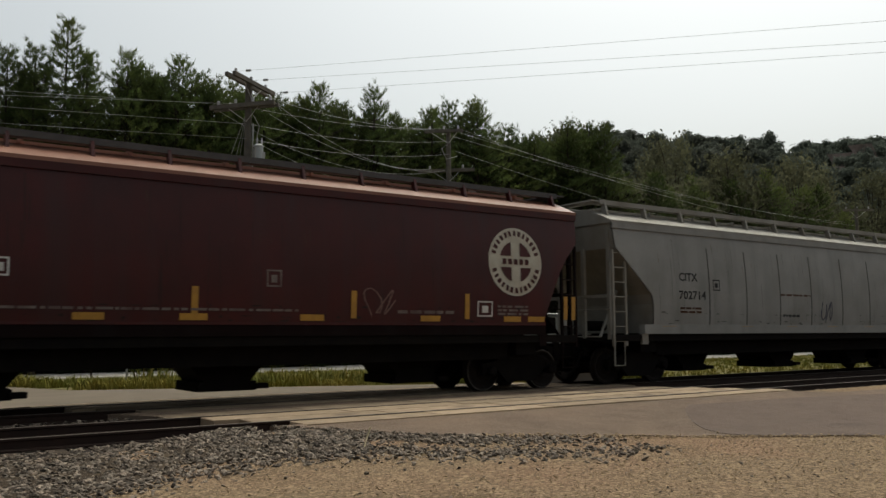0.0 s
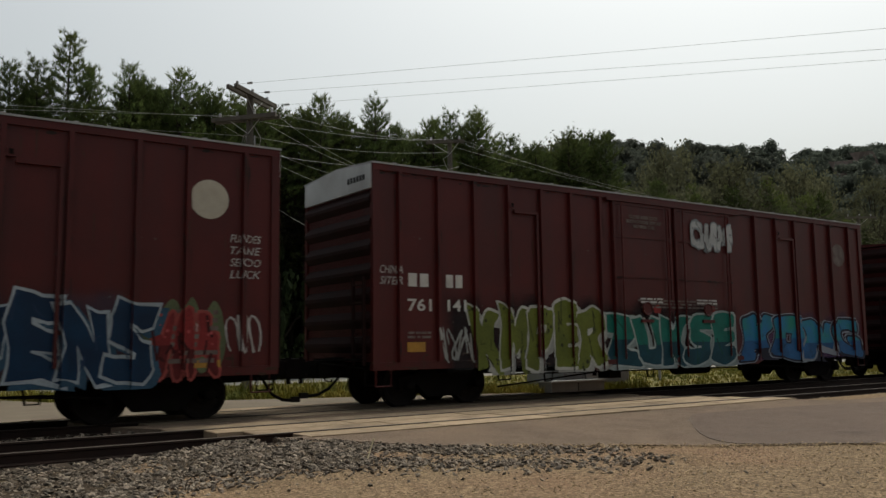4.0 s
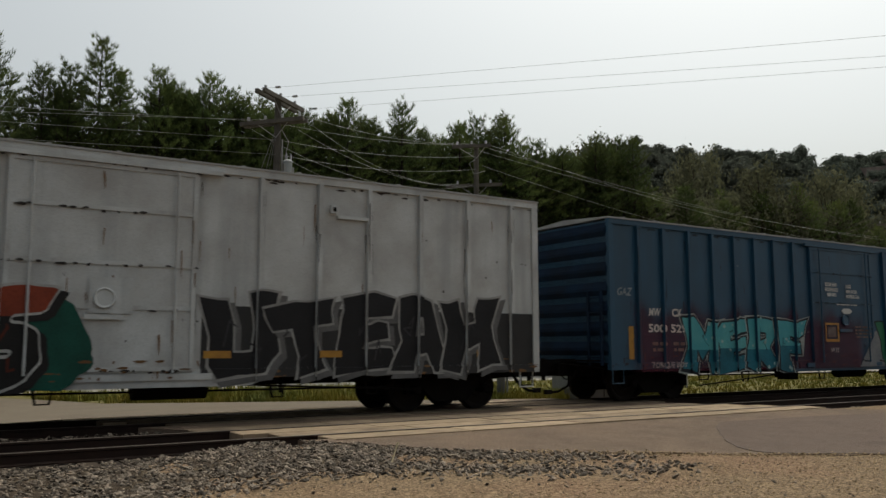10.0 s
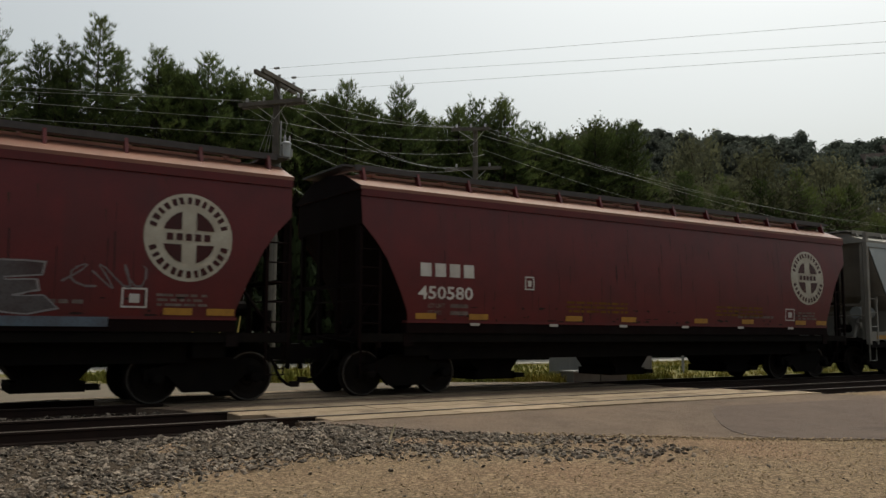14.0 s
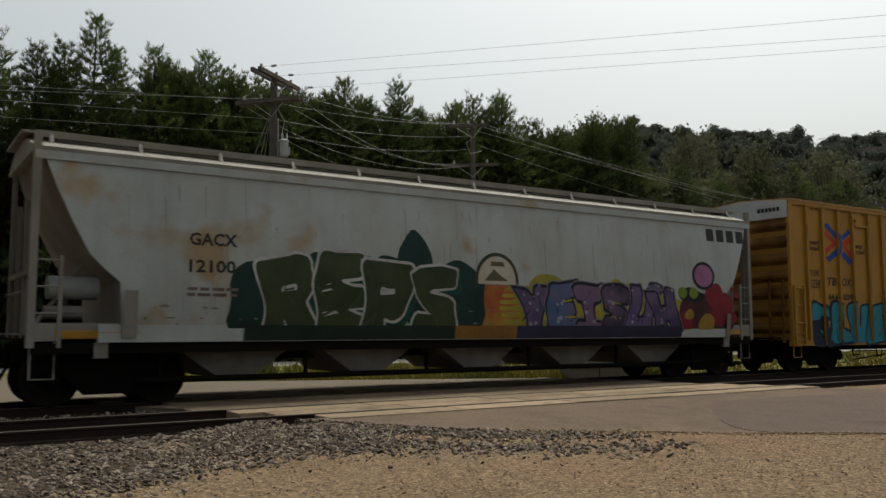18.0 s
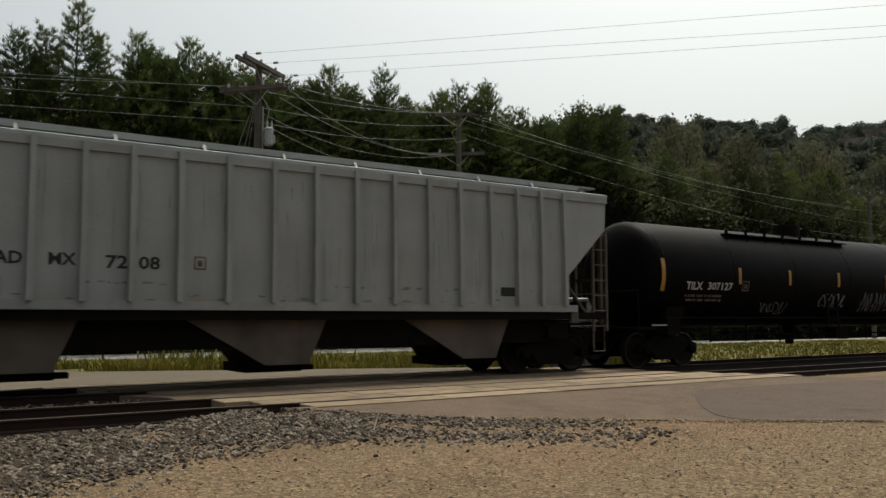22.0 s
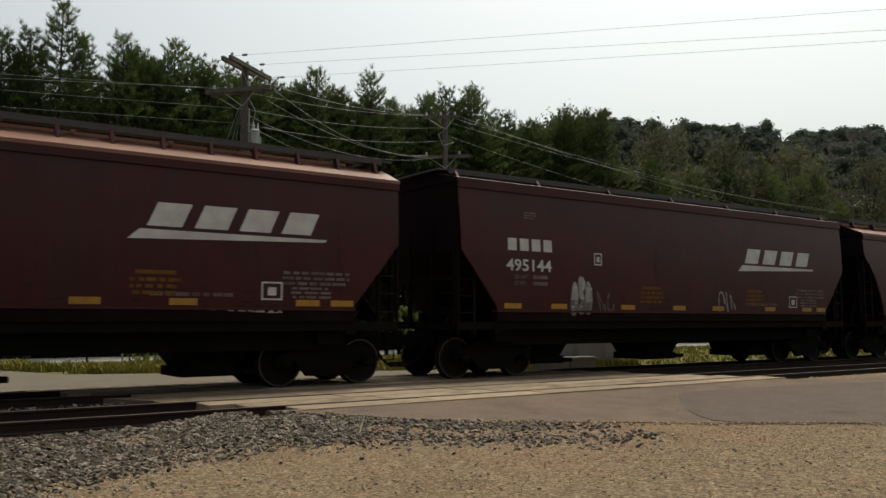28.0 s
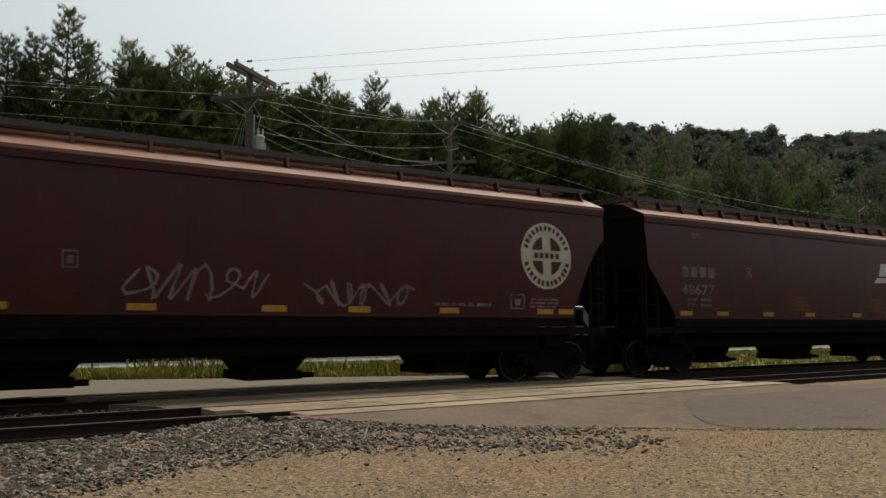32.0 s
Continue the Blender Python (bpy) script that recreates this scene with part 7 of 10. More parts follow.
# 7 empty centre-beam car
s = join(centre_beam("empty brown centre-beam flat car with open truss and bulkheads", 11.22, 7), 110.3, 132.75)
s.words("561211", -7.6, 0.87, 0.15, DECAL_CREAM, "car_number", 1.0)
s.marks(-8.75, -8.1, 0.87, 1.02, 4, DECAL_WHITE, label="owner's mark in block shapes")
s.reflectors([-9.55, -6.0, -3.0, 1.0, 4.2, 7.4, 10.4], 0.87, 0.45, 0.13)
s.bars(-2.3, -1.2, 0.84, 0.98, 2, DECAL_PALE, seed=3)
s.tag_box(9.2, 0.84, 0.42, 0.4, DECAL_WHITE)
s.bars(-5.2, -4.0, 0.86, 1.0, 2, DECAL_PALE, seed=4)
# 8 red boxcar, blue lettering
P726 = [-7.11, -6.43, -5.66, -4.89, -4.15, -3.42, -2.66, 3.25, 4.31, 5.32, 6.38, 7.19]
s = join(boxcar("dark red boxcar with blue and white sprayed letters below", 7.92, RED_DARK, 5.08, P726, [(-2.37, -0.08), (0.0, 2.4)], seed=8, hatch=[(-5.3, 4.62), (5.0, 4.62)], plug=False), 134.75, 150.6)
s.marks(-6.96, -5.81, 2.22, 2.38, 4, DECAL_WHITE, label="owner's mark in block shapes", gap=0.3)
s.words("726", -7.05, 1.9, 0.2, DECAL_PALE, "car_number", 0.5)
s.piece("TRGAB", -7.8, -3.45, 0.78, 2.1, (0.025, 0.13, 0.18), (0.3, 0.36, 0.37), 51, cloud=(0.06, 0.03, 0.025), fill2=(0.015, 0.085, 0.14), drop=(0.012, 0.02, 0.03), edge=0.035, heavy=0.1, shine=(0.28, 0.36, 0.38), soft=1, label="turquoise sprayed letters in a pale edge")
s.lay([[(-3.4, 0.82), (-1.6, 0.86), (-0.6, 1.2), (0.4, 2.0), (0.7, 2.15), (0.75, 1.7), (0.2, 1.2), (0.9, 0.85), (1.2, 0.85), (1.1, 1.5), (0.95, 2.3), (0.3, 2.25), (-0.9, 2.05), (-3.4, 1.95)]], "sprayed_sweep", spray((0.012, 0.045, 0.11), (0.01, 0.03, 0.075)), "deep blue sprayed sweep", off=0.006)
s.lay(s.ribbon([[(-3.4, 1.95), (-2.2, 2.02), (-0.9, 2.05), (0.3, 2.25)], [(-3.4, 1.3), (-2.0, 1.42), (-1.0, 1.55), (-0.2, 1.75), (0.55, 2.1)], [(-1.6, 0.84), (-0.6, 1.15), (0.4, 1.95), (0.7, 2.15), (0.75, 1.7), (0.2, 1.2)], [(0.3, 0.85), (0.45, 1.4), (0.9, 2.2), (1.1, 1.5)]], 0.045, 3), "sweep_lines", spray((0.34, 0.37, 0.36)), off=0.0145)
s.lay([[(cx + q * math.cos(k * math.pi / 9), cz + q * math.sin(k * math.pi / 9)) for k in range(18)] for cx, cz, q in ((-2.9, 1.68, 0.1), (-2.72, 1.78, 0.06), (-2.85, 1.1, 0.08), (-2.6, 1.05, 0.12), (-2.4, 1.14, 0.06), (-0.1, 2.5, 0.09), (0.1, 2.62, 0.06))], "sprayed_bubbles", spray((0.25, 0.3, 0.31)), off=0.016)
s.haze(0.8, 8.0, 0.76, 2.05, (0.016, 0.016, 0.022), 0.8, 0.3)
s.piece("CLNE", 1.0, 4.15, 0.84, 2.05, (0.02, 0.075, 0.12), (0.36, 0.38, 0.38), 53, fill2=(0.07, 0.06, 0.05), drop=(0.012, 0.014, 0.02), edge=0.032, heavy=0.06, sway=0.3, label="blue sprayed letters edged in white")
s.piece("MEGST", 4.2, 7.75, 0.78, 2.0, (0.2, 0.2, 0.21), (0.4, 0.4, 0.4), 54, fill2=(0.09, 0.09, 0.1), drop=(0.02, 0.02, 0.03), edge=0.03, heavy=0.05, sway=0.25, label="grey sprayed letters edged in white")
for k, w in enumerate(("HYALL", "DON'T", "PAINT")):
    s.tagline(w, -6.95, 2.98 - 0.2 * k, 0.62, 0.15, (0.3, 0.22, 0.18))
s.lay(s.ribbon([[(-1.35 + 0.62 * math.cos(k * math.pi / 10), 3.9 + 0.3 * math.sin(k * math.pi / 10)) for k in range(21)], [(-1.35, 4.3), (-1.35, 4.6)], [(-0.8, 4.15), (-0.6, 4.45)], [(-1.9, 4.15), (-2.1, 4.45)]], 0.05, 4), "sprayed_ring", spray((0.16, 0.13, 0.13)), off=0.0065)
s.tagline("BIP", -1.7, 3.75, 0.65, 0.27, (0.16, 0.13, 0.13))
s.tagline("10MZ", -1.9, 3.1, 1.2, 0.34, (0.16, 0.13, 0.13))
s.roundel(6.0, 4.53, 0.24)
s.bars(0.6, 1.3, 3.9, 4.25, 4, DECAL_PALE, seed=2)
s.reflectors([-6.2, -7.1, 3.2, 5.6, 7.2], 1.2, 0.5, 0.14)
s.tag_box(5.35, 1.35, 0.46, 0.36, DECAL_WHITE)
# 9 white boxcar
P597 = [-8.55, -7.45, -6.25, -5.11, -3.9, -2.71, 2.66, 3.84, 4.92, 6.12, 7.31, 8.49]
s = join(boxcar("dirty white boxcar with red, black and grey spray paint", 9.24, WHITE_CAR, 4.62, P597, [(-1.62, 1.5)], end_top=WHITE_CAR, seed=9, roof_paint=GALV, hatch=[(4.5, 4.0)]), 152.8, 171.28)
s.words("GACX", -8.37, 2.5, 0.2, DECAL_BLACK, "reporting_mark", 0.77)
s.words("597", -7.01, 2.5, 0.2, DECAL_BLACK, "car_number", 0.52)
s.graffiti(-9.15, -7.3, 0.8, 2.35, 2, (0.22, 0.07, 0.02), (0.02, 0.1, 0.07), 61, cloud=(0.008, 0.09, 0.065), label="orange sprayed figure on green")
s.piece("DNTEMS", -7.3, -0.9, 0.78, 2.3, (0.24, 0.045, 0.02), (0.42, 0.42, 0.4), 62, cloud=(0.008, 0.07, 0.05), low_tone=(0.014, 0.013, 0.013), split=0.62, drop=(0.014, 0.013, 0.013), edge=0.03, heavy=0.06, sway=0.35, soft=1, label="red and black sprayed letters edged in white")
s.lay([Side.soften([(-1.2, 0.9), (-0.4, 0.85), (-0.1, 1.1), (-0.5, 1.6), (-0.9, 2.2), (-1.4, 2.0)])], "sprayed_shape", spray((0.01, 0.07, 0.05)), "dark green sprayed shape", off=0.0035)
s.rect(1.6, 9.1, 0.8, 2.08, spray((0.02, 0.02, 0.021), (0.034, 0.034, 0.034)), "black_ground", "band of black spray paint", off=0.003)
s.piece("UTEAH", 1.7, 8.0, 0.84, 2.28, (0.014, 0.014, 0.016), (0.28, 0.28, 0.27), 64, edge=0.035, heavy=0.06, drop=(0.12, 0.12, 0.12), label="black sprayed letters in a thin grey edge")
s.reflectors([1.9, 4.1, 7.8], 1.15, 0.5, 0.13)
s.rect(-0.3, 0.4, 1.9, 2.5, WHITE_CAR, "notice_board", off=0.012)
# 10 blue boxcar
P529 = [-8.6, -7.7, -6.75, -5.82, -4.93, -4.08, -3.22, -2.33, 2.34, 3.14, 4.11, 5.01, 5.81, 6.65, 7.53, 8.39]
s = join(boxcar("dull blue boxcar with turquoise and green spray paint", 9.58, BLUE, 4.48, P529, [(-1.6, 1.63)], end_top=None, roof_paint=GALV, seed=10), 173.5, 192.65)
s.words("MW", -8.24, 2.12, 0.2, DECAL_WHITE, "reporting_mark", 0.44, shear=0.2)
s.words("CX", -7.4, 2.12, 0.2, DECAL_WHITE, "reporting_mark", 0.36)
s.words("500", -8.26, 1.72, 0.2, DECAL_WHITE, "car_number", 0.58)
s.words("529", -7.45, 1.72, 0.2, DECAL_WHITE, "car_number", 0.58)
s.haze(-9.0, 1.2, 0.74, 2.55, (0.1, 0.018, 0.036), 0.75, 0.5)
s.piece("MERF", -6.9, -1.9, 0.74, 2.12, (0.045, 0.25, 0.29), (0.012, 0.015, 0.02), 71, fill2=(0.1, 0.33, 0.33), low_tone=(0.016, 0.14, 0.19), dots=(0.3, 0.44, 0.42), edge=0.04, heavy=0.06, sway=0.12, soft=0, halo=(0.3, 0.33, 0.31), label="turquoise sprayed letters edged in black")
for k, peak in enumerate(([(0.7, 0.76), (2.2, 0.76), (2.2, 2.0), (1.6, 1.75)], [(2.1, 1.5), (3.3, 1.5), (3.3, 2.15), (2.75, 2.42), (2.3, 2.2)], [(3.3, 1.4), (4.6, 1.4), (4.5, 2.15), (4.0, 2.4), (3.5, 2.25)], [(4.5, 1.4), (5.7, 1.4), (5.65, 2.15), (5.15, 2.36), (4.7, 2.2)], [(5.6, 1.4), (7.2, 1.4), (7.0, 2.0), (6.4, 2.36), (5.9, 2.2)], [(7.0, 0.76), (8.9, 0.76), (8.2, 1.25), (7.2, 1.95)])):
    s.lay([peak], "sprayed_peak", spray((0.2, 0.2, 0.195), (0.12, 0.13, 0.15)), "white sprayed peak behind the letters", off=0.003 + 0.00005 * k)
s.piece("VISAH", 1.9, 7.2, 0.74, 2.12, (0.013, 0.115, 0.064), (0.012, 0.02, 0.018), 72, fill2=(0.04, 0.15, 0.07), edge=0.04, heavy=0.06, soft=0, sway=0.1, label="green sprayed letters on a white cloud")
s.graffiti(7.3, 9.0, 0.75, 1.5, 3, (0.25, 0.25, 0.27), (0.04, 0.04, 0.08), 73, label="white sprayed letters")
s.scrawl(8.5, 9.1, 2.2, 2.7, 2, (0.3, 0.32, 0.32), 74, 0.03)
s.words("CLOSE AND", -0.9, 3.15, 0.1, DECAL_WHITE, "door_notice", 0.6, off=0.006)
s.words("BULKHEADS", -0.9, 3.0, 0.1, DECAL_WHITE, "door_notice", 0.65, off=0.006)
s.words("BEFORE", -0.8, 2.85, 0.1, DECAL_WHITE, "door_notice", 0.45, off=0.006)
s.words("LOCK", 0.15, 3.12, 0.1, DECAL_WHITE, "door_notice", 0.3, off=0.006)
s.words("AND DOOR", 0.15, 2.97, 0.1, DECAL_WHITE, "door_notice", 0.6, off=0.006)
s.words("MOVING CAR", 0.15, 2.82, 0.1, DECAL_WHITE, "door_notice", 0.7, off=0.006)
s.lay([[(-0.98, 1.5), (-0.3, 1.5), (-0.3, 1.58), (-0.98, 1.58)], [(-0.98, 2.0), (-0.3, 2.0), (-0.3, 2.06), (-0.98, 2.06)], [(-0.38, 1.5), (-0.3, 1.5), (-0.3, 2.06), (-0.38, 2.06)], [(-0.98, 1.5), (-0.93, 1.5), (-0.93, 2.06), (-0.98, 2.06)]], "yellow_frame", REFLECT, "yellow painted frame on the door", off=0.006, step=0.0)
s.rect(-0.86, -0.46, 1.64, 1.94, DECAL_PALE, "worn_sheet", off=0.006)
s.lay([[(-0.14, 2.42), (0.0, 2.5), (0.3, 2.5), (0.44, 2.42), (0.3, 2.34), (0.0, 2.34)]], "door_sticker", DECAL_WHITE, off=0.006)
s.bars(-0.4, 0.7, 2.58, 2.64, 1, DECAL_WHITE, seed=9)
s.bars(0.5, 1.4, 1.6, 2.0, 4, DECAL_PALE, seed=10)
s.tagline("WTE", -0.75, 1.2, 0.42, 0.13, (0.35, 0.35, 0.34))
for x in (-8.15, -7.4):
    s.bars(x, x + 0.5, 1.2, 1.5, 2, DECAL_PALE, seed=11)
s.rect(-8.95, -8.78, 1.05, 1.85, REFLECT, "reflector", off=0.006)
s.tagline("TORQUE BOY", -8.2, 0.84, 1.3, 0.14, (0.36, 0.33, 0.33))
s.tagline("GAZ", -9.3, 2.6, 0.5, 0.2, (0.33, 0.35, 0.36))
# 11 to 13 brown hoppers
s = brown_hopper(194.35, 210.96, "450578", name_z=2.5, extra="with round emblem and faint sprayed tags", seed=3)
s.scrawl(-4.9, -3.0, 1.75, 2.2, 4, (0.14, 0.08, 0.06), 81, 0.035)
s.scrawl(-1.5, 1.0, 2.1, 2.45, 4, (0.17, 0.13, 0.12), 82, 0.04)
s.scrawl(1.6, 5.2, 2.05, 2.4, 6, (0.13, 0.1, 0.09), 83, 0.06)
s.bars(-2.0, 0.2, 1.75, 2.0, 2, NOTICE, "yellow_notice", 84)
s.bars(3.0, 4.6, 1.75, 2.0, 2, NOTICE, "yellow_notice", 85)
s = brown_hopper(212.47, 228.97, "450516", name_z=2.4, extra="with round emblem and silver sprayed letters", seed=6, paint=BROWN_RED)
s.piece("KTMSE", -0.5, 4.0, 1.6, 2.45, (0.09, 0.085, 0.085), (0.22, 0.21, 0.21), 91, edge=0.025, heavy=0.05, sway=0.3, fill2=(0.05, 0.03, 0.03), label="silver sprayed letters")
s.scrawl(-2.3, -0.4, 1.8, 2.5, 3, (0.25, 0.22, 0.2), 92, 0.04)
s.scrawl(4.3, 5.6, 2.0, 2.4, 3, (0.18, 0.15, 0.15), 93, 0.03)
s.rect(-1.2, 5.0, 1.36, 1.52, spray((0.12, 0.17, 0.22), (0.08, 0.08, 0.09)), "pale_blue_spray", off=0.045)
s.scrawl(-6.0, -2.6, 1.34, 1.54, 9, (0.4, 0.38, 0.36), 94, 0.03)
s.bars(-2.9, -1.9, 1.7, 1.95, 2, NOTICE, "yellow_notice", 95)
s.bars(1.6, 3.4, 1.75, 1.95, 2, NOTICE, "yellow_notice", 96)
s = brown_hopper(230.44, 247.02, "450580", name_z=2.45, extra="with round emblem and yellow notices", seed=8, paint=BROWN_RED)
s.bars(-3.0, -1.0, 1.75, 2.05, 3, NOTICE, "yellow_notice", 97)
s.bars(2.2, 4.2, 1.75, 2.05, 3, NOTICE, "yellow_notice", 98)


def grey_hopper(a, b, number, label, paint, seed):
    half = (b - a) / 2
    s = join(hopper(label, half, paint, GREY_DUST, zt=4.22, cut="round", sill=(1.1, 1.38), bays=5, board=4.62, step=1.45, bulge=0.09, rail=GREY_DUST, end_paint=GREY_DUST, pods=True, seed=seed, reach=0.72), a, b)
    s.low = 1.1
    s.words("GACX", -half + 2.5, 2.78, 0.22, DECAL_BLACK, "reporting_mark", 0.86)
    s.words(number, -half + 2.5, 2.3, 0.22, DECAL_BLACK, "car_number", 0.84)
    s.bars(-half + 2.45, -half + 3.4, 1.85, 2.05, 2, DECAL_PALE, seed=seed)
    s.marks(half - 1.82, half - 0.2, 3.62, 3.95, 4, DECAL_BLACK, label="black owner's mark in block shapes")
    arch = [(-0.4, 2.26), (0.78, 2.26)] + [(0.19 + 0.59 * math.cos(k * math.pi / 14), 2.36 + 0.6 * math.sin(k * math.pi / 14)) for k in range(15)]
    s.lay([arch], "arched_emblem", spray((0.035, 0.04, 0.02)), "arched grain-mill emblem", off=0.005)
    s.lay([[(0.19 + (x - 0.19) * 0.86, 2.3 + (z - 2.3) * 0.88) for x, z in arch]], "emblem_ground", DECAL_CREAM, off=0.008)
    s.lay([[(-0.15, 2.34), (0.1, 2.6), (0.3, 2.45), (0.5, 2.34)], [(0.0, 2.66), (0.4, 2.66), (0.36, 2.76), (0.04, 2.76)]], "emblem_figure", spray((0.1, 0.09, 0.06)), off=0.011)
    s.rect(-half + 1.42, -half + 1.65, 1.15, 1.95, GREY_DUST, "side_bracket", off=0.05)
    s.rect(half - 1.2, half - 1.05, 1.05, 1.7, GREY_DUST, "side_bracket", off=0.05)
    return s


# 14 grey hopper with rounded sprayed letters
s = grey_hopper(248.3, 266.39, "12160", "pale grey covered hopper car with outlined black spray paint", GREY, 13)
s.piece("OKIZ", -5.8, -2.6, 1.2, 2.55, (0.235, 0.235, 0.235), (0.02, 0.02, 0.022), 101, edge=0.09, heavy=0.1, fill2=(0.23, 0.19, 0.13), sway=0.2, soft=2, label="grey sprayed letters in a heavy dark outline")
s.tagline("NERO", -2.5, 1.95, 0.9, 0.26, (0.02, 0.02, 0.022))
s.tagline("KRANT", -2.4, 1.55, 0.9, 0.24, (0.02, 0.02, 0.022))
s.tagline("FUNBOX", -1.65, 2.3, 1.1, 0.16, (0.2, 0.1, 0.06))
s.tagline("YEMER", -0.35, 1.72, 1.4, 0.2, (0.03, 0.03, 0.032))
s.tagline("SOTAPS", -0.5, 1.4, 1.1, 0.2, (0.03, 0.03, 0.032))
s.tagline("NOVERYST", 2.0, 1.98, 1.6, 0.28, (0.02, 0.02, 0.022))
s.lay(s.ribbon([[(1.2, 1.3), (1.35, 1.9), (1.9, 1.95), (2.3, 1.5), (3.0, 1.35), (3.4, 1.85), (3.9, 1.4)]], 0.05, 5), "sprayed_line", spray((0.05, 0.05, 0.052)), off=0.006)
s.tagline("LANCE", 4.1, 1.85, 1.6, 0.34, (0.1, 0.1, 0.11))
s.scrawl(6.4, 7.2, 1.7, 2.2, 3, (0.1, 0.1, 0.11), 106, 0.03)
# 15 yellow boxcar


def pool_car(a, b, label, paint, number, seed, dark_panel=True):
    half = (b - a) / 2
    posts = [-8.32, -7.52, -6.71, -5.94, -5.04, -4.3, -3.48, -2.62, 3.24, 4.09, 5.01, 5.89, 6.67, 7.48, 8.32]
    s = join(boxcar(label, half, paint, 5.06, posts, [(-2.36, 0.0), (0.04, 2.5)], door_paint=BLACK_DOOR, roof_paint=surface("yellow_roof", (0.4, 0.2, 0.05), None, 2.0, 0.5, 0.5), end_top=WHITE_CAR, seed=seed, lip=paint,
                    hatch=[(-5.5, 4.62), (5.2, 4.6)], reach=1.0, ladders=True), a, b)
    s.rect(-0.029, 0.069, 0.97, 4.86, BLACK_DOOR, "door_seal")
    r = DECAL_BROWN
    s.words("next", -8.14, 3.8, 0.14, r, "slogan", 0.5, shear=0.2)
    s.words("load", -8.14, 3.62, 0.14, r, "slogan", 0.48, shear=0.2)
    s.words("any", -5.75, 3.8, 0.14, r, "slogan", 0.42, shear=0.2)
    s.words("road", -5.75, 3.62, 0.14, r, "slogan", 0.5, shear=0.2)
    cx, cz = -6.66, 3.86
    red = [[(-0.97, 0.7), (-0.06, 0.06), (-0.97, -0.58), (-1.0, -0.3), (-0.42, 0.06), (-0.97, 0.44)], [(0.36, 0.16), (1.0, 0.5), (1.0, 0.2), (0.55, -0.04), (0.98, -0.44), (0.98, -0.74), (0.36, -0.18)]]
    blue = [[(-0.93, 0.8), (-0.88, 1.0), (-0.6, 0.97), (-0.62, 0.9), (0.2, 0.32), (0.29, 0.0), (0.2, -0.37), (-0.62, -0.84), (-0.6, -0.94), (-0.97, -0.7), (-0.95, -0.64), (-0.82, -0.66), (-0.08, -0.16), (-0.03, 0.0), (-0.08, 0.2), (-0.8, 0.74)],
            [(0.2, 0.4), (0.72, 0.76), (0.7, 0.86), (0.98, 0.62), (0.9, 0.6), (0.34, 0.22)], [(0.34, -0.32), (0.92, -0.72), (0.98, -0.76), (0.72, -1.0), (0.68, -0.92), (0.2, -0.56)]]
    red, blue = ([[(cx + 0.73 * u, cz + 0.62 * v) for u, v in q] for q in group] for group in (red, blue))
    s.lay(red, "emblem_red", DECAL_RED, "red crossing arrows", off=0.005)
    s.lay(blue, "emblem_blue", DECAL_BLUE, "blue crossing arrows", off=0.008)
    s.words("TB", -7.34, 2.6, 0.24, DECAL_BLACK, "reporting_mark", 0.52, shear=0.15)
    s.words("OX", -6.56, 2.6, 0.24, DECAL_BLACK, "reporting_mark", 0.52, shear=0.15)
    for i, n3 in enumerate(number):
        s.words(n3, -7.3 + 0.78 * i, 2.17, 0.18, DECAL_BLACK, "car_number", 0.52 if len(n3) > 2 else 0.4)
    if dark_panel:
        s.rect(5.97, 8.15, 3.72, 4.12, DECAL_BLACK, "mark_ground", off=0.002)
        s.marks(6.1, 8.05, 3.78, 4.06, 3, DECAL_WHITE, slant=0.2, gap=0.12, label="white owner's mark on black")
        s.words("Rail car  Pooling", 6.1, 3.12, 0.2, r, "slogan", 1.95)
        s.words("Experts", 6.65, 2.8, 0.2, r, "slogan", 0.95)
        s.bars(6.65, 7.55, 2.46, 2.66, 1, r, seed=3)
    else:
        s.marks(4.9, 6.55, 3.78, 4.2, 3, spray((0.17, 0.035, 0.018)), slant=0.1, label="rust red owner's mark")
        s.words("Railcar  Pooling  Experts", 3.46, 3.38, 0.2, r, "slogan", 4.5)
    for x0 in (-1.85, 0.5):
        s.words("CLOSE AND LOCK", x0, 4.45, 0.09, DECAL_WHITE, "door_notice", 1.15, off=0.006)
        s.words("BOTH DOORS BEFORE", x0 - 0.05, 4.31, 0.09, DECAL_WHITE, "door_notice", 1.3, off=0.006)
        s.words("MOVING CAR", x0 + 0.15, 4.17, 0.09, DECAL_WHITE, "door_notice", 0.8, off=0.006)
        s.rect(x0 + 0.45, x0 + 0.68, 1.38, 1.58, DECAL_CREAM, "door_label", off=0.006)
        s.rect(x0 + 0.03, x0 + 0.14, 1.7, 1.9, DECAL_PALE, "door_label", off=0.006)
        s.bars(x0 + 0.95, x0 + 1.3, 1.95, 2.25, 4, DECAL_PALE, seed=seed)
        s.bars(x0, x0 + 0.45, 2.24, 2.38, 2, DECAL_PALE, seed=seed + 1)
        s.rect(x0 + 1.0, x0 + 1.1, 0.95, 1.45, REFLECT, "reflector", off=0.07)
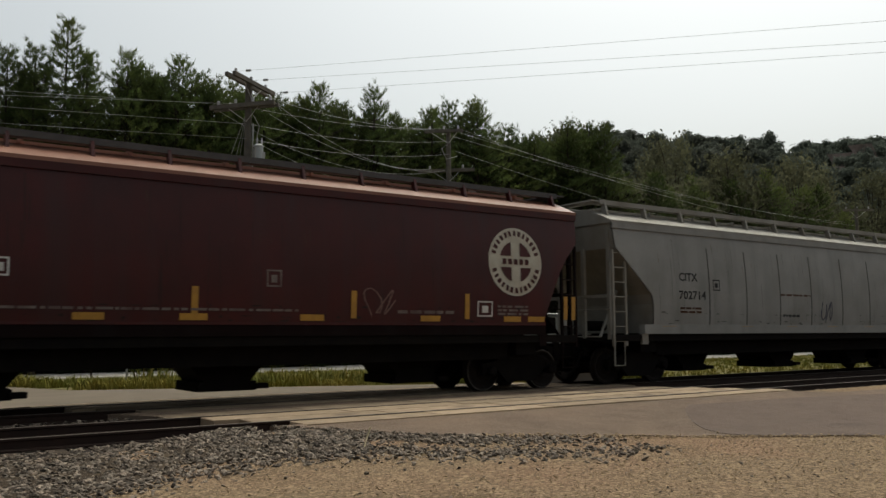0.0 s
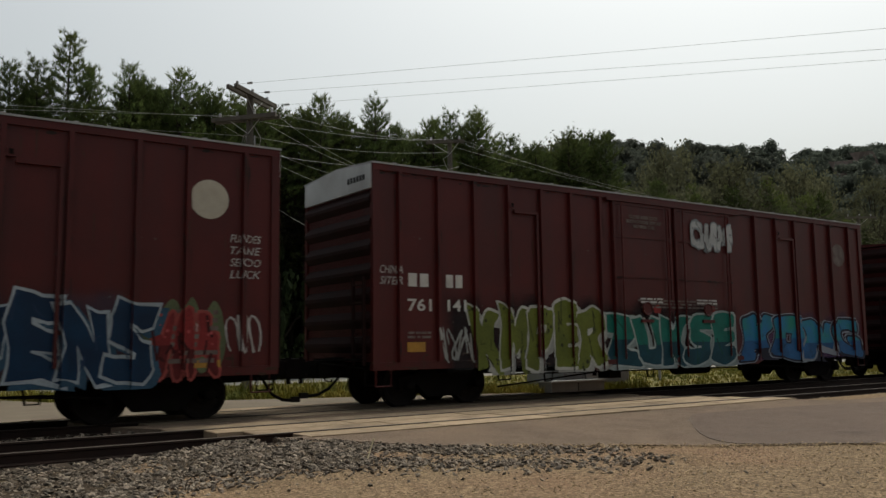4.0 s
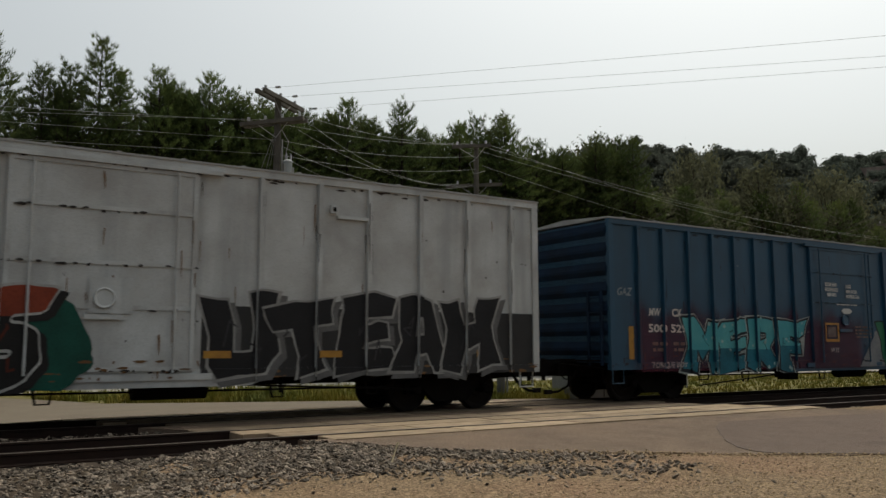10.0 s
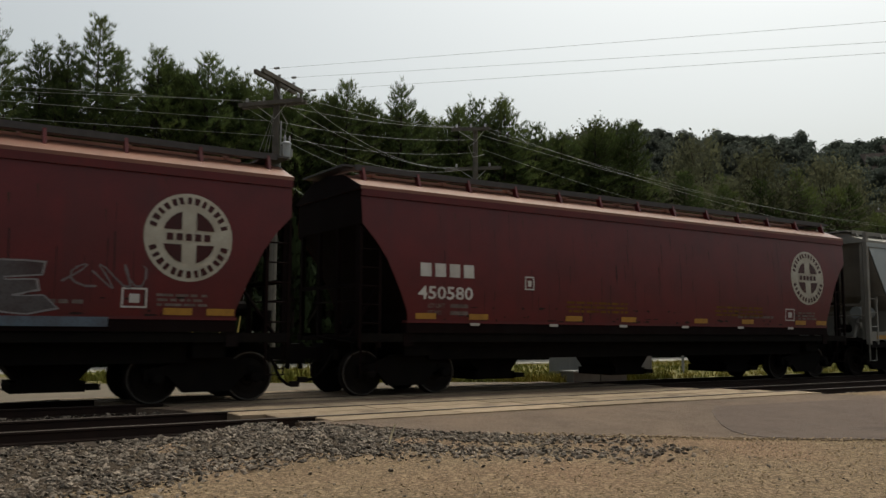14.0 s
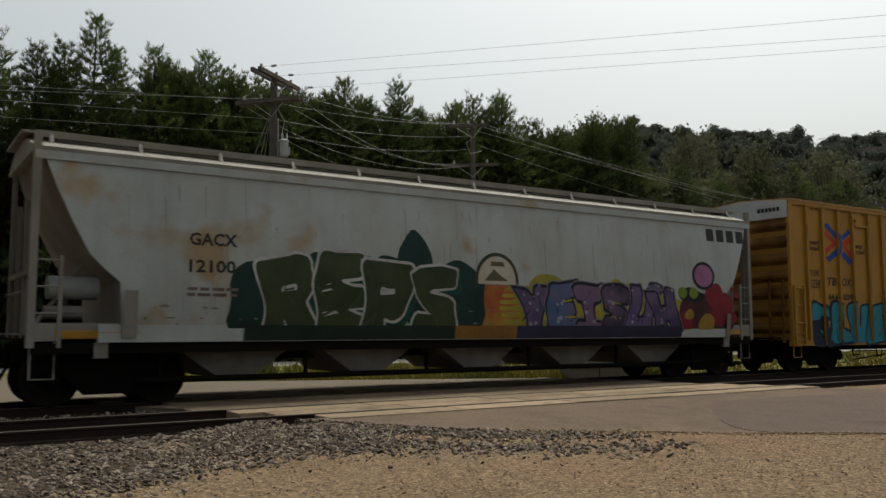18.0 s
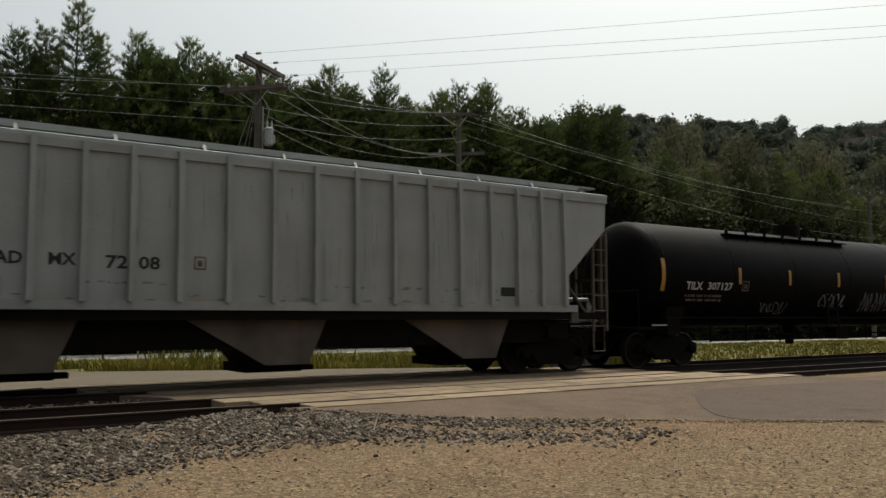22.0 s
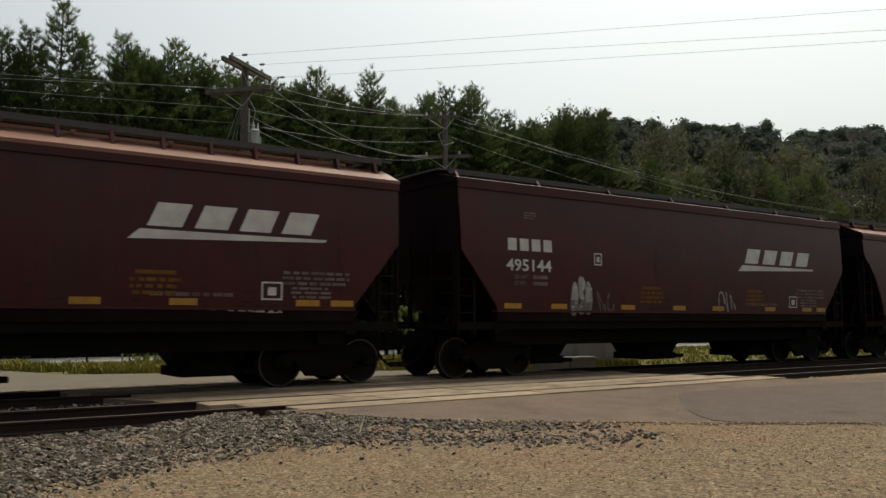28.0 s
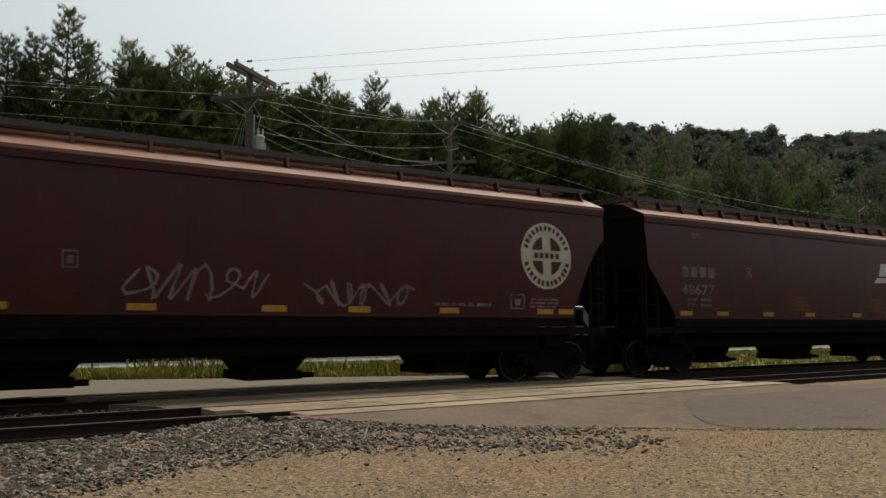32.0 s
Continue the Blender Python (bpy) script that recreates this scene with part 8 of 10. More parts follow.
    for x, z, w, h, m in ((-1.2, 2.1, 0.15, 0.28, DECAL_WHITE), (-0.98, 2.2, 0.12, 0.16, DECAL_WHITE), (-0.8, 1.38, 0.5, 0.42, GALV), (-0.45, 2.9, 0.2, 0.09, DECAL_WHITE), (0.22, 2.62, 0.1, 0.3, DECAL_WHITE),
                          (0.32, 2.62, 0.26, 0.08, DECAL_WHITE), (1.14, 2.02, 0.13, 0.24, DECAL_WHITE), (1.3, 2.2, 0.12, 0.14, DECAL_WHITE), (1.12, 1.7, 0.15, 0.2, DECAL_PALE), (-1.75, 1.15, 0.3, 0.2, DECAL_PALE)):
        s.rect(x, x + w, z, z + h, m, "door_sticker", off=0.0085)
    s.bars(0.25, 0.6, 2.95, 3.25, 4, DECAL_PALE, seed=seed + 3)
    s.bars(1.5, 2.1, 2.9, 3.2, 3, DECAL_PALE, seed=seed + 4)
    for x in (-3.1, 3.1, 5.95, 8.6):
        s.rect(x - 0.06, x + 0.06, 1.0, 1.45, REFLECT, "reflector", off=0.012)
    return s


s = pool_car(268.29, 286.65, "yellow boxcar with grey green sprayed letters in black outline", YELLOW, ("663", "2"), 15)
s.piece("PUAB ETMS", 1.9, 8.9, 0.74, 2.2, (0.14, 0.17, 0.15), (0.015, 0.015, 0.015), 111, cloud=(0.2, 0.075, 0.035), fill2=(0.24, 0.22, 0.2), low_tone=(0.1, 0.14, 0.12), edge=0.04, heavy=0.1, sway=0.35, halo=(0.3, 0.29, 0.27), label="grey-green sprayed letters in black outline")
s.graffiti(-8.9, -2.5, 0.75, 1.9, 6, (0.12, 0.12, 0.11), (0.03, 0.03, 0.03), 112, edge=0.06, label="grey sprayed letters")
s.scrawl(8.5, 9.0, 2.6, 3.4, 2, (0.09, 0.09, 0.06), 113, 0.03)
# 16 grey hopper with green and violet letters
s = grey_hopper(288.18, 306.24, "12100", "rusty pale grey hopper car with green and violet spray paint", GREY_RUST, 16)
s.piece("REPS", -5.2, -0.85, 1.15, 2.75, (0.018, 0.03, 0.014), (0.42, 0.42, 0.41), 121, cloud=(0.006, 0.03, 0.026), fill2=(0.04, 0.055, 0.02), edge=0.045, heavy=0.08, drop=(0.006, 0.05, 0.04), soft=2, label="dark green sprayed letters in a white edge")
s.rect(-0.8, 0.85, 1.12, 2.25, spray((0.26, 0.04, 0.02), (0.3, 0.22, 0.03)), "red_yellow_spray", "red and yellow spray", off=0.003)
s.piece("YEISUH", 0.8, 5.9, 1.18, 2.3, (0.05, 0.055, 0.17), (0.012, 0.012, 0.025), 122, cloud=(0.3, 0.27, 0.03), fill2=(0.14, 0.09, 0.16), dots=(0.25, 0.24, 0.3), edge=0.055, heavy=0.1, sway=0.45, soft=1, tones=((0.03, 0.03, 0.09), (0.035, 0.09, 0.19), (0.11, 0.065, 0.13), (0.012, 0.012, 0.03), (0.05, 0.05, 0.14)), halo=(0.2, 0.2, 0.22), label="violet and blue sprayed letters")
for a, b, c in ((-5.5, -0.9, (0.008, 0.022, 0.018)), (0.75, 6.1, (0.02, 0.02, 0.05)), (-0.9, 0.75, (0.2, 0.1, 0.02))):   # spray that runs down over the sill
    s.rect(a, b, 1.09, 1.37, spray(c), "sill_spray", off=0.04)
SPLASH = random.Random(5)
s.lay([Side.soften([(6.0, 1.15), (8.1, 1.15), (8.25, 1.6), (7.9, 2.0), (7.3, 2.2), (6.6, 2.05), (6.0, 2.1)])], "sprayed_ground", spray((0.02, 0.012, 0.014), (0.1, 0.012, 0.018)), "black and dark red sprayed ground", off=0.004)
for k2, (cx, cz, q) in enumerate(((7.35, 2.15, 0.34), (7.8, 1.95, 0.32), (8.0, 1.6, 0.26), (7.55, 1.7, 0.36), (8.25, 2.2, 0.1), (8.05, 2.35, 0.08), (6.3, 1.5, 0.28), (6.1, 1.3, 0.2))):
    blot = Side.soften([(cx + q * math.cos(k * math.pi / 5) * SPLASH.uniform(0.75, 1.2), max(1.12, cz + q * math.sin(k * math.pi / 5) * SPLASH.uniform(0.75, 1.2))) for k in range(10)], 1)
    s.lay([blot], "red_splash", spray((0.2, 0.012, 0.025), (0.12, 0.008, 0.016)), "red sprayed splash", off=0.0055 + 0.0002 * k2)
s.lay([Side.soften([(6.7, 1.4), (7.0, 1.75), (7.4, 1.6), (7.35, 1.25), (6.9, 1.18)]), Side.soften([(6.15, 1.62), (6.4, 1.86), (6.62, 1.66), (6.4, 1.5)])], "yellow_fill", spray((0.3, 0.2, 0.03), (0.2, 0.11, 0.02)), off=0.0075)
s.lay([Side.soften([(5.9, 2.1), (6.3, 2.42), (6.75, 2.25), (7.05, 2.2), (6.9, 2.0), (6.3, 1.98)])], "black_figure", spray((0.01, 0.01, 0.012)), off=0.008)
s.lay([[(6.95 + 0.44 * math.cos(k * math.pi / 10), 2.68 + 0.37 * math.sin(k * math.pi / 10)) for k in range(20)]], "balloon_edge", spray((0.012, 0.01, 0.014)), off=0.0095)
s.lay([[(6.95 + 0.36 * math.cos(k * math.pi / 10), 2.68 + 0.29 * math.sin(k * math.pi / 10)) for k in range(20)]], "spray_balloon", spray((0.28, 0.12, 0.23), (0.2, 0.07, 0.16)), off=0.0105)
for dx in (0.0, 0.42):
    s.lay([[(6.12 + dx + 0.17 * math.cos(k * math.pi / 8), 2.22 + 0.15 * math.sin(k * math.pi / 8)) for k in range(16)]], "spray_disc", spray((0.16, 0.22, 0.03)), off=0.011)
s.reflectors([-8.2, -7.6], 1.15, 0.6, 0.1)
# 17, 18 yellow boxcars
s = pool_car(308.05, 326.35, "yellow double-door boxcar with turquoise and black sprayed letters", YELLOW, ("666", "039"), 17)
s.piece("BLUE", -8.1, -4.3, 0.9, 2.0, (0.02, 0.2, 0.25), (0.012, 0.02, 0.04), 131, edge=0.05, heavy=0.13, fill2=(0.02, 0.16, 0.2), soft=2, label="turquoise sprayed bubble letters")
s.haze(-4.6, 0.1, 0.8, 2.5, (0.28, 0.2, 0.16), 0.6, 0.4)
s.piece("NIHPE", -4.2, -0.3, 0.78, 2.35, (0.28, 0.23, 0.15), (0.3, 0.29, 0.27), 132, low_tone=(0.14, 0.18, 0.19), split=0.5, edge=0.04, heavy=0.06, fill2=(0.17, 0.14, 0.1), sway=0.3, label="faded white sprayed letters")
s.haze(2.5, 8.4, 0.78, 2.4, (0.1, 0.08, 0.16), 0.8, 0.4)
s.piece("ZiEMO", 2.9, 8.2, 0.78, 2.0, (0.014, 0.014, 0.015), (0.38, 0.37, 0.36), 133, edge=0.06, heavy=0.06, sway=0.15, soft=0, label="black sprayed block letters edged in white")
s.tagline("SIR", -8.22, 2.85, 0.5, 0.2, (0.03, 0.025, 0.02))
s.tagline("OZEK", -8.24, 2.5, 0.6, 0.26, (0.03, 0.025, 0.02))
s.tagline("TTS", -3.9, 2.55, 0.5, 0.18, (0.03, 0.03, 0.025))
s.tagline("NOTE", -3.2, 2.4, 0.6, 0.18, (0.03, 0.03, 0.025))
s = pool_car(328.31, 346.56, "faded orange boxcar with black and silver sprayed letters", ORANGE, ("66", "33", "52"), 18, dark_panel=False)
s.piece("MURKT", -7.0, -1.9, 0.72, 1.95, (0.012, 0.014, 0.016), (0.42, 0.42, 0.41), 141, fill2=(0.04, 0.05, 0.055), edge=0.034, heavy=0.05, drop=(0.012, 0.012, 0.014), sway=0.2, label="black sprayed letters edged in white")
s.haze(2.2, 6.9, 0.74, 2.0, (0.03, 0.03, 0.032), 0.55, 0.3)
s.haze(-2.2, 2.4, 0.74, 1.6, (0.1, 0.02, 0.03), 0.6, 0.4)
s.haze(-6.9, -1.8, 0.74, 2.1, (0.012, 0.012, 0.014), 0.75, 0.3)
s.piece("ESTEAT", 2.4, 6.6, 0.7, 2.0, (0.11, 0.13, 0.125), (0.4, 0.4, 0.39), 142, fill2=(0.04, 0.05, 0.05), edge=0.034, heavy=0.05, sway=0.2, label="silver sprayed letters")
s.tag_box(6.9, 1.35, 0.5, 0.36, DECAL_BLACK)
s.scrawl(-9.0, -8.5, 2.5, 3.2, 2, (0.12, 0.07, 0.04), 143, 0.03)
# 19 ribbed grey hopper
RIBS = [-6.75, -6.1, -5.35] + [-4.6, -3.81, -3.03, -2.21, -1.33, -0.45, 0.42, 1.3, 2.18, 3.03, 3.84, 4.67, 5.44, 6.14, 6.85]
s = join(hopper("mid-grey ribbed three-bay covered hopper car", 8.3, GREY_MID, GREY, zt=4.26, cut="low", sill=(1.46, 1.6), step=1.5, board=4.58, bulge=0.0, ribs=RIBS, rail=GREY_MID, end_paint=BAY_PALE, seed=19), 348.17, 364.77)
s.words("AD", -5.12, 2.17, 0.2, DECAL_BLACK, "reporting_mark", 0.42)
s.words("MX", -4.32, 2.17, 0.2, DECAL_BLACK, "reporting_mark", 0.42)
s.words("72", -3.44, 2.14, 0.22, DECAL_BLACK, "car_number", 0.36)
s.words("08", -2.9, 2.14, 0.22, DECAL_BLACK, "car_number", 0.36)
s.tag_box(-1.95, 2.15, 0.22, 0.24, DECAL_PALE)
s.reflectors([-6.2, -4.2, -1.75, 0.1, 2.6, 6.5], 1.5, 0.5, 0.11)
s.rect(4.95, 5.35, 1.78, 1.98, DECAL_BLACK, "dark_label")
# 20, 21 tank cars
s = join(tank("long black tank car with yellow reflectors and chalky sprayed tags", 9.5, (-5.56, 0.64), -1.2, [(-5.63, 0.12, 2.24, 2.7), (-3.27, 0.12, 2.26, 2.7), (-0.7, 0.13, 2.26, 2.7), (2.13, 0.13, 2.26, 2.7), (5.57, 0.13, 2.3, 2.7), (8.8, 0.14, 2.0, 2.85), (-8.8, 0.14, 2.0, 2.85)], 20, BLACK_TANK, -0.15), 366.2, 385.2)
s.words("TILX", -7.87, 2.06, 0.21, DECAL_WHITE, "reporting_mark", 0.66)
s.words("307127", -6.98, 2.07, 0.2, DECAL_WHITE, "car_number", 1.05)
s.bars(-7.9, -6.3, 1.72, 1.95, 2, DECAL_PALE, seed=4)
s.tag_box(-5.5, 2.05, 0.3, 0.28, DECAL_PALE)
s.scrawl(-4.4, -3.15, 1.4, 1.78, 4, (0.2, 0.2, 0.2), 151, 0.03)
s.scrawl(-1.6, -0.15, 1.6, 2.05, 6, (0.3, 0.3, 0.3), 152, 0.03)
s.scrawl(0.75, 3.0, 1.45, 2.15, 6, (0.2, 0.2, 0.2), 153, 0.035)
s.rect(5.62, 6.3, 1.95, 2.28, REFLECT, "yellow_placard")
s.bars(6.4, 7.3, 2.1, 2.35, 2, DECAL_PALE, seed=5)
s.rect(7.6, 8.65, 2.0, 2.38, spray((0.05, 0.05, 0.05)), "grey_placard")
s = join(tank("black tank car with a small dome platform and yellow reflectors", 7.6, (-1.2, 0.65), -0.3, [(-7.0, 0.16, 2.05, 2.86), (-4.27, 0.12, 2.25, 2.66), (-1.53, 0.12, 2.25, 2.66), (1.4, 0.12, 2.25, 2.62), (4.06, 0.12, 2.2, 2.6), (6.87, 0.14, 2.0, 2.85)], 21, GREEN_TANK, 0.15), 386.7, 401.9)
s.marks(-6.65, -5.95, 2.2, 2.44, 4, DECAL_WHITE, label="owner's mark in block shapes")
s.words("26823", -5.75, 2.2, 0.22, DECAL_WHITE, "car_number", 1.0)
s.bars(-6.7, -4.8, 1.85, 2.05, 2, DECAL_PALE, seed=4)
s.scrawl(-3.54, -1.13, 1.55, 1.95, 6, (0.16, 0.16, 0.16), 161, 0.03)
s.bars(5.5, 6.6, 2.5, 2.62, 1, DECAL_WHITE, seed=6)
s.bars(5.4, 6.75, 1.9, 2.4, 4, spray((0.16, 0.16, 0.155)), seed=6)
# 22 ribbed brown hopper
RIBS2 = [-6.9 + 0.93 * k for k in range(16)]
s = join(hopper("faded brown ribbed hopper car with silver and black sprayed letters", 8.15, BROWN_OLD, BROWN_OLD, zt=4.38, cut="low", sill=(1.1, 1.2), step=4.0, board=4.5, bulge=0.0, ribs=RIBS2, rail=BROWN_OLD, end_paint=END_OLD, seed=22), 403.3, 419.6)
s.low = 1.12
s.marks(-6.58, -6.14, 2.58, 2.8, 2, DECAL_WHITE, label="owner's mark in block shapes")
s.marks(-5.62, -5.2, 2.58, 2.8, 2, DECAL_WHITE)
s.words("436", -6.62, 2.18, 0.2, DECAL_WHITE, "car_number", 0.5, off=0.024)
s.words("479", -5.66, 2.18, 0.2, DECAL_WHITE, "car_number", 0.5, off=0.024)
s.marks(1.75, 4.5, 3.1, 3.3, 4, DECAL_WHITE, slant=0.5, gap=0.45, label="slanted white owner's mark")
s.marks(1.6, 4.35, 3.02, 3.06, 4, DECAL_WHITE, slant=0.3, gap=0.35)
s.piece("KAMO", -5.4, -0.9, 1.16, 2.3, (0.05, 0.052, 0.052), (0.33, 0.33, 0.32), 171, edge=0.04, heavy=0.09, fill2=(0.015, 0.015, 0.017), drop=(0.16, 0.16, 0.16), sway=0.2, soft=2, label="dark sprayed letters edged in white")
s.piece("RTGE", -0.6, 2.2, 1.16, 1.95, (0.2, 0.175, 0.16), (0.2, 0.1, 0.07), 172, edge=0.03, heavy=0.09, sway=0.25, soft=1, label="pale grey sprayed letters")
s.piece("DETG", 3.4, 6.7, 1.16, 2.05, (0.02, 0.022, 0.026), (0.36, 0.36, 0.35), 173, edge=0.05, heavy=0.09, soft=1, label="black sprayed letters edged in white")
s.graffiti(-6.5, -5.4, 1.15, 1.9, 2, (0.2, 0.18, 0.17), (0.3, 0.28, 0.27), 174, label="pale sprayed shapes")
s.tag_box(-3.75, 2.5, 0.26, 0.28, DECAL_WHITE)
s.rect(-6.55, -6.1, 3.2, 3.23, DECAL_WHITE, "stencil_bar")
s.rect(-6.52, -6.08, 3.28, 3.31, DECAL_WHITE, "stencil_bar")
s.rect(-6.55, -6.1, 3.36, 3.39, DECAL_WHITE, "stencil_bar")
s.bars(-6.62, -6.1, 1.75, 2.05, 2, DECAL_WHITE, seed=4)
s.bars(-6.7, -6.0, 1.3, 1.65, 3, DECAL_PALE, seed=5)
s.reflectors([-6.2, -4.6, -2.8, -0.7, 1.2, 3.6, 6.6], 1.25, 0.5, 0.13)
# 23 to 29 brown hoppers
s = brown_hopper(421.0, 437.6, "476381", name_z=2.3, extra="with worn lettering and round emblem", seed=23, pale=True)
s = brown_hopper(439.2, 455.0, "488133", "straight", False, True, 4.16, 0.85, 2.93, extra="with a slanted white mark and yellow notices", seed=24)
s.scrawl(3.9, 5.3, 1.34, 1.5, 7, (0.35, 0.34, 0.32), 181, 0.03)
s = brown_hopper(456.53, 471.86, "495144", "straight", False, True, 4.4, 2.2, 2.9, extra="with slanted mark and sprayed figure", seed=25, roof=BROWN)
s.graffiti(-4.35, -3.65, 1.42, 2.35, 2, (0.32, 0.31, 0.28), (0.08, 0.06, 0.05), 182, edge=0.02, label="white sprayed figure")
s.scrawl(1.2, 2.0, 1.5, 2.1, 3, (0.3, 0.28, 0.27), 183, 0.035)
s.scrawl(-3.5, -2.9, 1.5, 2.0, 2, (0.16, 0.13, 0.12), 184, 0.03)
s = brown_hopper(473.25, 489.77, "475729", name_z=2.4, extra="with worn lettering and round emblem", seed=26, pale=True)
s.scrawl(4.9, 5.7, 1.7, 1.95, 4, (0.03, 0.15, 0.15), 185, 0.03)
s = brown_hopper(491.19, 507.22, "489287", "straight", False, True, 4.15, 0.85, 2.95, extra="with a slanted white mark and yellow notices", seed=28)
s.scrawl(4.6, 5.8, 1.6, 1.9, 4, (0.14, 0.1, 0.09), 186, 0.03)
s = brown_hopper(508.71, 525.29, "474812", name_z=2.3, extra="with faint chalky spray lines and round emblem", seed=27, pale=True)
s.scrawl(-3.2, -0.6, 1.75, 2.4, 5, (0.17, 0.13, 0.12), 187, 0.045)
s.scrawl(0.2, 2.6, 1.65, 2.2, 5, (0.14, 0.11, 0.1), 188, 0.045)
s = brown_hopper(526.79, 543.3, "48677", "straight", False, True, 4.15, 0.85, 2.6, extra="with a slanted white mark", seed=30, pale=True)


for pattern in (TRUCK_BASE, TRUCK_BOL, TRUCK_SIDE, TRUCK_WHEEL, TRUCK_RIM, TRUCK_AXLE, TRUCK_BRAKE):
    bpy.data.objects.remove(pattern)

# ---- beyond the tracks: poles, wires, signs, hut ----
WOOD = surface("weathered_pole_wood", (0.125, 0.115, 0.1), (0.07, 0.062, 0.053), 3.0, 0.7, 0.9, bump=0.06, fine=50.0, streak=0.5, spec=0.1)
PORCELAIN = surface("grey_porcelain", (0.3, 0.3, 0.31), None, 6.0, 0.3, 0.3, bump=0)
CAN = surface("pale_grey_can_paint", (0.32, 0.34, 0.34), (0.2, 0.21, 0.21), 2.0, 0.5, 0.5, bump=0.01, streak=0.3, spec=0.3)
# road wires coloured paler for the sky's reflection along them
WIRE = surface("sky_sheen_wire", (0.24, 0.24, 0.23), (0.17, 0.17, 0.16), 2.0, 0.4, 0.5, bump=0)
SKY_WIRE = surface("weathered_wire", (0.13, 0.13, 0.128), (0.09, 0.09, 0.088), 2.0, 0.4, 0.5, metal=0.3, bump=0)
DARK_WIRE = surface("dark_insulated_wire", (0.22, 0.21, 0.2), None, 2.0, 0.4, 0.6, bump=0)
GUARD = surface("yellow_plastic_guard", (0.4, 0.3, 0.09), (0.28, 0.2, 0.06), 3.0, 0.5, 0.6, bump=0, spec=0.3)
SIGN_RED = surface("red_sign_sheeting", (0.5, 0.025, 0.03), (0.36, 0.02, 0.025), 2.0, 0.4, 0.55, bump=0, spec=0.2)
SIGN_WHITE = surface("white_sign_sheeting", (0.75, 0.75, 0.73), (0.6, 0.6, 0.57), 2.0, 0.5, 0.55, bump=0, spec=0.2)
HUT = surface("hut_aluminium", (0.22, 0.22, 0.215), (0.15, 0.15, 0.145), 1.2, 0.6, 0.5, bump=0.01, streak=0.35, spec=0.3)
MAST = surface("dull_grey_mast", (0.13, 0.13, 0.125), (0.08, 0.08, 0.076), 2.0, 0.6, 0.7, bump=0.02, streak=0.4, spec=0.2)
HUT_ROOF = surface("hut_roof_metal", (0.26, 0.26, 0.25), (0.24, 0.24, 0.23), 1.2, 0.5, 0.5, bump=0.01, streak=0.2, spec=0.3)


def utility_pole(x, y, top, label, arms, tilt=0.0):
    """A timber pole with its crossarms; an arm is (end, end, doubled, insulators)."""
    pole = empty("utility_pole", label, "utility pole", "utility poles")
    Shape().tube([(x, y, -0.7), (x + tilt * 0.3, y, 3.5), (x + tilt, y, top)], 0.185, 10, 0.135).done("shaft", WOOD, pole, smooth=True)
    for a, b, doubled, count in arms:
        a, b = Vector(a), Vector(b)
        d = (b - a).normalized()
        side_way = d.cross(Vector((0, 0, 1))).normalized()
        for k in ((-1, 1) if doubled else (1,)):
            s = Shape()
            off = side_way * ((0.17 if doubled else 0.19) * k)
            c = [a + off, b + off]
            v = []
            for p in c:
                for q in (-0.065, 0.065):
                    for h in (-0.085, 0.085):
                        v.append(p + side_way * q + Vector((0, 0, h)))
            s.add(v, [(0, 1, 3, 2), (4, 6, 7, 5), (0, 4, 5, 1), (2, 3, 7, 6), (0, 2, 6, 4), (1, 5, 7, 3)])
            s.done("crossarm", WOOD, pole)
        mid = (a + b) / 2
        for k in (-1, 1):
            Shape().tube([mid + d * (0.75 * k) + side_way * 0.1, Vector((x, y, mid.z - 0.65)) + side_way * 0.14], 0.018, 5).done("brace", GALV, pole)
        for k in range(count):
            p = a + (b - a) * ((k + 0.35) / (count - 0.3) if count > 1 else 0.5)
            Shape().lathe([(0, 0.26), (0.05, 0.25), (0.065, 0.2), (0.045, 0.17), (0.065, 0.12), (0.05, 0.08), (0.015, 0.07), (0.015, 0.0)], (p.x, p.y, p.z + 0.06), "z", 8).done("insulator", PORCELAIN, pole, smooth=True)
    return pole


pole_a = utility_pole(12.85, 15.5, 11.61, "tall weathered wooden utility pole with two crossarms", [((11.7, 14.55, 11.43), (14.2, 16.45, 11.43), True, 3), ((11.8, 16.7, 10.5), (13.6, 14.44, 10.5), True, 4)])
Shape().tube([(13.0, 15.42, 10.2), (13.25, 15.3, 9.7), (13.1, 15.3, 9.0)], 0.015, 5).done("jumper_wire", DARK_WIRE, pole_a)
Shape().tube([(13.02, 15.4, 6.4), (13.02, 15.4, 9.8)], 0.03, 6).done("conduit", GALV, pole_a)
Shape().lathe([(0.0, 8.2), (0.15, 8.2), (0.18, 8.24), (0.18, 8.8), (0.2, 8.82), (0.2, 8.88), (0.12, 8.94), (0.0, 8.97)], (13.2, 15.22, 0), "z", 16).done("transformer_can", CAN, pole_a, "pale grey cylindrical transformer can", smooth=True)
Shape().box(13.3, 13.42, 15.08, 15.24, 8.3, 8.62).done("side_box", GALV, pole_a)
Shape().box(13.0, 13.06, 15.1, 15.3, 8.35, 8.75).done("mounting_bracket", GALV, pole_a)
for dx in (-0.09, 0.1):
    Shape().lathe([(0.0, 0.0), (0.035, 0.0), (0.05, 0.05), (0.03, 0.09), (0.05, 0.13), (0.03, 0.17), (0.03, 0.24), (0.0, 0.25)], (13.22 + dx, 15.2, 8.95), "z", 8).done("bushing", PORCELAIN, pole_a, smooth=True)
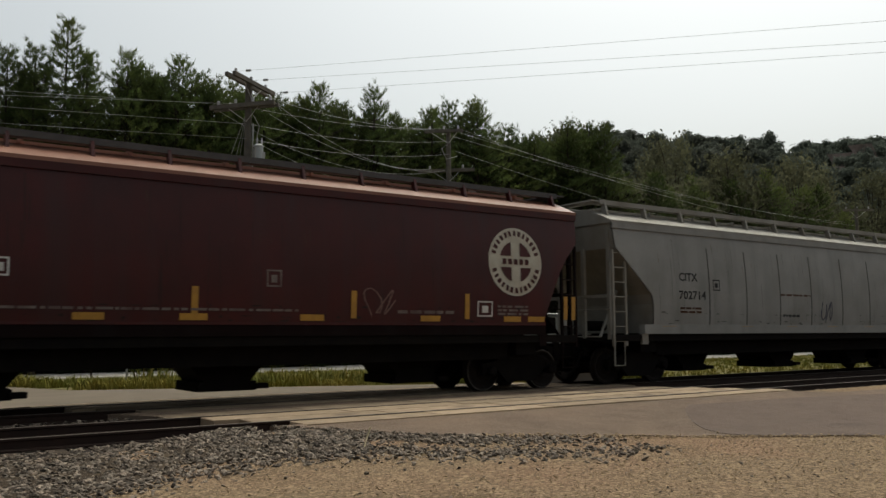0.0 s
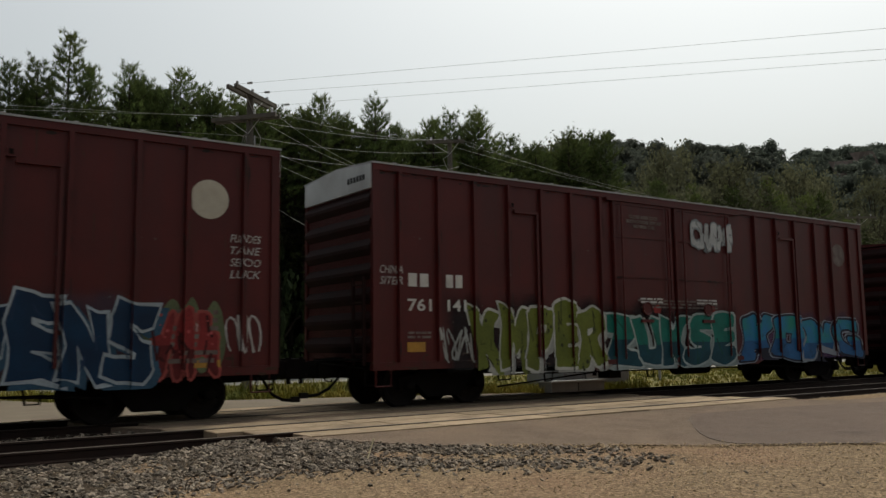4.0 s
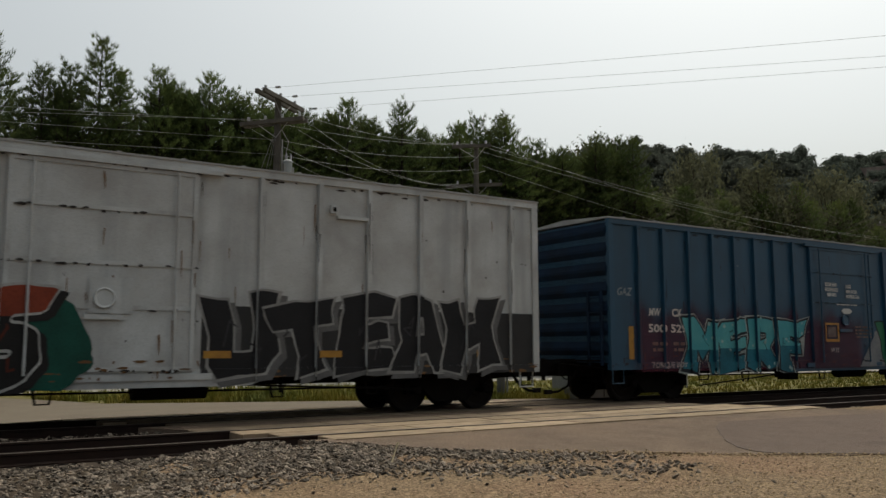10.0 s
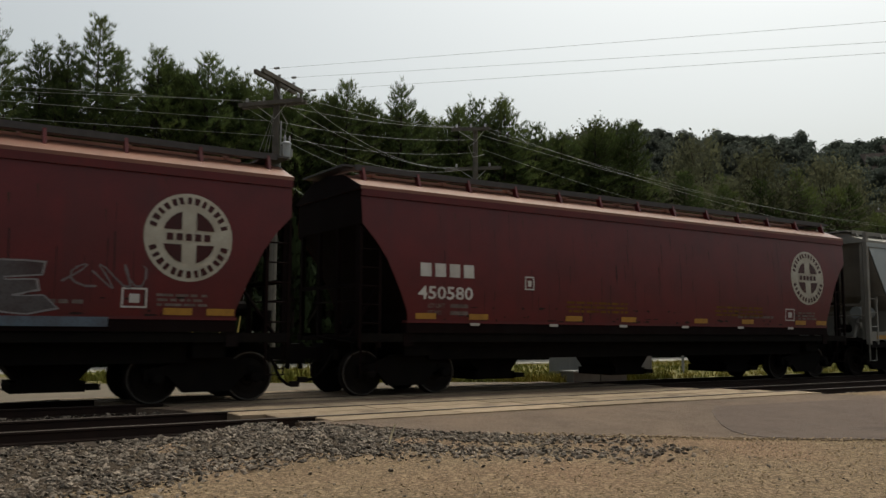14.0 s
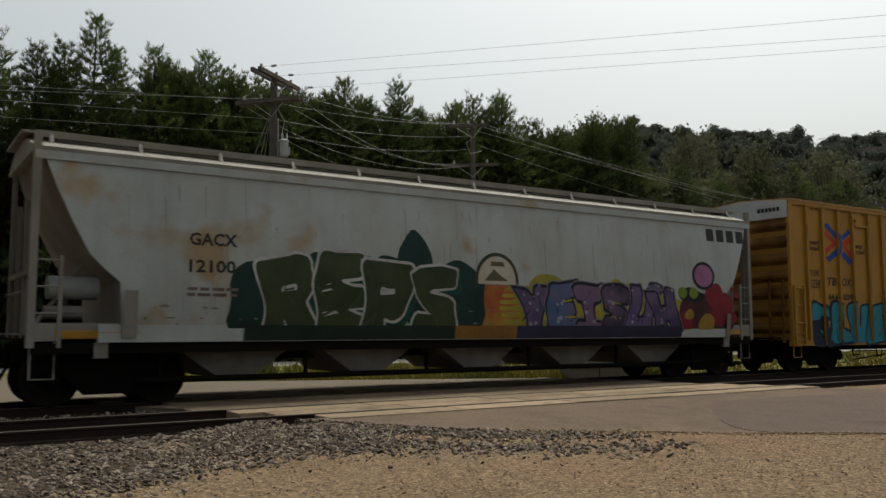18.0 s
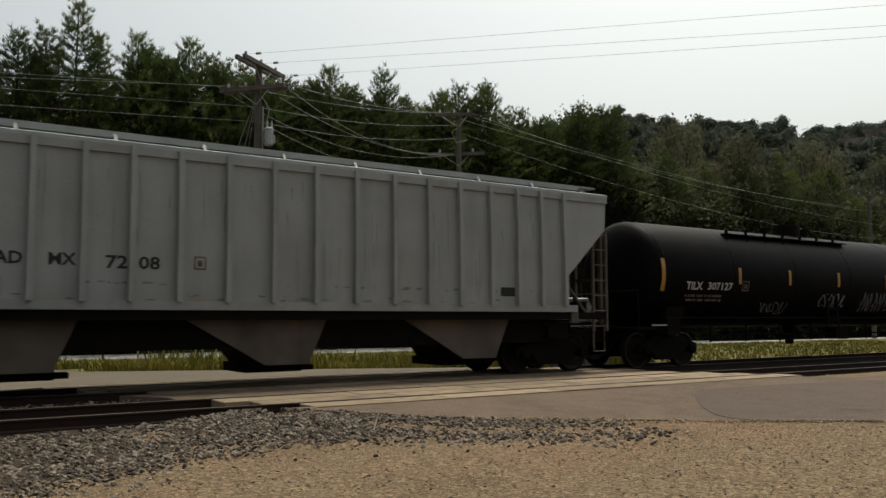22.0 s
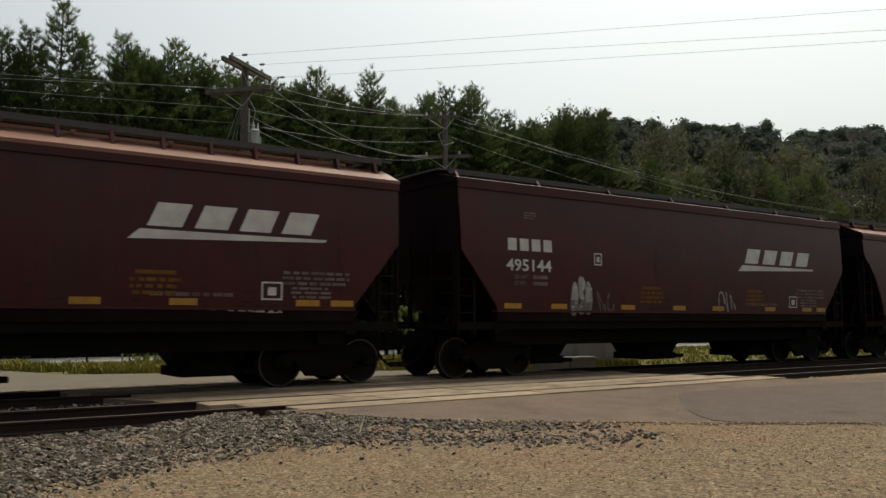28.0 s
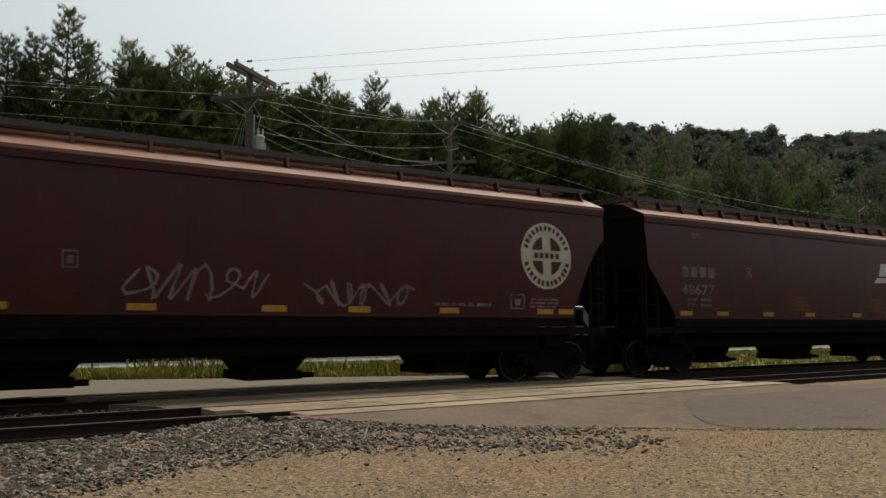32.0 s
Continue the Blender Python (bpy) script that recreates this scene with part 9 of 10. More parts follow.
pole_b = utility_pole(25.75, 19.7, 12.15, "dark wooden utility pole with crossarms before pines", [((24.7, 20.4, 12.0), (26.35, 19.2, 12.05), False, 3), ((24.55, 20.8, 9.9), (27.0, 19.1, 10.0), False, 2)])
Shape().tube([(25.6, 19.6, 11.3), (25.1, 19.4, 11.0), (25.5, 19.55, 10.5), (26.1, 19.4, 10.7)], 0.02, 5).done("jumper_wire", WIRE, pole_b)
utility_pole(68.5, 21.2, 11.6, "distant wooden utility pole beside the road", [((67.6, 21.9, 11.4), (69.6, 20.4, 11.4), False, 3)])
utility_pole(-24, 21.5, 11.0, "distant wooden utility pole beside the road", [((-25, 22.2, 10.6), (-23, 20.8, 10.6), False, 4)])
utility_pole(38.0, -38.0, 10.6, "wooden utility pole beside the gravel lot", [((37, -39.0, 10.4), (39, -37.2, 10.4), False, 3)])


def wire(a, b, sag, r=0.0075, material=WIRE, label="thin overhead wire sagging between poles"):
    a, b = Vector(a), Vector(b)
    n = 24
    pts = [a + (b - a) * (k / n) - Vector((0, 0, 4 * sag * (k / n) * (1 - k / n))) for k in range(n + 1)]
    tagged(Shape().tube(pts, r, 5).done("overhead_wire", material), label, "wire", "overhead wires")


# three wires dead-ended at the first pole, running over the tracks towards the lot
STRING = [(0.0, 0.0), (0.05, 0.02), (0.05, 0.06), (0.025, 0.08), (0.05, 0.1), (0.05, 0.14), (0.025, 0.16), (0.05, 0.18), (0.05, 0.22), (0.0, 0.24)]
for a, b in (((11.8, 14.7, 11.54), (37.5, -35.3, 6.55)), ((12.87, 15.45, 11.55), (37.0, -38.7, 4.87)), ((14.2, 16.4, 11.47), (36.8, -42.0, 4.31))):
    wire(a, b, 0.05, 0.0048, SKY_WIRE)
    way = (Vector(b) - Vector(a)).normalized()
    ins = tagged(Shape().lathe(STRING, (0, 0, 0), "x", 8).done("string_insulator", PORCELAIN, smooth=True), "grey disc string insulator on an overhead wire", "insulator", "string insulators")
    ins.matrix_basis = Matrix.Translation(Vector(a) + way * 0.75) @ way.to_track_quat("X", "Z").to_matrix().to_4x4()
# wires running along the road on the lower arm and the shaft
for a, e in (((12.3, 16.1, 10.62), (4.22, 18.11, 10.47)), ((12.6, 15.7, 10.62), (4.23, 18.15, 10.31)), ((12.8, 15.4, 9.75), (4.26, 18.25, 9.91)), ((12.8, 15.4, 9.15), (4.3, 18.39, 9.31))):
    a, e = Vector(a), Vector(e)
    wire(a, a + (e - a) * 4.3, 0.12)
for a, b, sag in (((12.3, 16.1, 10.7), (24.8, 20.3, 12.15), 0.25), ((13.5, 14.6, 10.7), (25.4, 19.9, 12.2), 0.35), ((12.9, 15.4, 9.75), (25.7, 19.6, 11.5), 0.3), ((12.9, 15.4, 9.15), (25.7, 19.6, 10.8), 0.35), ((13.55, 14.5, 10.55), (25.0, 20.4, 10.05), 0.8), ((13.4, 14.7, 10.1), (25.2, 20.3, 9.95), 0.6), ((12.0, 16.4, 10.35), (25.6, 19.8, 9.95), 1.05), ((13.2, 15.2, 8.95), (25.7, 19.6, 8.6), 0.68), ((12.95, 15.4, 7.5), (25.7, 19.6, 5.4), 0.9)):
    wire(a, b, sag)
for a, b, sag in (((24.8, 20.3, 12.2), (67.7, 21.8, 10.4), 0.7), ((25.5, 19.8, 12.25), (68.5, 21.2, 10.1), 0.7), ((26.3, 19.2, 12.1), (69.5, 20.5, 8.9), 0.8), ((26.0, 19.5, 11.0), (69.0, 21.0, 7.8), 0.9)):
    wire(a, b, sag)


def guy(top, foot, guard_from, guard_to):
    top, foot = Vector(top), Vector(foot)
    g = empty("guy_wire", "steel guy wire with a yellow guard at its foot", "guy wire", "guy wires")
    Shape().tube([foot, top], 0.009, 5).done("cable", DARK_WIRE, g)
    Shape().tube([foot + (top - foot) * guard_from, foot + (top - foot) * guard_to], 0.032, 6).done("guard", GUARD, g, "yellow plastic guard")


guy((12.8, 15.5, 10.3), (9.15, 15.5, -0.45), 0.01, 0.21)
guy((12.8, 15.5, 10.3), (10.45, 15.6, -0.45), 0.01, 0.2)
guy((12.8, 15.5, 10.3), (11.25, 15.5, -0.45), 0.01, 0.27)
guy((25.8, 19.6, 9.8), (31.6, 19.6, -0.45), 0.01, 0.3)


def post(x, y, top, r, label, cap=0.0):
    s = Shape().lathe([(0, -0.7), (r, -0.7), (r, top - 0.02), (r * 0.8, top), (0, top)], (x, y, 0), "z", 10)
    tagged(s.done("steel_post", GALV, smooth=True), label, "post")


post(10.85, 15.7, 5.15, 0.05, "thin grey steel post beside the utility pole")
post(29.25, 9.0, 5.3, 0.06, "slender pale steel post beside the tracks")
mast = empty("signal_mast", "grey steel mast standing beside the tracks", "mast")
Shape().lathe([(0, -0.7), (0.14, -0.7), (0.14, 6.0), (0, 6.02)], (16.7, 5.7, 0), "z", 12).done("mast_tube", MAST, mast, smooth=True)
Shape().tube([(16.87, 5.6, -0.4), (16.87, 5.6, 5.6)], 0.03, 6).done("conduit", CAN, mast)
Shape().box(16.78, 16.98, 5.48, 5.66, 5.35, 5.75).done("junction_box", CAN, mast)
Shape().lathe([(0.3, -0.5), (0.3, -0.36), (0.14, -0.34)], (16.7, 5.7, 0), "z", 12).done("base_collar", GALV, mast)


def sign_words(text, x, y, z, height, material, parent):
    cu = bpy.data.curves.new("lettering", "FONT")
    cu.body, cu.size, cu.offset, cu.align_x, cu.resolution_u = text, height * 1.38, 0.008, "CENTER", 2
    tmp = bpy.data.objects.new("lettering", cu)
    me = bpy.data.meshes.new_from_object(tmp)
    bpy.data.objects.remove(tmp)
    for p in me.vertices:
        p.co = (p.co.x * 0.9, 0, p.co.y)
    me.materials.clear()
    me.materials.append(material)
    ob = new("lettering", me)
    ob.parent = parent
    ob.matrix_basis = pose(x, y, z)


def turned(root, x, y, angle):
    root.matrix_basis = pose(x, y, 0, 0, 0, angle)


stop = empty("stop_sign", "red octagonal stop sign on a steel post", "sign")
for name, r0, y0, y1, mat in (("sign_back", 0.465, -0.029, -0.02, GALV), ("sign_border", 0.465, -0.034, -0.03, SIGN_WHITE), ("sign_face", 0.44, -0.038, -0.035, SIGN_RED)):
    Shape().prism([(r0 * math.cos(radians(22.5 + 45 * k)), 2.55 + r0 * math.sin(radians(22.5 + 45 * k))) for k in range(8)], "y", y1, y0).done(name, mat, stop)
sign_words("STOP", 0, -0.042, 2.41, 0.28, SIGN_WHITE, stop)
Shape().box(-0.03, 0.03, -0.018, 0.03, -0.7, 2.9).done("sign_post", RAIL_STEEL, stop)
turned(stop, 6.99, 14.6, -8)
route = empty("route_sign", "white route number sign with arrow plate on post", "sign")
for z, h, w in ((3.07, 0.62, 0.31), (2.42, 0.55, 0.25)):
    Shape().box(-w, w, -0.032, -0.024, z - h / 2, z + h / 2).done("sign_plate", SIGN_WHITE, route)
sign_words("35", 0, -0.036, 2.9, 0.34, DECAL_BLACK, route)
arrow = [(-0.2, 2.42), (-0.1, 2.52), (-0.1, 2.46), (0.1, 2.46), (0.1, 2.52), (0.2, 2.42), (0.1, 2.32), (0.1, 2.38), (-0.1, 2.38), (-0.1, 2.32)]
Shape().prism(arrow, "y", -0.034, -0.037).done("arrow", DECAL_BLACK, route)
Shape().box(-0.035, 0.035, -0.022, 0.03, -0.7, 3.3).done("sign_post", GALV, route)
turned(route, 8.2, 14.7, -14)

# the signal hut: ribbed pale metal walls, low gable roof, door, vents, skids
hut = empty("signal_hut", "pale grey metal signal hut with flat roof", "hut")
Shape().prism([(5.35, -0.25), (7.3, -0.25), (7.3, 1.9), (6.32, 1.96), (5.35, 1.9)], "x", 20.2, 23.4).done("body", HUT, hut)
Shape().prism([(5.3, 1.92), (6.32, 1.98), (7.35, 1.92), (7.35, 1.97), (6.32, 2.03), (5.3, 1.97)], "x", 20.15, 23.45).done("roof", HUT_ROOF, hut)
Shape().box(20.3, 23.2, 5.45, 7.2, -0.5, -0.25).done("skid", UNDER, hut)
Shape().box(21.2, 22.1, 5.31, 5.348, -0.2, 1.62).done("door", HUT, hut)
Shape().box(21.97, 22.01, 5.26, 5.31, 0.55, 0.7).done("handle", DECAL_BLACK, hut)
Shape().box(20.13, 20.198, 6.1, 6.5, 1.25, 1.55).done("vent", GALV, hut)
for k in range(5):
    Shape().box(20.3 + 0.75 * k, 20.34 + 0.75 * k, 5.335, 5.349, -0.22, 1.74).done("seam", HUT, hut)

case = empty("equipment_case", "low dull grey equipment case before the hut", "equipment case")
Shape().box(18.9, 21.3, 4.55, 5.2, -0.42, 0.02).done("body", MAST, case)
Shape().box(18.86, 21.34, 4.52, 5.23, 0.02, 0.07).done("lid", HUT, case)
Shape().box(20.08, 20.11, 4.535, 4.549, -0.38, 0.0).done("seam", DECAL_BLACK, case)

# ---- trees ----
TREETOPS = ((40, 11.0), (44, 10.9), (47.5, 10.6), (51, 10.0), (56, 9.5), (61, 8.0), (70, 7.0), (90, 5.0))


def tree_limit(x, y, lower):
    """Height of the wood's roof beyond the pines, falling away along the road."""
    far, az = math.hypot(x, y + 16.4), math.degrees(math.atan2(x, y + 16.4))
    for (a, e), (b, f) in zip(TREETOPS, TREETOPS[1:]):
        if a <= az <= b:
            return 1.6 + far * math.tan(radians(e + (f - e) * (az - a) / (b - a) - lower))
    return 11.0


PINE = surface("pine_needles", (0.064, 0.09, 0.028), (0.034, 0.052, 0.018), 0.35, 0.8, 0.8, bump=0, fine=6.0, third=(0.09, 0.105, 0.03), third_scale=0.22, rand=0.25, spec=0.15)
# shrub leaves coloured near-black for the shade inside the wood
SHRUB_LEAF = surface("shade_toned_shrub_leaves", (0.018, 0.026, 0.009), (0.012, 0.018, 0.007), 0.6, 0.8, 0.8, bump=0, fine=5.0, rand=0.25, spec=0.1)
LEAF = surface("broad_leaves", (0.088, 0.09, 0.05), (0.06, 0.063, 0.036), 0.5, 0.8, 0.8, bump=0, fine=5.0, third=(0.086, 0.086, 0.05), third_scale=0.25, rand=0.25, spec=0.15)
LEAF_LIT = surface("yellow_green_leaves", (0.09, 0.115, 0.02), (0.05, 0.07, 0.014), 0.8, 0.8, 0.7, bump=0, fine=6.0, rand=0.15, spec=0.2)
# distance haze mixed into the leaf colour: paler and bluer
HILL_LEAF = surface("haze_toned_leaves", (0.086, 0.101, 0.082), (0.068, 0.08, 0.066), 0.06, 0.9, 0.9, bump=0, fine=0.5, third=(0.09, 0.096, 0.078), third_scale=0.03, spec=0.05)
# twig colour that stands in for shade low among the pines
SHADE_TWIGS = surface("shade_toned_pine_twigs", (0.016, 0.015, 0.011), (0.01, 0.009, 0.007), 0.6, 0.8, 0.95, bump=0, fine=5.0, third=(0.02, 0.024, 0.01), third_scale=0.3, rand=0.25, spec=0.05)
BARK = surface("dark_bark", (0.036, 0.028, 0.022), (0.02, 0.016, 0.013), 3.0, 0.8, 0.95, bump=0.06, fine=20.0, spec=0.1)
ROCK = surface("reddish_rock", (0.2, 0.16, 0.14), (0.12, 0.1, 0.09), 0.15, 0.8, 0.95, bump=0.05, fine=1.2, spec=0.05)


def see_through(material, share=0.35):
    """Leaves let some light through."""
    t = material.node_tree
    b = t.nodes["Principled BSDF"]
    o = t.nodes["Material Output"]
    tr = t.nodes.new("ShaderNodeBsdfTranslucent")
    mx = t.nodes.new("ShaderNodeMixShader")
    mx.inputs[0].default_value = share
    t.links.new(b.inputs["Base Color"].links[0].from_socket, tr.inputs["Color"])
    t.links.new(b.outputs[0], mx.inputs[1])
    t.links.new(tr.outputs[0], mx.inputs[2])
    t.links.new(mx.outputs[0], o.inputs["Surface"])


for m in (PINE, LEAF, LEAF_LIT, HILL_LEAF):
    see_through(m, 0.5)


def needles(s, p, d, size, count, rr):
    """A tuft of narrow blades fanned about a direction."""
    for _ in range(count):
        w = (d + Vector((rr.uniform(-0.8, 0.8), rr.uniform(-0.8, 0.8), rr.uniform(-0.5, 0.8)))).normalized()
        c = w.cross(Vector((rr.uniform(-1, 1), rr.uniform(-1, 1), rr.uniform(-1, 1)))).normalized() * (size * 0.065)
        q = p + Vector((rr.uniform(-0.07, 0.07), rr.uniform(-0.07, 0.07), rr.uniform(-0.06, 0.06)))
        l = size * rr.uniform(0.7, 1.3)
        s.add([q - c, q + w * l, q + c], [(0, 1, 2)])


def pine_tree(seed, height, reach, spire=1.0, bare=0.34):
    """A pine in whorls: side twigs along each upturned branch, tufts at their ends, a bare leader on top."""
    rr = random.Random(seed)
    tree = empty("pine_tree", "tall dark green pine with upturned branches", "tree", "row of pines")
    trunk, crown, dim_twigs = Shape(), Shape(), Shape()
    lean = rr.uniform(-0.15, 0.15)
    trunk.tube([(0, 0, -0.3), (lean * 0.4, 0, height * 0.5), (lean, 0, height * 0.985)], 0.2, 7, 0.02)
    down = 0.3
    z_shade = height * 0.66 + 0.6
    while down < height * (1 - bare):
        z = height - down
        top = down < 7.0
        length = min(reach, (0.2 + 0.46 * down ** 0.92) * spire)
        turn = rr.uniform(0, 6.28)
        n = 5 if down > 1.0 else 4
        for i in range(n):
            if rr.random() < 0.1:
                continue
            a = turn + 6.28 * i / n + rr.uniform(-0.3, 0.3)
            l = length * rr.uniform(0.65, 1.2)
            rise = (0.18 + 0.95 * math.exp(-down / 1.8)) * rr.uniform(0.75, 1.25)
            out = Vector((math.cos(a), math.sin(a), 0))
            side_way = Vector((-out.y, out.x, 0))
            base = Vector((lean * z / height, 0, z))
            mid, tip = base + out * l * 0.6 + Vector((0, 0, l * rise * 0.35)), base + out * l + Vector((0, 0, l * rise + 0.1))
            if l > 0.9:
                trunk.tube([base, mid, tip], 0.025, 3, 0.008)
            steps = max(2, int(l / (0.2 if top else 0.36)))
            for j in range(steps + 1):
                f = 0.22 + 0.78 * j / steps
                p = base * (1 - f) ** 2 + mid * (2 * f * (1 - f)) + tip * f * f
                for sw in ((0,) if j == steps else (-1, 1)):
                    reach_out = sw * (0.1 + 0.34 * l * (1.05 - f)) * rr.uniform(0.5, 1.0)
                    q = p + side_way * reach_out + Vector((0, 0, abs(reach_out) * 0.25))
                    d = (out * 0.55 + side_way * sw * 0.45 + Vector((0, 0, 0.6 + 0.5 * math.exp(-down / 3)))).normalized()
                    # lower down, more and more tufts take the near-black shade colour
                    in_shade = rr.random() < (z_shade - z) / 2.6
                    needles(dim_twigs if in_shade else crown, q, d, 0.25 if top else 0.5, 13 if down < 4 else 9 if top else 6, rr)
        down += (rr.uniform(0.42, 0.56) if top else rr.uniform(0.5, 0.7)) * (0.75 if down < 1.5 else 1.0)
    for j in range(6):
        needles(crown, Vector((lean, 0, height - 0.02 - 0.1 * j)), Vector((0, 0, 1)), 0.2, 6, rr)
    trunk.done("trunk", BARK, tree)
    crown.done("crown", PINE, tree)
    tagged(dim_twigs.done("dead_wood", SHADE_TWIGS, tree, "lower twigs coloured near-black for the shade"), kind="stuff")
    return tree


def leaf_clump(s, c, r, count, size, rr, loose=1.0):
    for _ in range(count):
        d = Vector((rr.gauss(0, 1), rr.gauss(0, 1), rr.gauss(0, 1))).normalized()
        p = c + Vector((d.x * r, d.y * r, d.z * r * 0.85)) * rr.uniform(0.55, 1.05)
        any_way = Vector((rr.uniform(-1, 1), rr.uniform(-1, 1), rr.uniform(-1, 1)))
        up = (d + any_way * loose).normalized()
        a = up.cross(Vector((rr.uniform(-1, 1), rr.uniform(-1, 1), rr.uniform(-1, 1)))).normalized()
        b = up.cross(a)
        e = size * rr.uniform(0.6, 1.3)
        s.add([p - a * e * 0.5, p + b * e * 0.34, p + a * e * 0.5, p - b * e * 0.34], [(0, 1, 2, 3)])


def broad_tree(seed, height, reach, material, label, name="broadleaf_tree", low=0.2, leaf=0.3, group="", clumps=46):
    rr = random.Random(seed)
    tree = empty(name, label, "tree" if name != "shrub" else "shrub", group)
    trunk, crown = Shape(), Shape()
    trunk.tube([(0, 0, -0.3), (0.1, 0.05, height * 0.4), (0.05, 0.1, height * 0.8)], 0.03 * height ** 0.75 + 0.02, 7, 0.03)
    for i in range(clumps):
        a, h = rr.uniform(0, 6.28), rr.uniform(low, 0.96)
        wide = reach * math.sin(math.pi * min(1.0, max(0.12, (h - low * 0.4) / (1.08 - low * 0.4)))) ** 0.7
        d = wide * rr.uniform(0.35, 1.0)
        c = Vector((math.cos(a) * d, math.sin(a) * d, h * height))
        if i % 3 == 0:
            trunk.tube([(0.05, 0.05, h * height * 0.6), c * 0.6 + Vector((0, 0, h * height * 0.33)), c], 0.05, 4, 0.015)
        leaf_clump(crown, c, reach * rr.uniform(0.2, 0.36), int(26 * (0.3 / leaf) ** 1.3), leaf, rr, 0.4)
    trunk.done("trunk", BARK, tree)
    crown.done("crown", material, tree)
    return tree


pines = [pine_tree(41 + k, h, w, sp, 0.2 if k > 5 else 0.45) for k, (h, w, sp) in enumerate(((15.0, 2.3, 1.0), (14.5, 2.0, 0.95), (16.0, 2.5, 0.9), (15.2, 2.6, 1.05), (14.2, 2.2, 1.1), (15.6, 1.9, 0.85), (16.2, 3.0, 1.15)))]
HEIGHTS = (15.0, 14.5, 16.0, 15.2, 14.2, 15.6, 16.2)
row = [(-7.5, 14.2, 1), (-5.2, 15.2, 3), (-3.0, 14.0, 0), (-0.9, 15.0, 5), (1.2, 14.4, 1), (3.2, 15.0, 3), (5.5, 14.3, 1), (6.6, 15.3, 0), (7.9, 16.4, 2), (8.9, 15.1, 5), (10.8, 15.9, 0), (12.1, 14.9, 4), (13.3, 15.4, 3), (15.2, 15.7, 0), (17.9, 14.3, 1), (20.4, 15.1, 5), (21.2, 15.3, 3), (23.0, 15.7, 0), (24.7, 15.4, 4), (26.5, 14.7, 1), (28.9, 15.1, 3), (32.4, 16.5, 6), (35.2, 14.6, 4), (37.7, 14.8, 3), (40.3, 16.1, 6), (43.9, 16.2, 3)]
rr = random.Random(77)
spots = [(x, 26.1 + 0.3 * math.sin(x * 1.7), h - (0.45 if x > 11 else 0.0), k) for x, h, k in row]
for x in range(-8, 44, 2):   # shorter ones that close the row
    spots.append((x + rr.uniform(0.2, 1.8), 27.6 + rr.uniform(-0.4, 0.4), rr.uniform(13.4, 14.7) - (1.2 if x < 10 else 0.0), rr.randrange(7)))
line_up = sorted((x, h) for x, h, k in row)
for k in range(40):   # the closely planted trees between the tallest ones
    x = 11.2 + 0.82 * k + rr.uniform(-0.25, 0.25)
    near = [h for p, h in line_up if abs(p - x) < 2.2] or [14.5]
    spots.append((x, 26.9 + rr.uniform(-0.35, 0.35), sum(near) / len(near) - rr.uniform(0.1, 1.3) - (0.4 if x > 11 else 0.0), rr.choice((1, 4, 5))))
for x in [-12 + 2.4 * k for k in range(24)]:   # the rows behind and before, lower than the skyline row
    spots.append((x + rr.uniform(-0.8, 0.8), 29.5 + rr.uniform(-0.9, 0.9), rr.uniform(14.2, 15.4) - (1.3 if x < 10 else 0.0), rr.randrange(7)))
for k in range(13):   # a row behind that closes the gaps
    spots.append((7.5 + 2.3 * k + rr.uniform(-0.4, 0.4), 31.8 + rr.uniform(-0.5, 0.5), rr.uniform(14.6, 15.8), rr.choice((3, 6))))
for x, y, h in ((45.5, 26.4, 12.0), (47.8, 27.0, 11.0), (49.6, 26.2, 11.8), (52.0, 27.0, 10.8), (54.3, 26.4, 11.6), (56.5, 27.2, 11.0), (59.0, 26.5, 11.8), (61.5, 27.2, 11.2), (64.0, 26.6, 12.0), (67.0, 27.5, 11.4), (70.0, 26.8, 12.0), (73.5, 27.6, 11.6), (77, 27, 12.0), (81, 28, 11.6), (46.5, 31, 13.5), (51, 31.5, 13.2), (56, 32, 13.8), (61, 32, 13.4), (67, 33, 14.2), (73, 33, 14.0), (80, 34, 14.4)):
    spots.append((x, y, tree_limit(x, y, rr.uniform(0.0, 1.3)), rr.randrange(7)))
for x in range(-16, 42, 4):
    spots.append((x + rr.uniform(-1.2, 1.2), 26.6 + rr.uniform(-0.4, 0.5), rr.uniform(7.0, 11.0), rr.randrange(7)))
used = set()
for x, y, h, k in spots:
    g = h / HEIGHTS[k] if h / HEIGHTS[k] > 0.01 else 1.0
    m = pose(x, y, -0.4, 0, 0, rr.uniform(0, 360)) @ Matrix.Diagonal((1.0 if g > 0.8 else 0.8, 1.0 if g > 0.8 else 0.8, g + 0.4 / HEIGHTS[k], 1))
    if k in used:
        copy_thing(pines[k], m)
    else:
        pines[k].matrix_basis = m
        used.add(k)

# lighter broadleaf trees where the pines thin out
olive = [broad_tree(61 + k, h, w, LEAF, "olive-green broadleaf tree at the wood's edge", group="broadleaf trees", leaf=0.24, clumps=170) for k, (h, w) in enumerate(((11.5, 3.4), (10.0, 3.0), (12.5, 3.8)))]
OLIVE_H = (11.5, 10.0, 12.5)
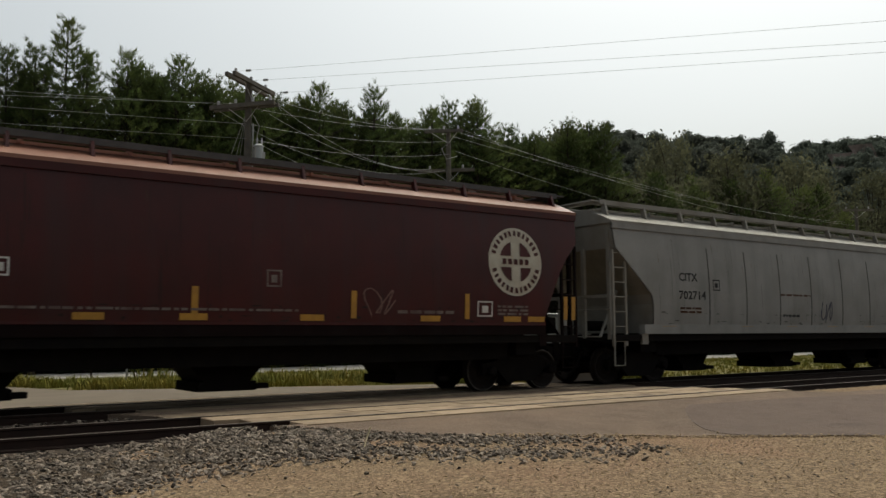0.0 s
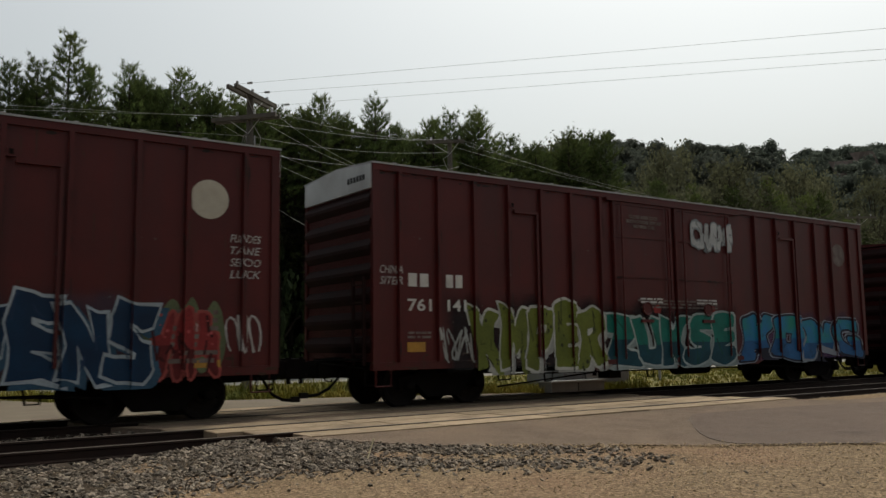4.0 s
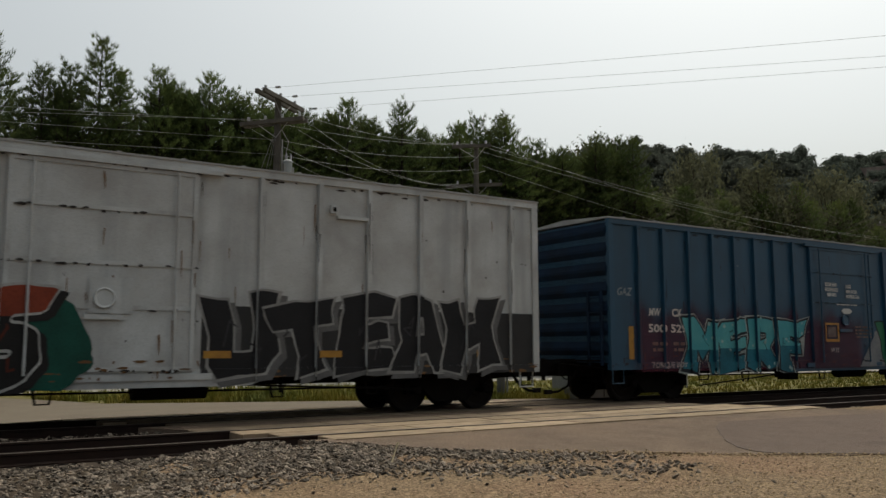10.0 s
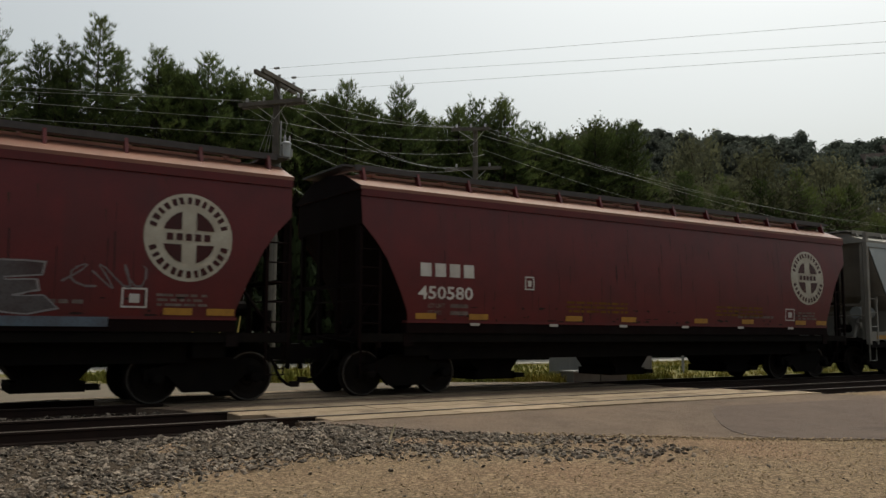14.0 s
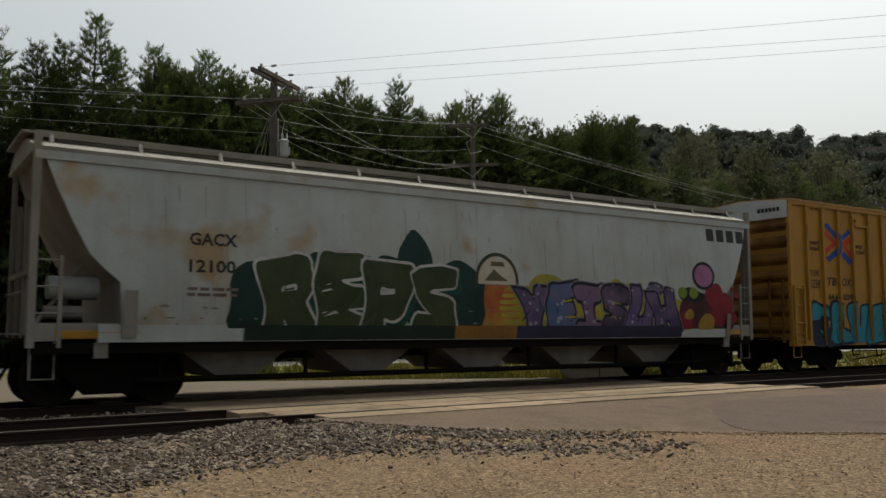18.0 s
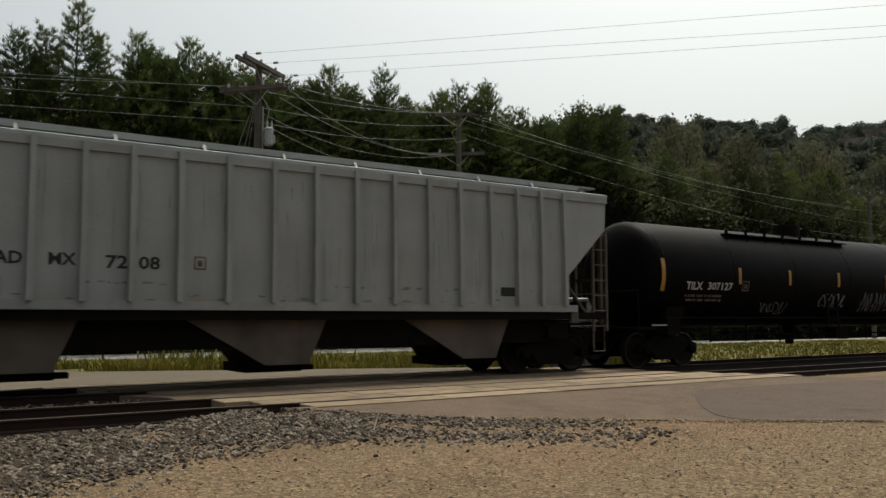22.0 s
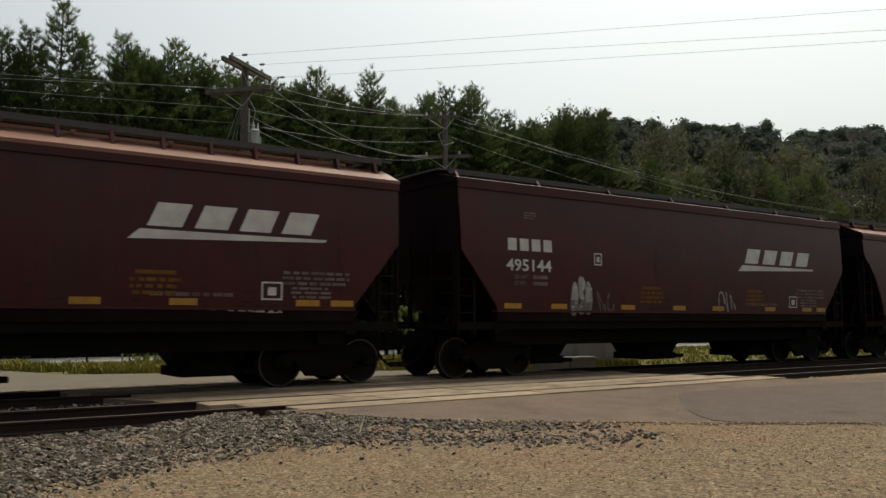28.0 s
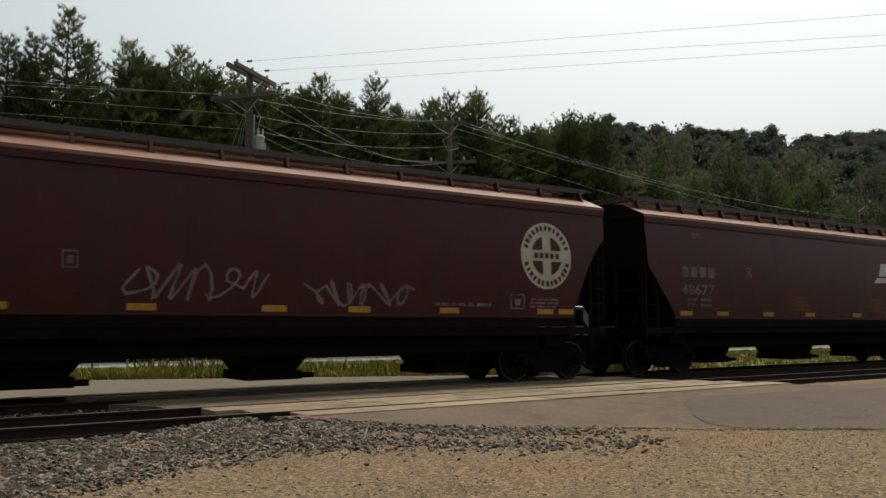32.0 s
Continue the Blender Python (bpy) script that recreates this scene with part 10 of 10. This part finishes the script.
places = [(46.5, 27.5, 11.0), (50, 28.5, 11.6), (53.5, 27.5, 11.0), (57, 29, 11.8), (61, 28, 11.4), (65, 29.5, 12.2), (69.5, 28.5, 11.6), (74, 30, 12.0), (79, 29, 11.4), (84, 30, 12.0), (90, 31, 11.5), (48, 33, 13.0), (55, 34, 13.6), (62, 35, 13.8), (70, 36, 14.2), (78, 37, 14.0), (87, 36, 14.0), (52, 40, 14.6), (60, 42, 15.0), (70, 44, 16.0), (82, 45, 16.0), (95, 42, 15.0), (44.5, 30, 12.5), (103, 36, 14.0)]
for i, (x, y, h) in enumerate(places):
    k = i % 3
    g = tree_limit(x, y, rr.uniform(0.5, 1.6)) / OLIVE_H[k]
    m = pose(x, y, -0.4, 0, 0, 47 * i) @ Matrix.Diagonal((1.1, 1.1, g, 1))
    if i < 3:
        olive[k].matrix_basis = m
    else:
        copy_thing(olive[k], m)
sapling = broad_tree(71, 8.6, 2.1, LEAF_LIT, "yellow-green young maple before the dark pines", low=0.35, leaf=0.26, clumps=34)
sapling.matrix_basis = pose(6.7, 24.3, -0.4) @ Matrix.Diagonal((0.9, 0.9, 1.14, 1))
for x, y, h in ((0.2, 24.2, 1.1),):
    copy_thing(sapling, pose(x, y, -0.4, 0, 0, x * 40) @ Matrix.Diagonal((1, 1, h, 1)))
saplings = [broad_tree(73 + k, h, w, SHRUB_LEAF, "low shrub under the pines, leaves darkened for shade", "shrub", 0.05, 0.28, "shrubs under the pines", 26) for k, (h, w) in enumerate(((2.6, 1.6), (3.4, 1.5), (1.9, 1.3)))]
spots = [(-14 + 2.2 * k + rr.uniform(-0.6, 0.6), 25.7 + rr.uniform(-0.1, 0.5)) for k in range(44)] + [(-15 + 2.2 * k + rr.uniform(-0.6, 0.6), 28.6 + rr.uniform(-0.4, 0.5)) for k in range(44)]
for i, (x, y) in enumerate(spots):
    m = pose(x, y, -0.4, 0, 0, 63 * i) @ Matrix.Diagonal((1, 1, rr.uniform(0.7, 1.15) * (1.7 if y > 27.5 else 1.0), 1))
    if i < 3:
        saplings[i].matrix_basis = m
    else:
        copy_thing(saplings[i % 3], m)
for k in range(34):   # tall near-black shrubs added to stand in for the wood's deep shade
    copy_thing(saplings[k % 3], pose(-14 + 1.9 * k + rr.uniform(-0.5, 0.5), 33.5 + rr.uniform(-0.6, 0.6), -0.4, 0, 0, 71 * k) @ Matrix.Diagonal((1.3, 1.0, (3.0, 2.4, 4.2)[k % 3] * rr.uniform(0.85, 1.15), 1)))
for k in range(24):   # near-black shrubs added where the wood's foot lies in shade
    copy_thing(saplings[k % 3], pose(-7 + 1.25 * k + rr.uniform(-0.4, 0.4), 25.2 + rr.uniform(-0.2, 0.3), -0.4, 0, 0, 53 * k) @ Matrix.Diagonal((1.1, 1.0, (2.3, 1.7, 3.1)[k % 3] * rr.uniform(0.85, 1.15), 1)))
bush = broad_tree(81, 2.3, 0.8, LEAF_LIT, "small yellow-green shrub on the weedy verge", "shrub", 0.1, 0.16, "", 22)
bush.matrix_basis = pose(16.9, 9.6, -0.4)
bush = broad_tree(82, 1.5, 0.7, LEAF_LIT, "small yellow-green shrub on the weedy verge", "shrub", 0.1, 0.14, "", 18)
bush.matrix_basis = pose(21.5, 14.0, -0.4)

# ---- the wooded bluff behind ----
SKYLINE = ((-40, 8.0), (0, 9.0), (30, 11.0), (40, 12.6), (46, 13.6), (48, 13.0), (51, 12.4), (52.6, 12.7), (54.4, 12.2), (56.4, 12.2), (57.2, 11.4), (59.4, 11.8), (62, 11.7), (63, 11.4), (70, 10.5), (80, 8.0), (100, 5.0))


def bluff_top(az):
    for (a, e), (b, f) in zip(SKYLINE, SKYLINE[1:]):
        if a <= az <= b:
            return e + (f - e) * (az - a) / (b - a)
    return 5.0


def bluff(az, d):
    """Ground height of the bluff at an azimuth and distance from the lot."""
    top = 250 * math.tan(radians(bluff_top(az))) - 5.5
    k = min(1.0, max(0.0, (d - 125) / 125))
    return -0.6 + (top + 0.6) * (k * k * (3 - 2 * k)) ** 0.8 - max(0, d - 255) * 0.12


rows = []
for d in (118, 140, 160, 180, 200, 220, 240, 255, 300, 380):
    rows.append([(d * math.sin(radians(a)), -16.4 + d * math.cos(radians(a)), bluff(a, d)) for a in range(-40, 101, 3)])
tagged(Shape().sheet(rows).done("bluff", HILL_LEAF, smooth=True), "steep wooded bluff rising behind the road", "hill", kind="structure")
rr = random.Random(99)
woods = Shape()
LUMP = [(0, 0, 1), (0.9, 0, 0.3), (0.28, 0.85, 0.3), (-0.73, 0.53, 0.3), (-0.73, -0.53, 0.3), (0.28, -0.85, 0.3), (0.73, 0.53, -0.5), (-0.28, 0.85, -0.5), (-0.9, 0, -0.5), (-0.28, -0.85, -0.5), (0.73, -0.53, -0.5)]
LUMP_FACES = [(0, 1, 2), (0, 2, 3), (0, 3, 4), (0, 4, 5), (0, 5, 1), (1, 6, 2), (2, 7, 3), (3, 8, 4), (4, 9, 5), (5, 10, 1), (2, 6, 7), (3, 7, 8), (4, 8, 9), (5, 9, 10), (1, 10, 6)]
for _ in range(640):
    az = rr.uniform(38, 70) if rr.random() < 0.94 else rr.uniform(-30, 38)
    d = 262 - 90 * rr.random() ** 1.3
    c = Vector((d * math.sin(radians(az)), -16.4 + d * math.cos(radians(az)), bluff(az, d)))
    r = rr.uniform(2.6, 4.6)
    c.z += r * 0.55
    for j in range(6):
        q = c + Vector((rr.uniform(-1, 1) * r * 0.6, rr.uniform(-1, 1) * r * 0.6, rr.uniform(-0.5, 0.75) * r))
        rad = r * 0.26
        lump = [q + Vector((rad * a * rr.uniform(0.7, 1.15), rad * b * rr.uniform(0.7, 1.15), rad * c2 * rr.uniform(0.7, 1.15))) for a, b, c2 in LUMP]
        woods.add(lump, LUMP_FACES)
        leaf_clump(woods, q, r * rr.uniform(0.38, 0.47), 84, 0.72, rr, 0.35)
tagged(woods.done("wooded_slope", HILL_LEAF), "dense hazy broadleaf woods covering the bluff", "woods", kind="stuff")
crag = Shape()
for az, d, w, h in ((60.6, 206, 5, 6), (61.6, 209, 4, 7), (62.4, 205, 4, 5)):
    c = Vector((d * math.sin(radians(az)), -16.4 + d * math.cos(radians(az)), bluff(az, d)))
    pts = []
    for k in range(6):
        for j in range(5):
            pts.append(c + Vector((w * (k / 5 - 0.5) * 0.6 + rr.uniform(-0.5, 0.5), -w * (k / 5 - 0.5) + rr.uniform(-0.5, 0.5) - 2 + j * 0.4, h * (j / 4) - 0.5)))
    crag.add(pts, [(k * 5 + j, k * 5 + j + 1, (k + 1) * 5 + j + 1, (k + 1) * 5 + j) for k in range(5) for j in range(4)])
tagged(crag.done("rock_outcrop", ROCK), "reddish grey rock showing among the woods", "rock", kind="stuff")


def motions():
    """The train runs towards lower x at a steady 15.9 m/s, a little faster at the end."""
    way = [(0, 0.0), (6.5, 103.35), (13, 206.7), (19.5, 310.05), (26, 413.4), (29, 461.7), (32, 510.0)]
    for car, middle in CARS:
        walk(car, [(t, pose(middle - run, 0, 0)) for t, run in way])


motions()
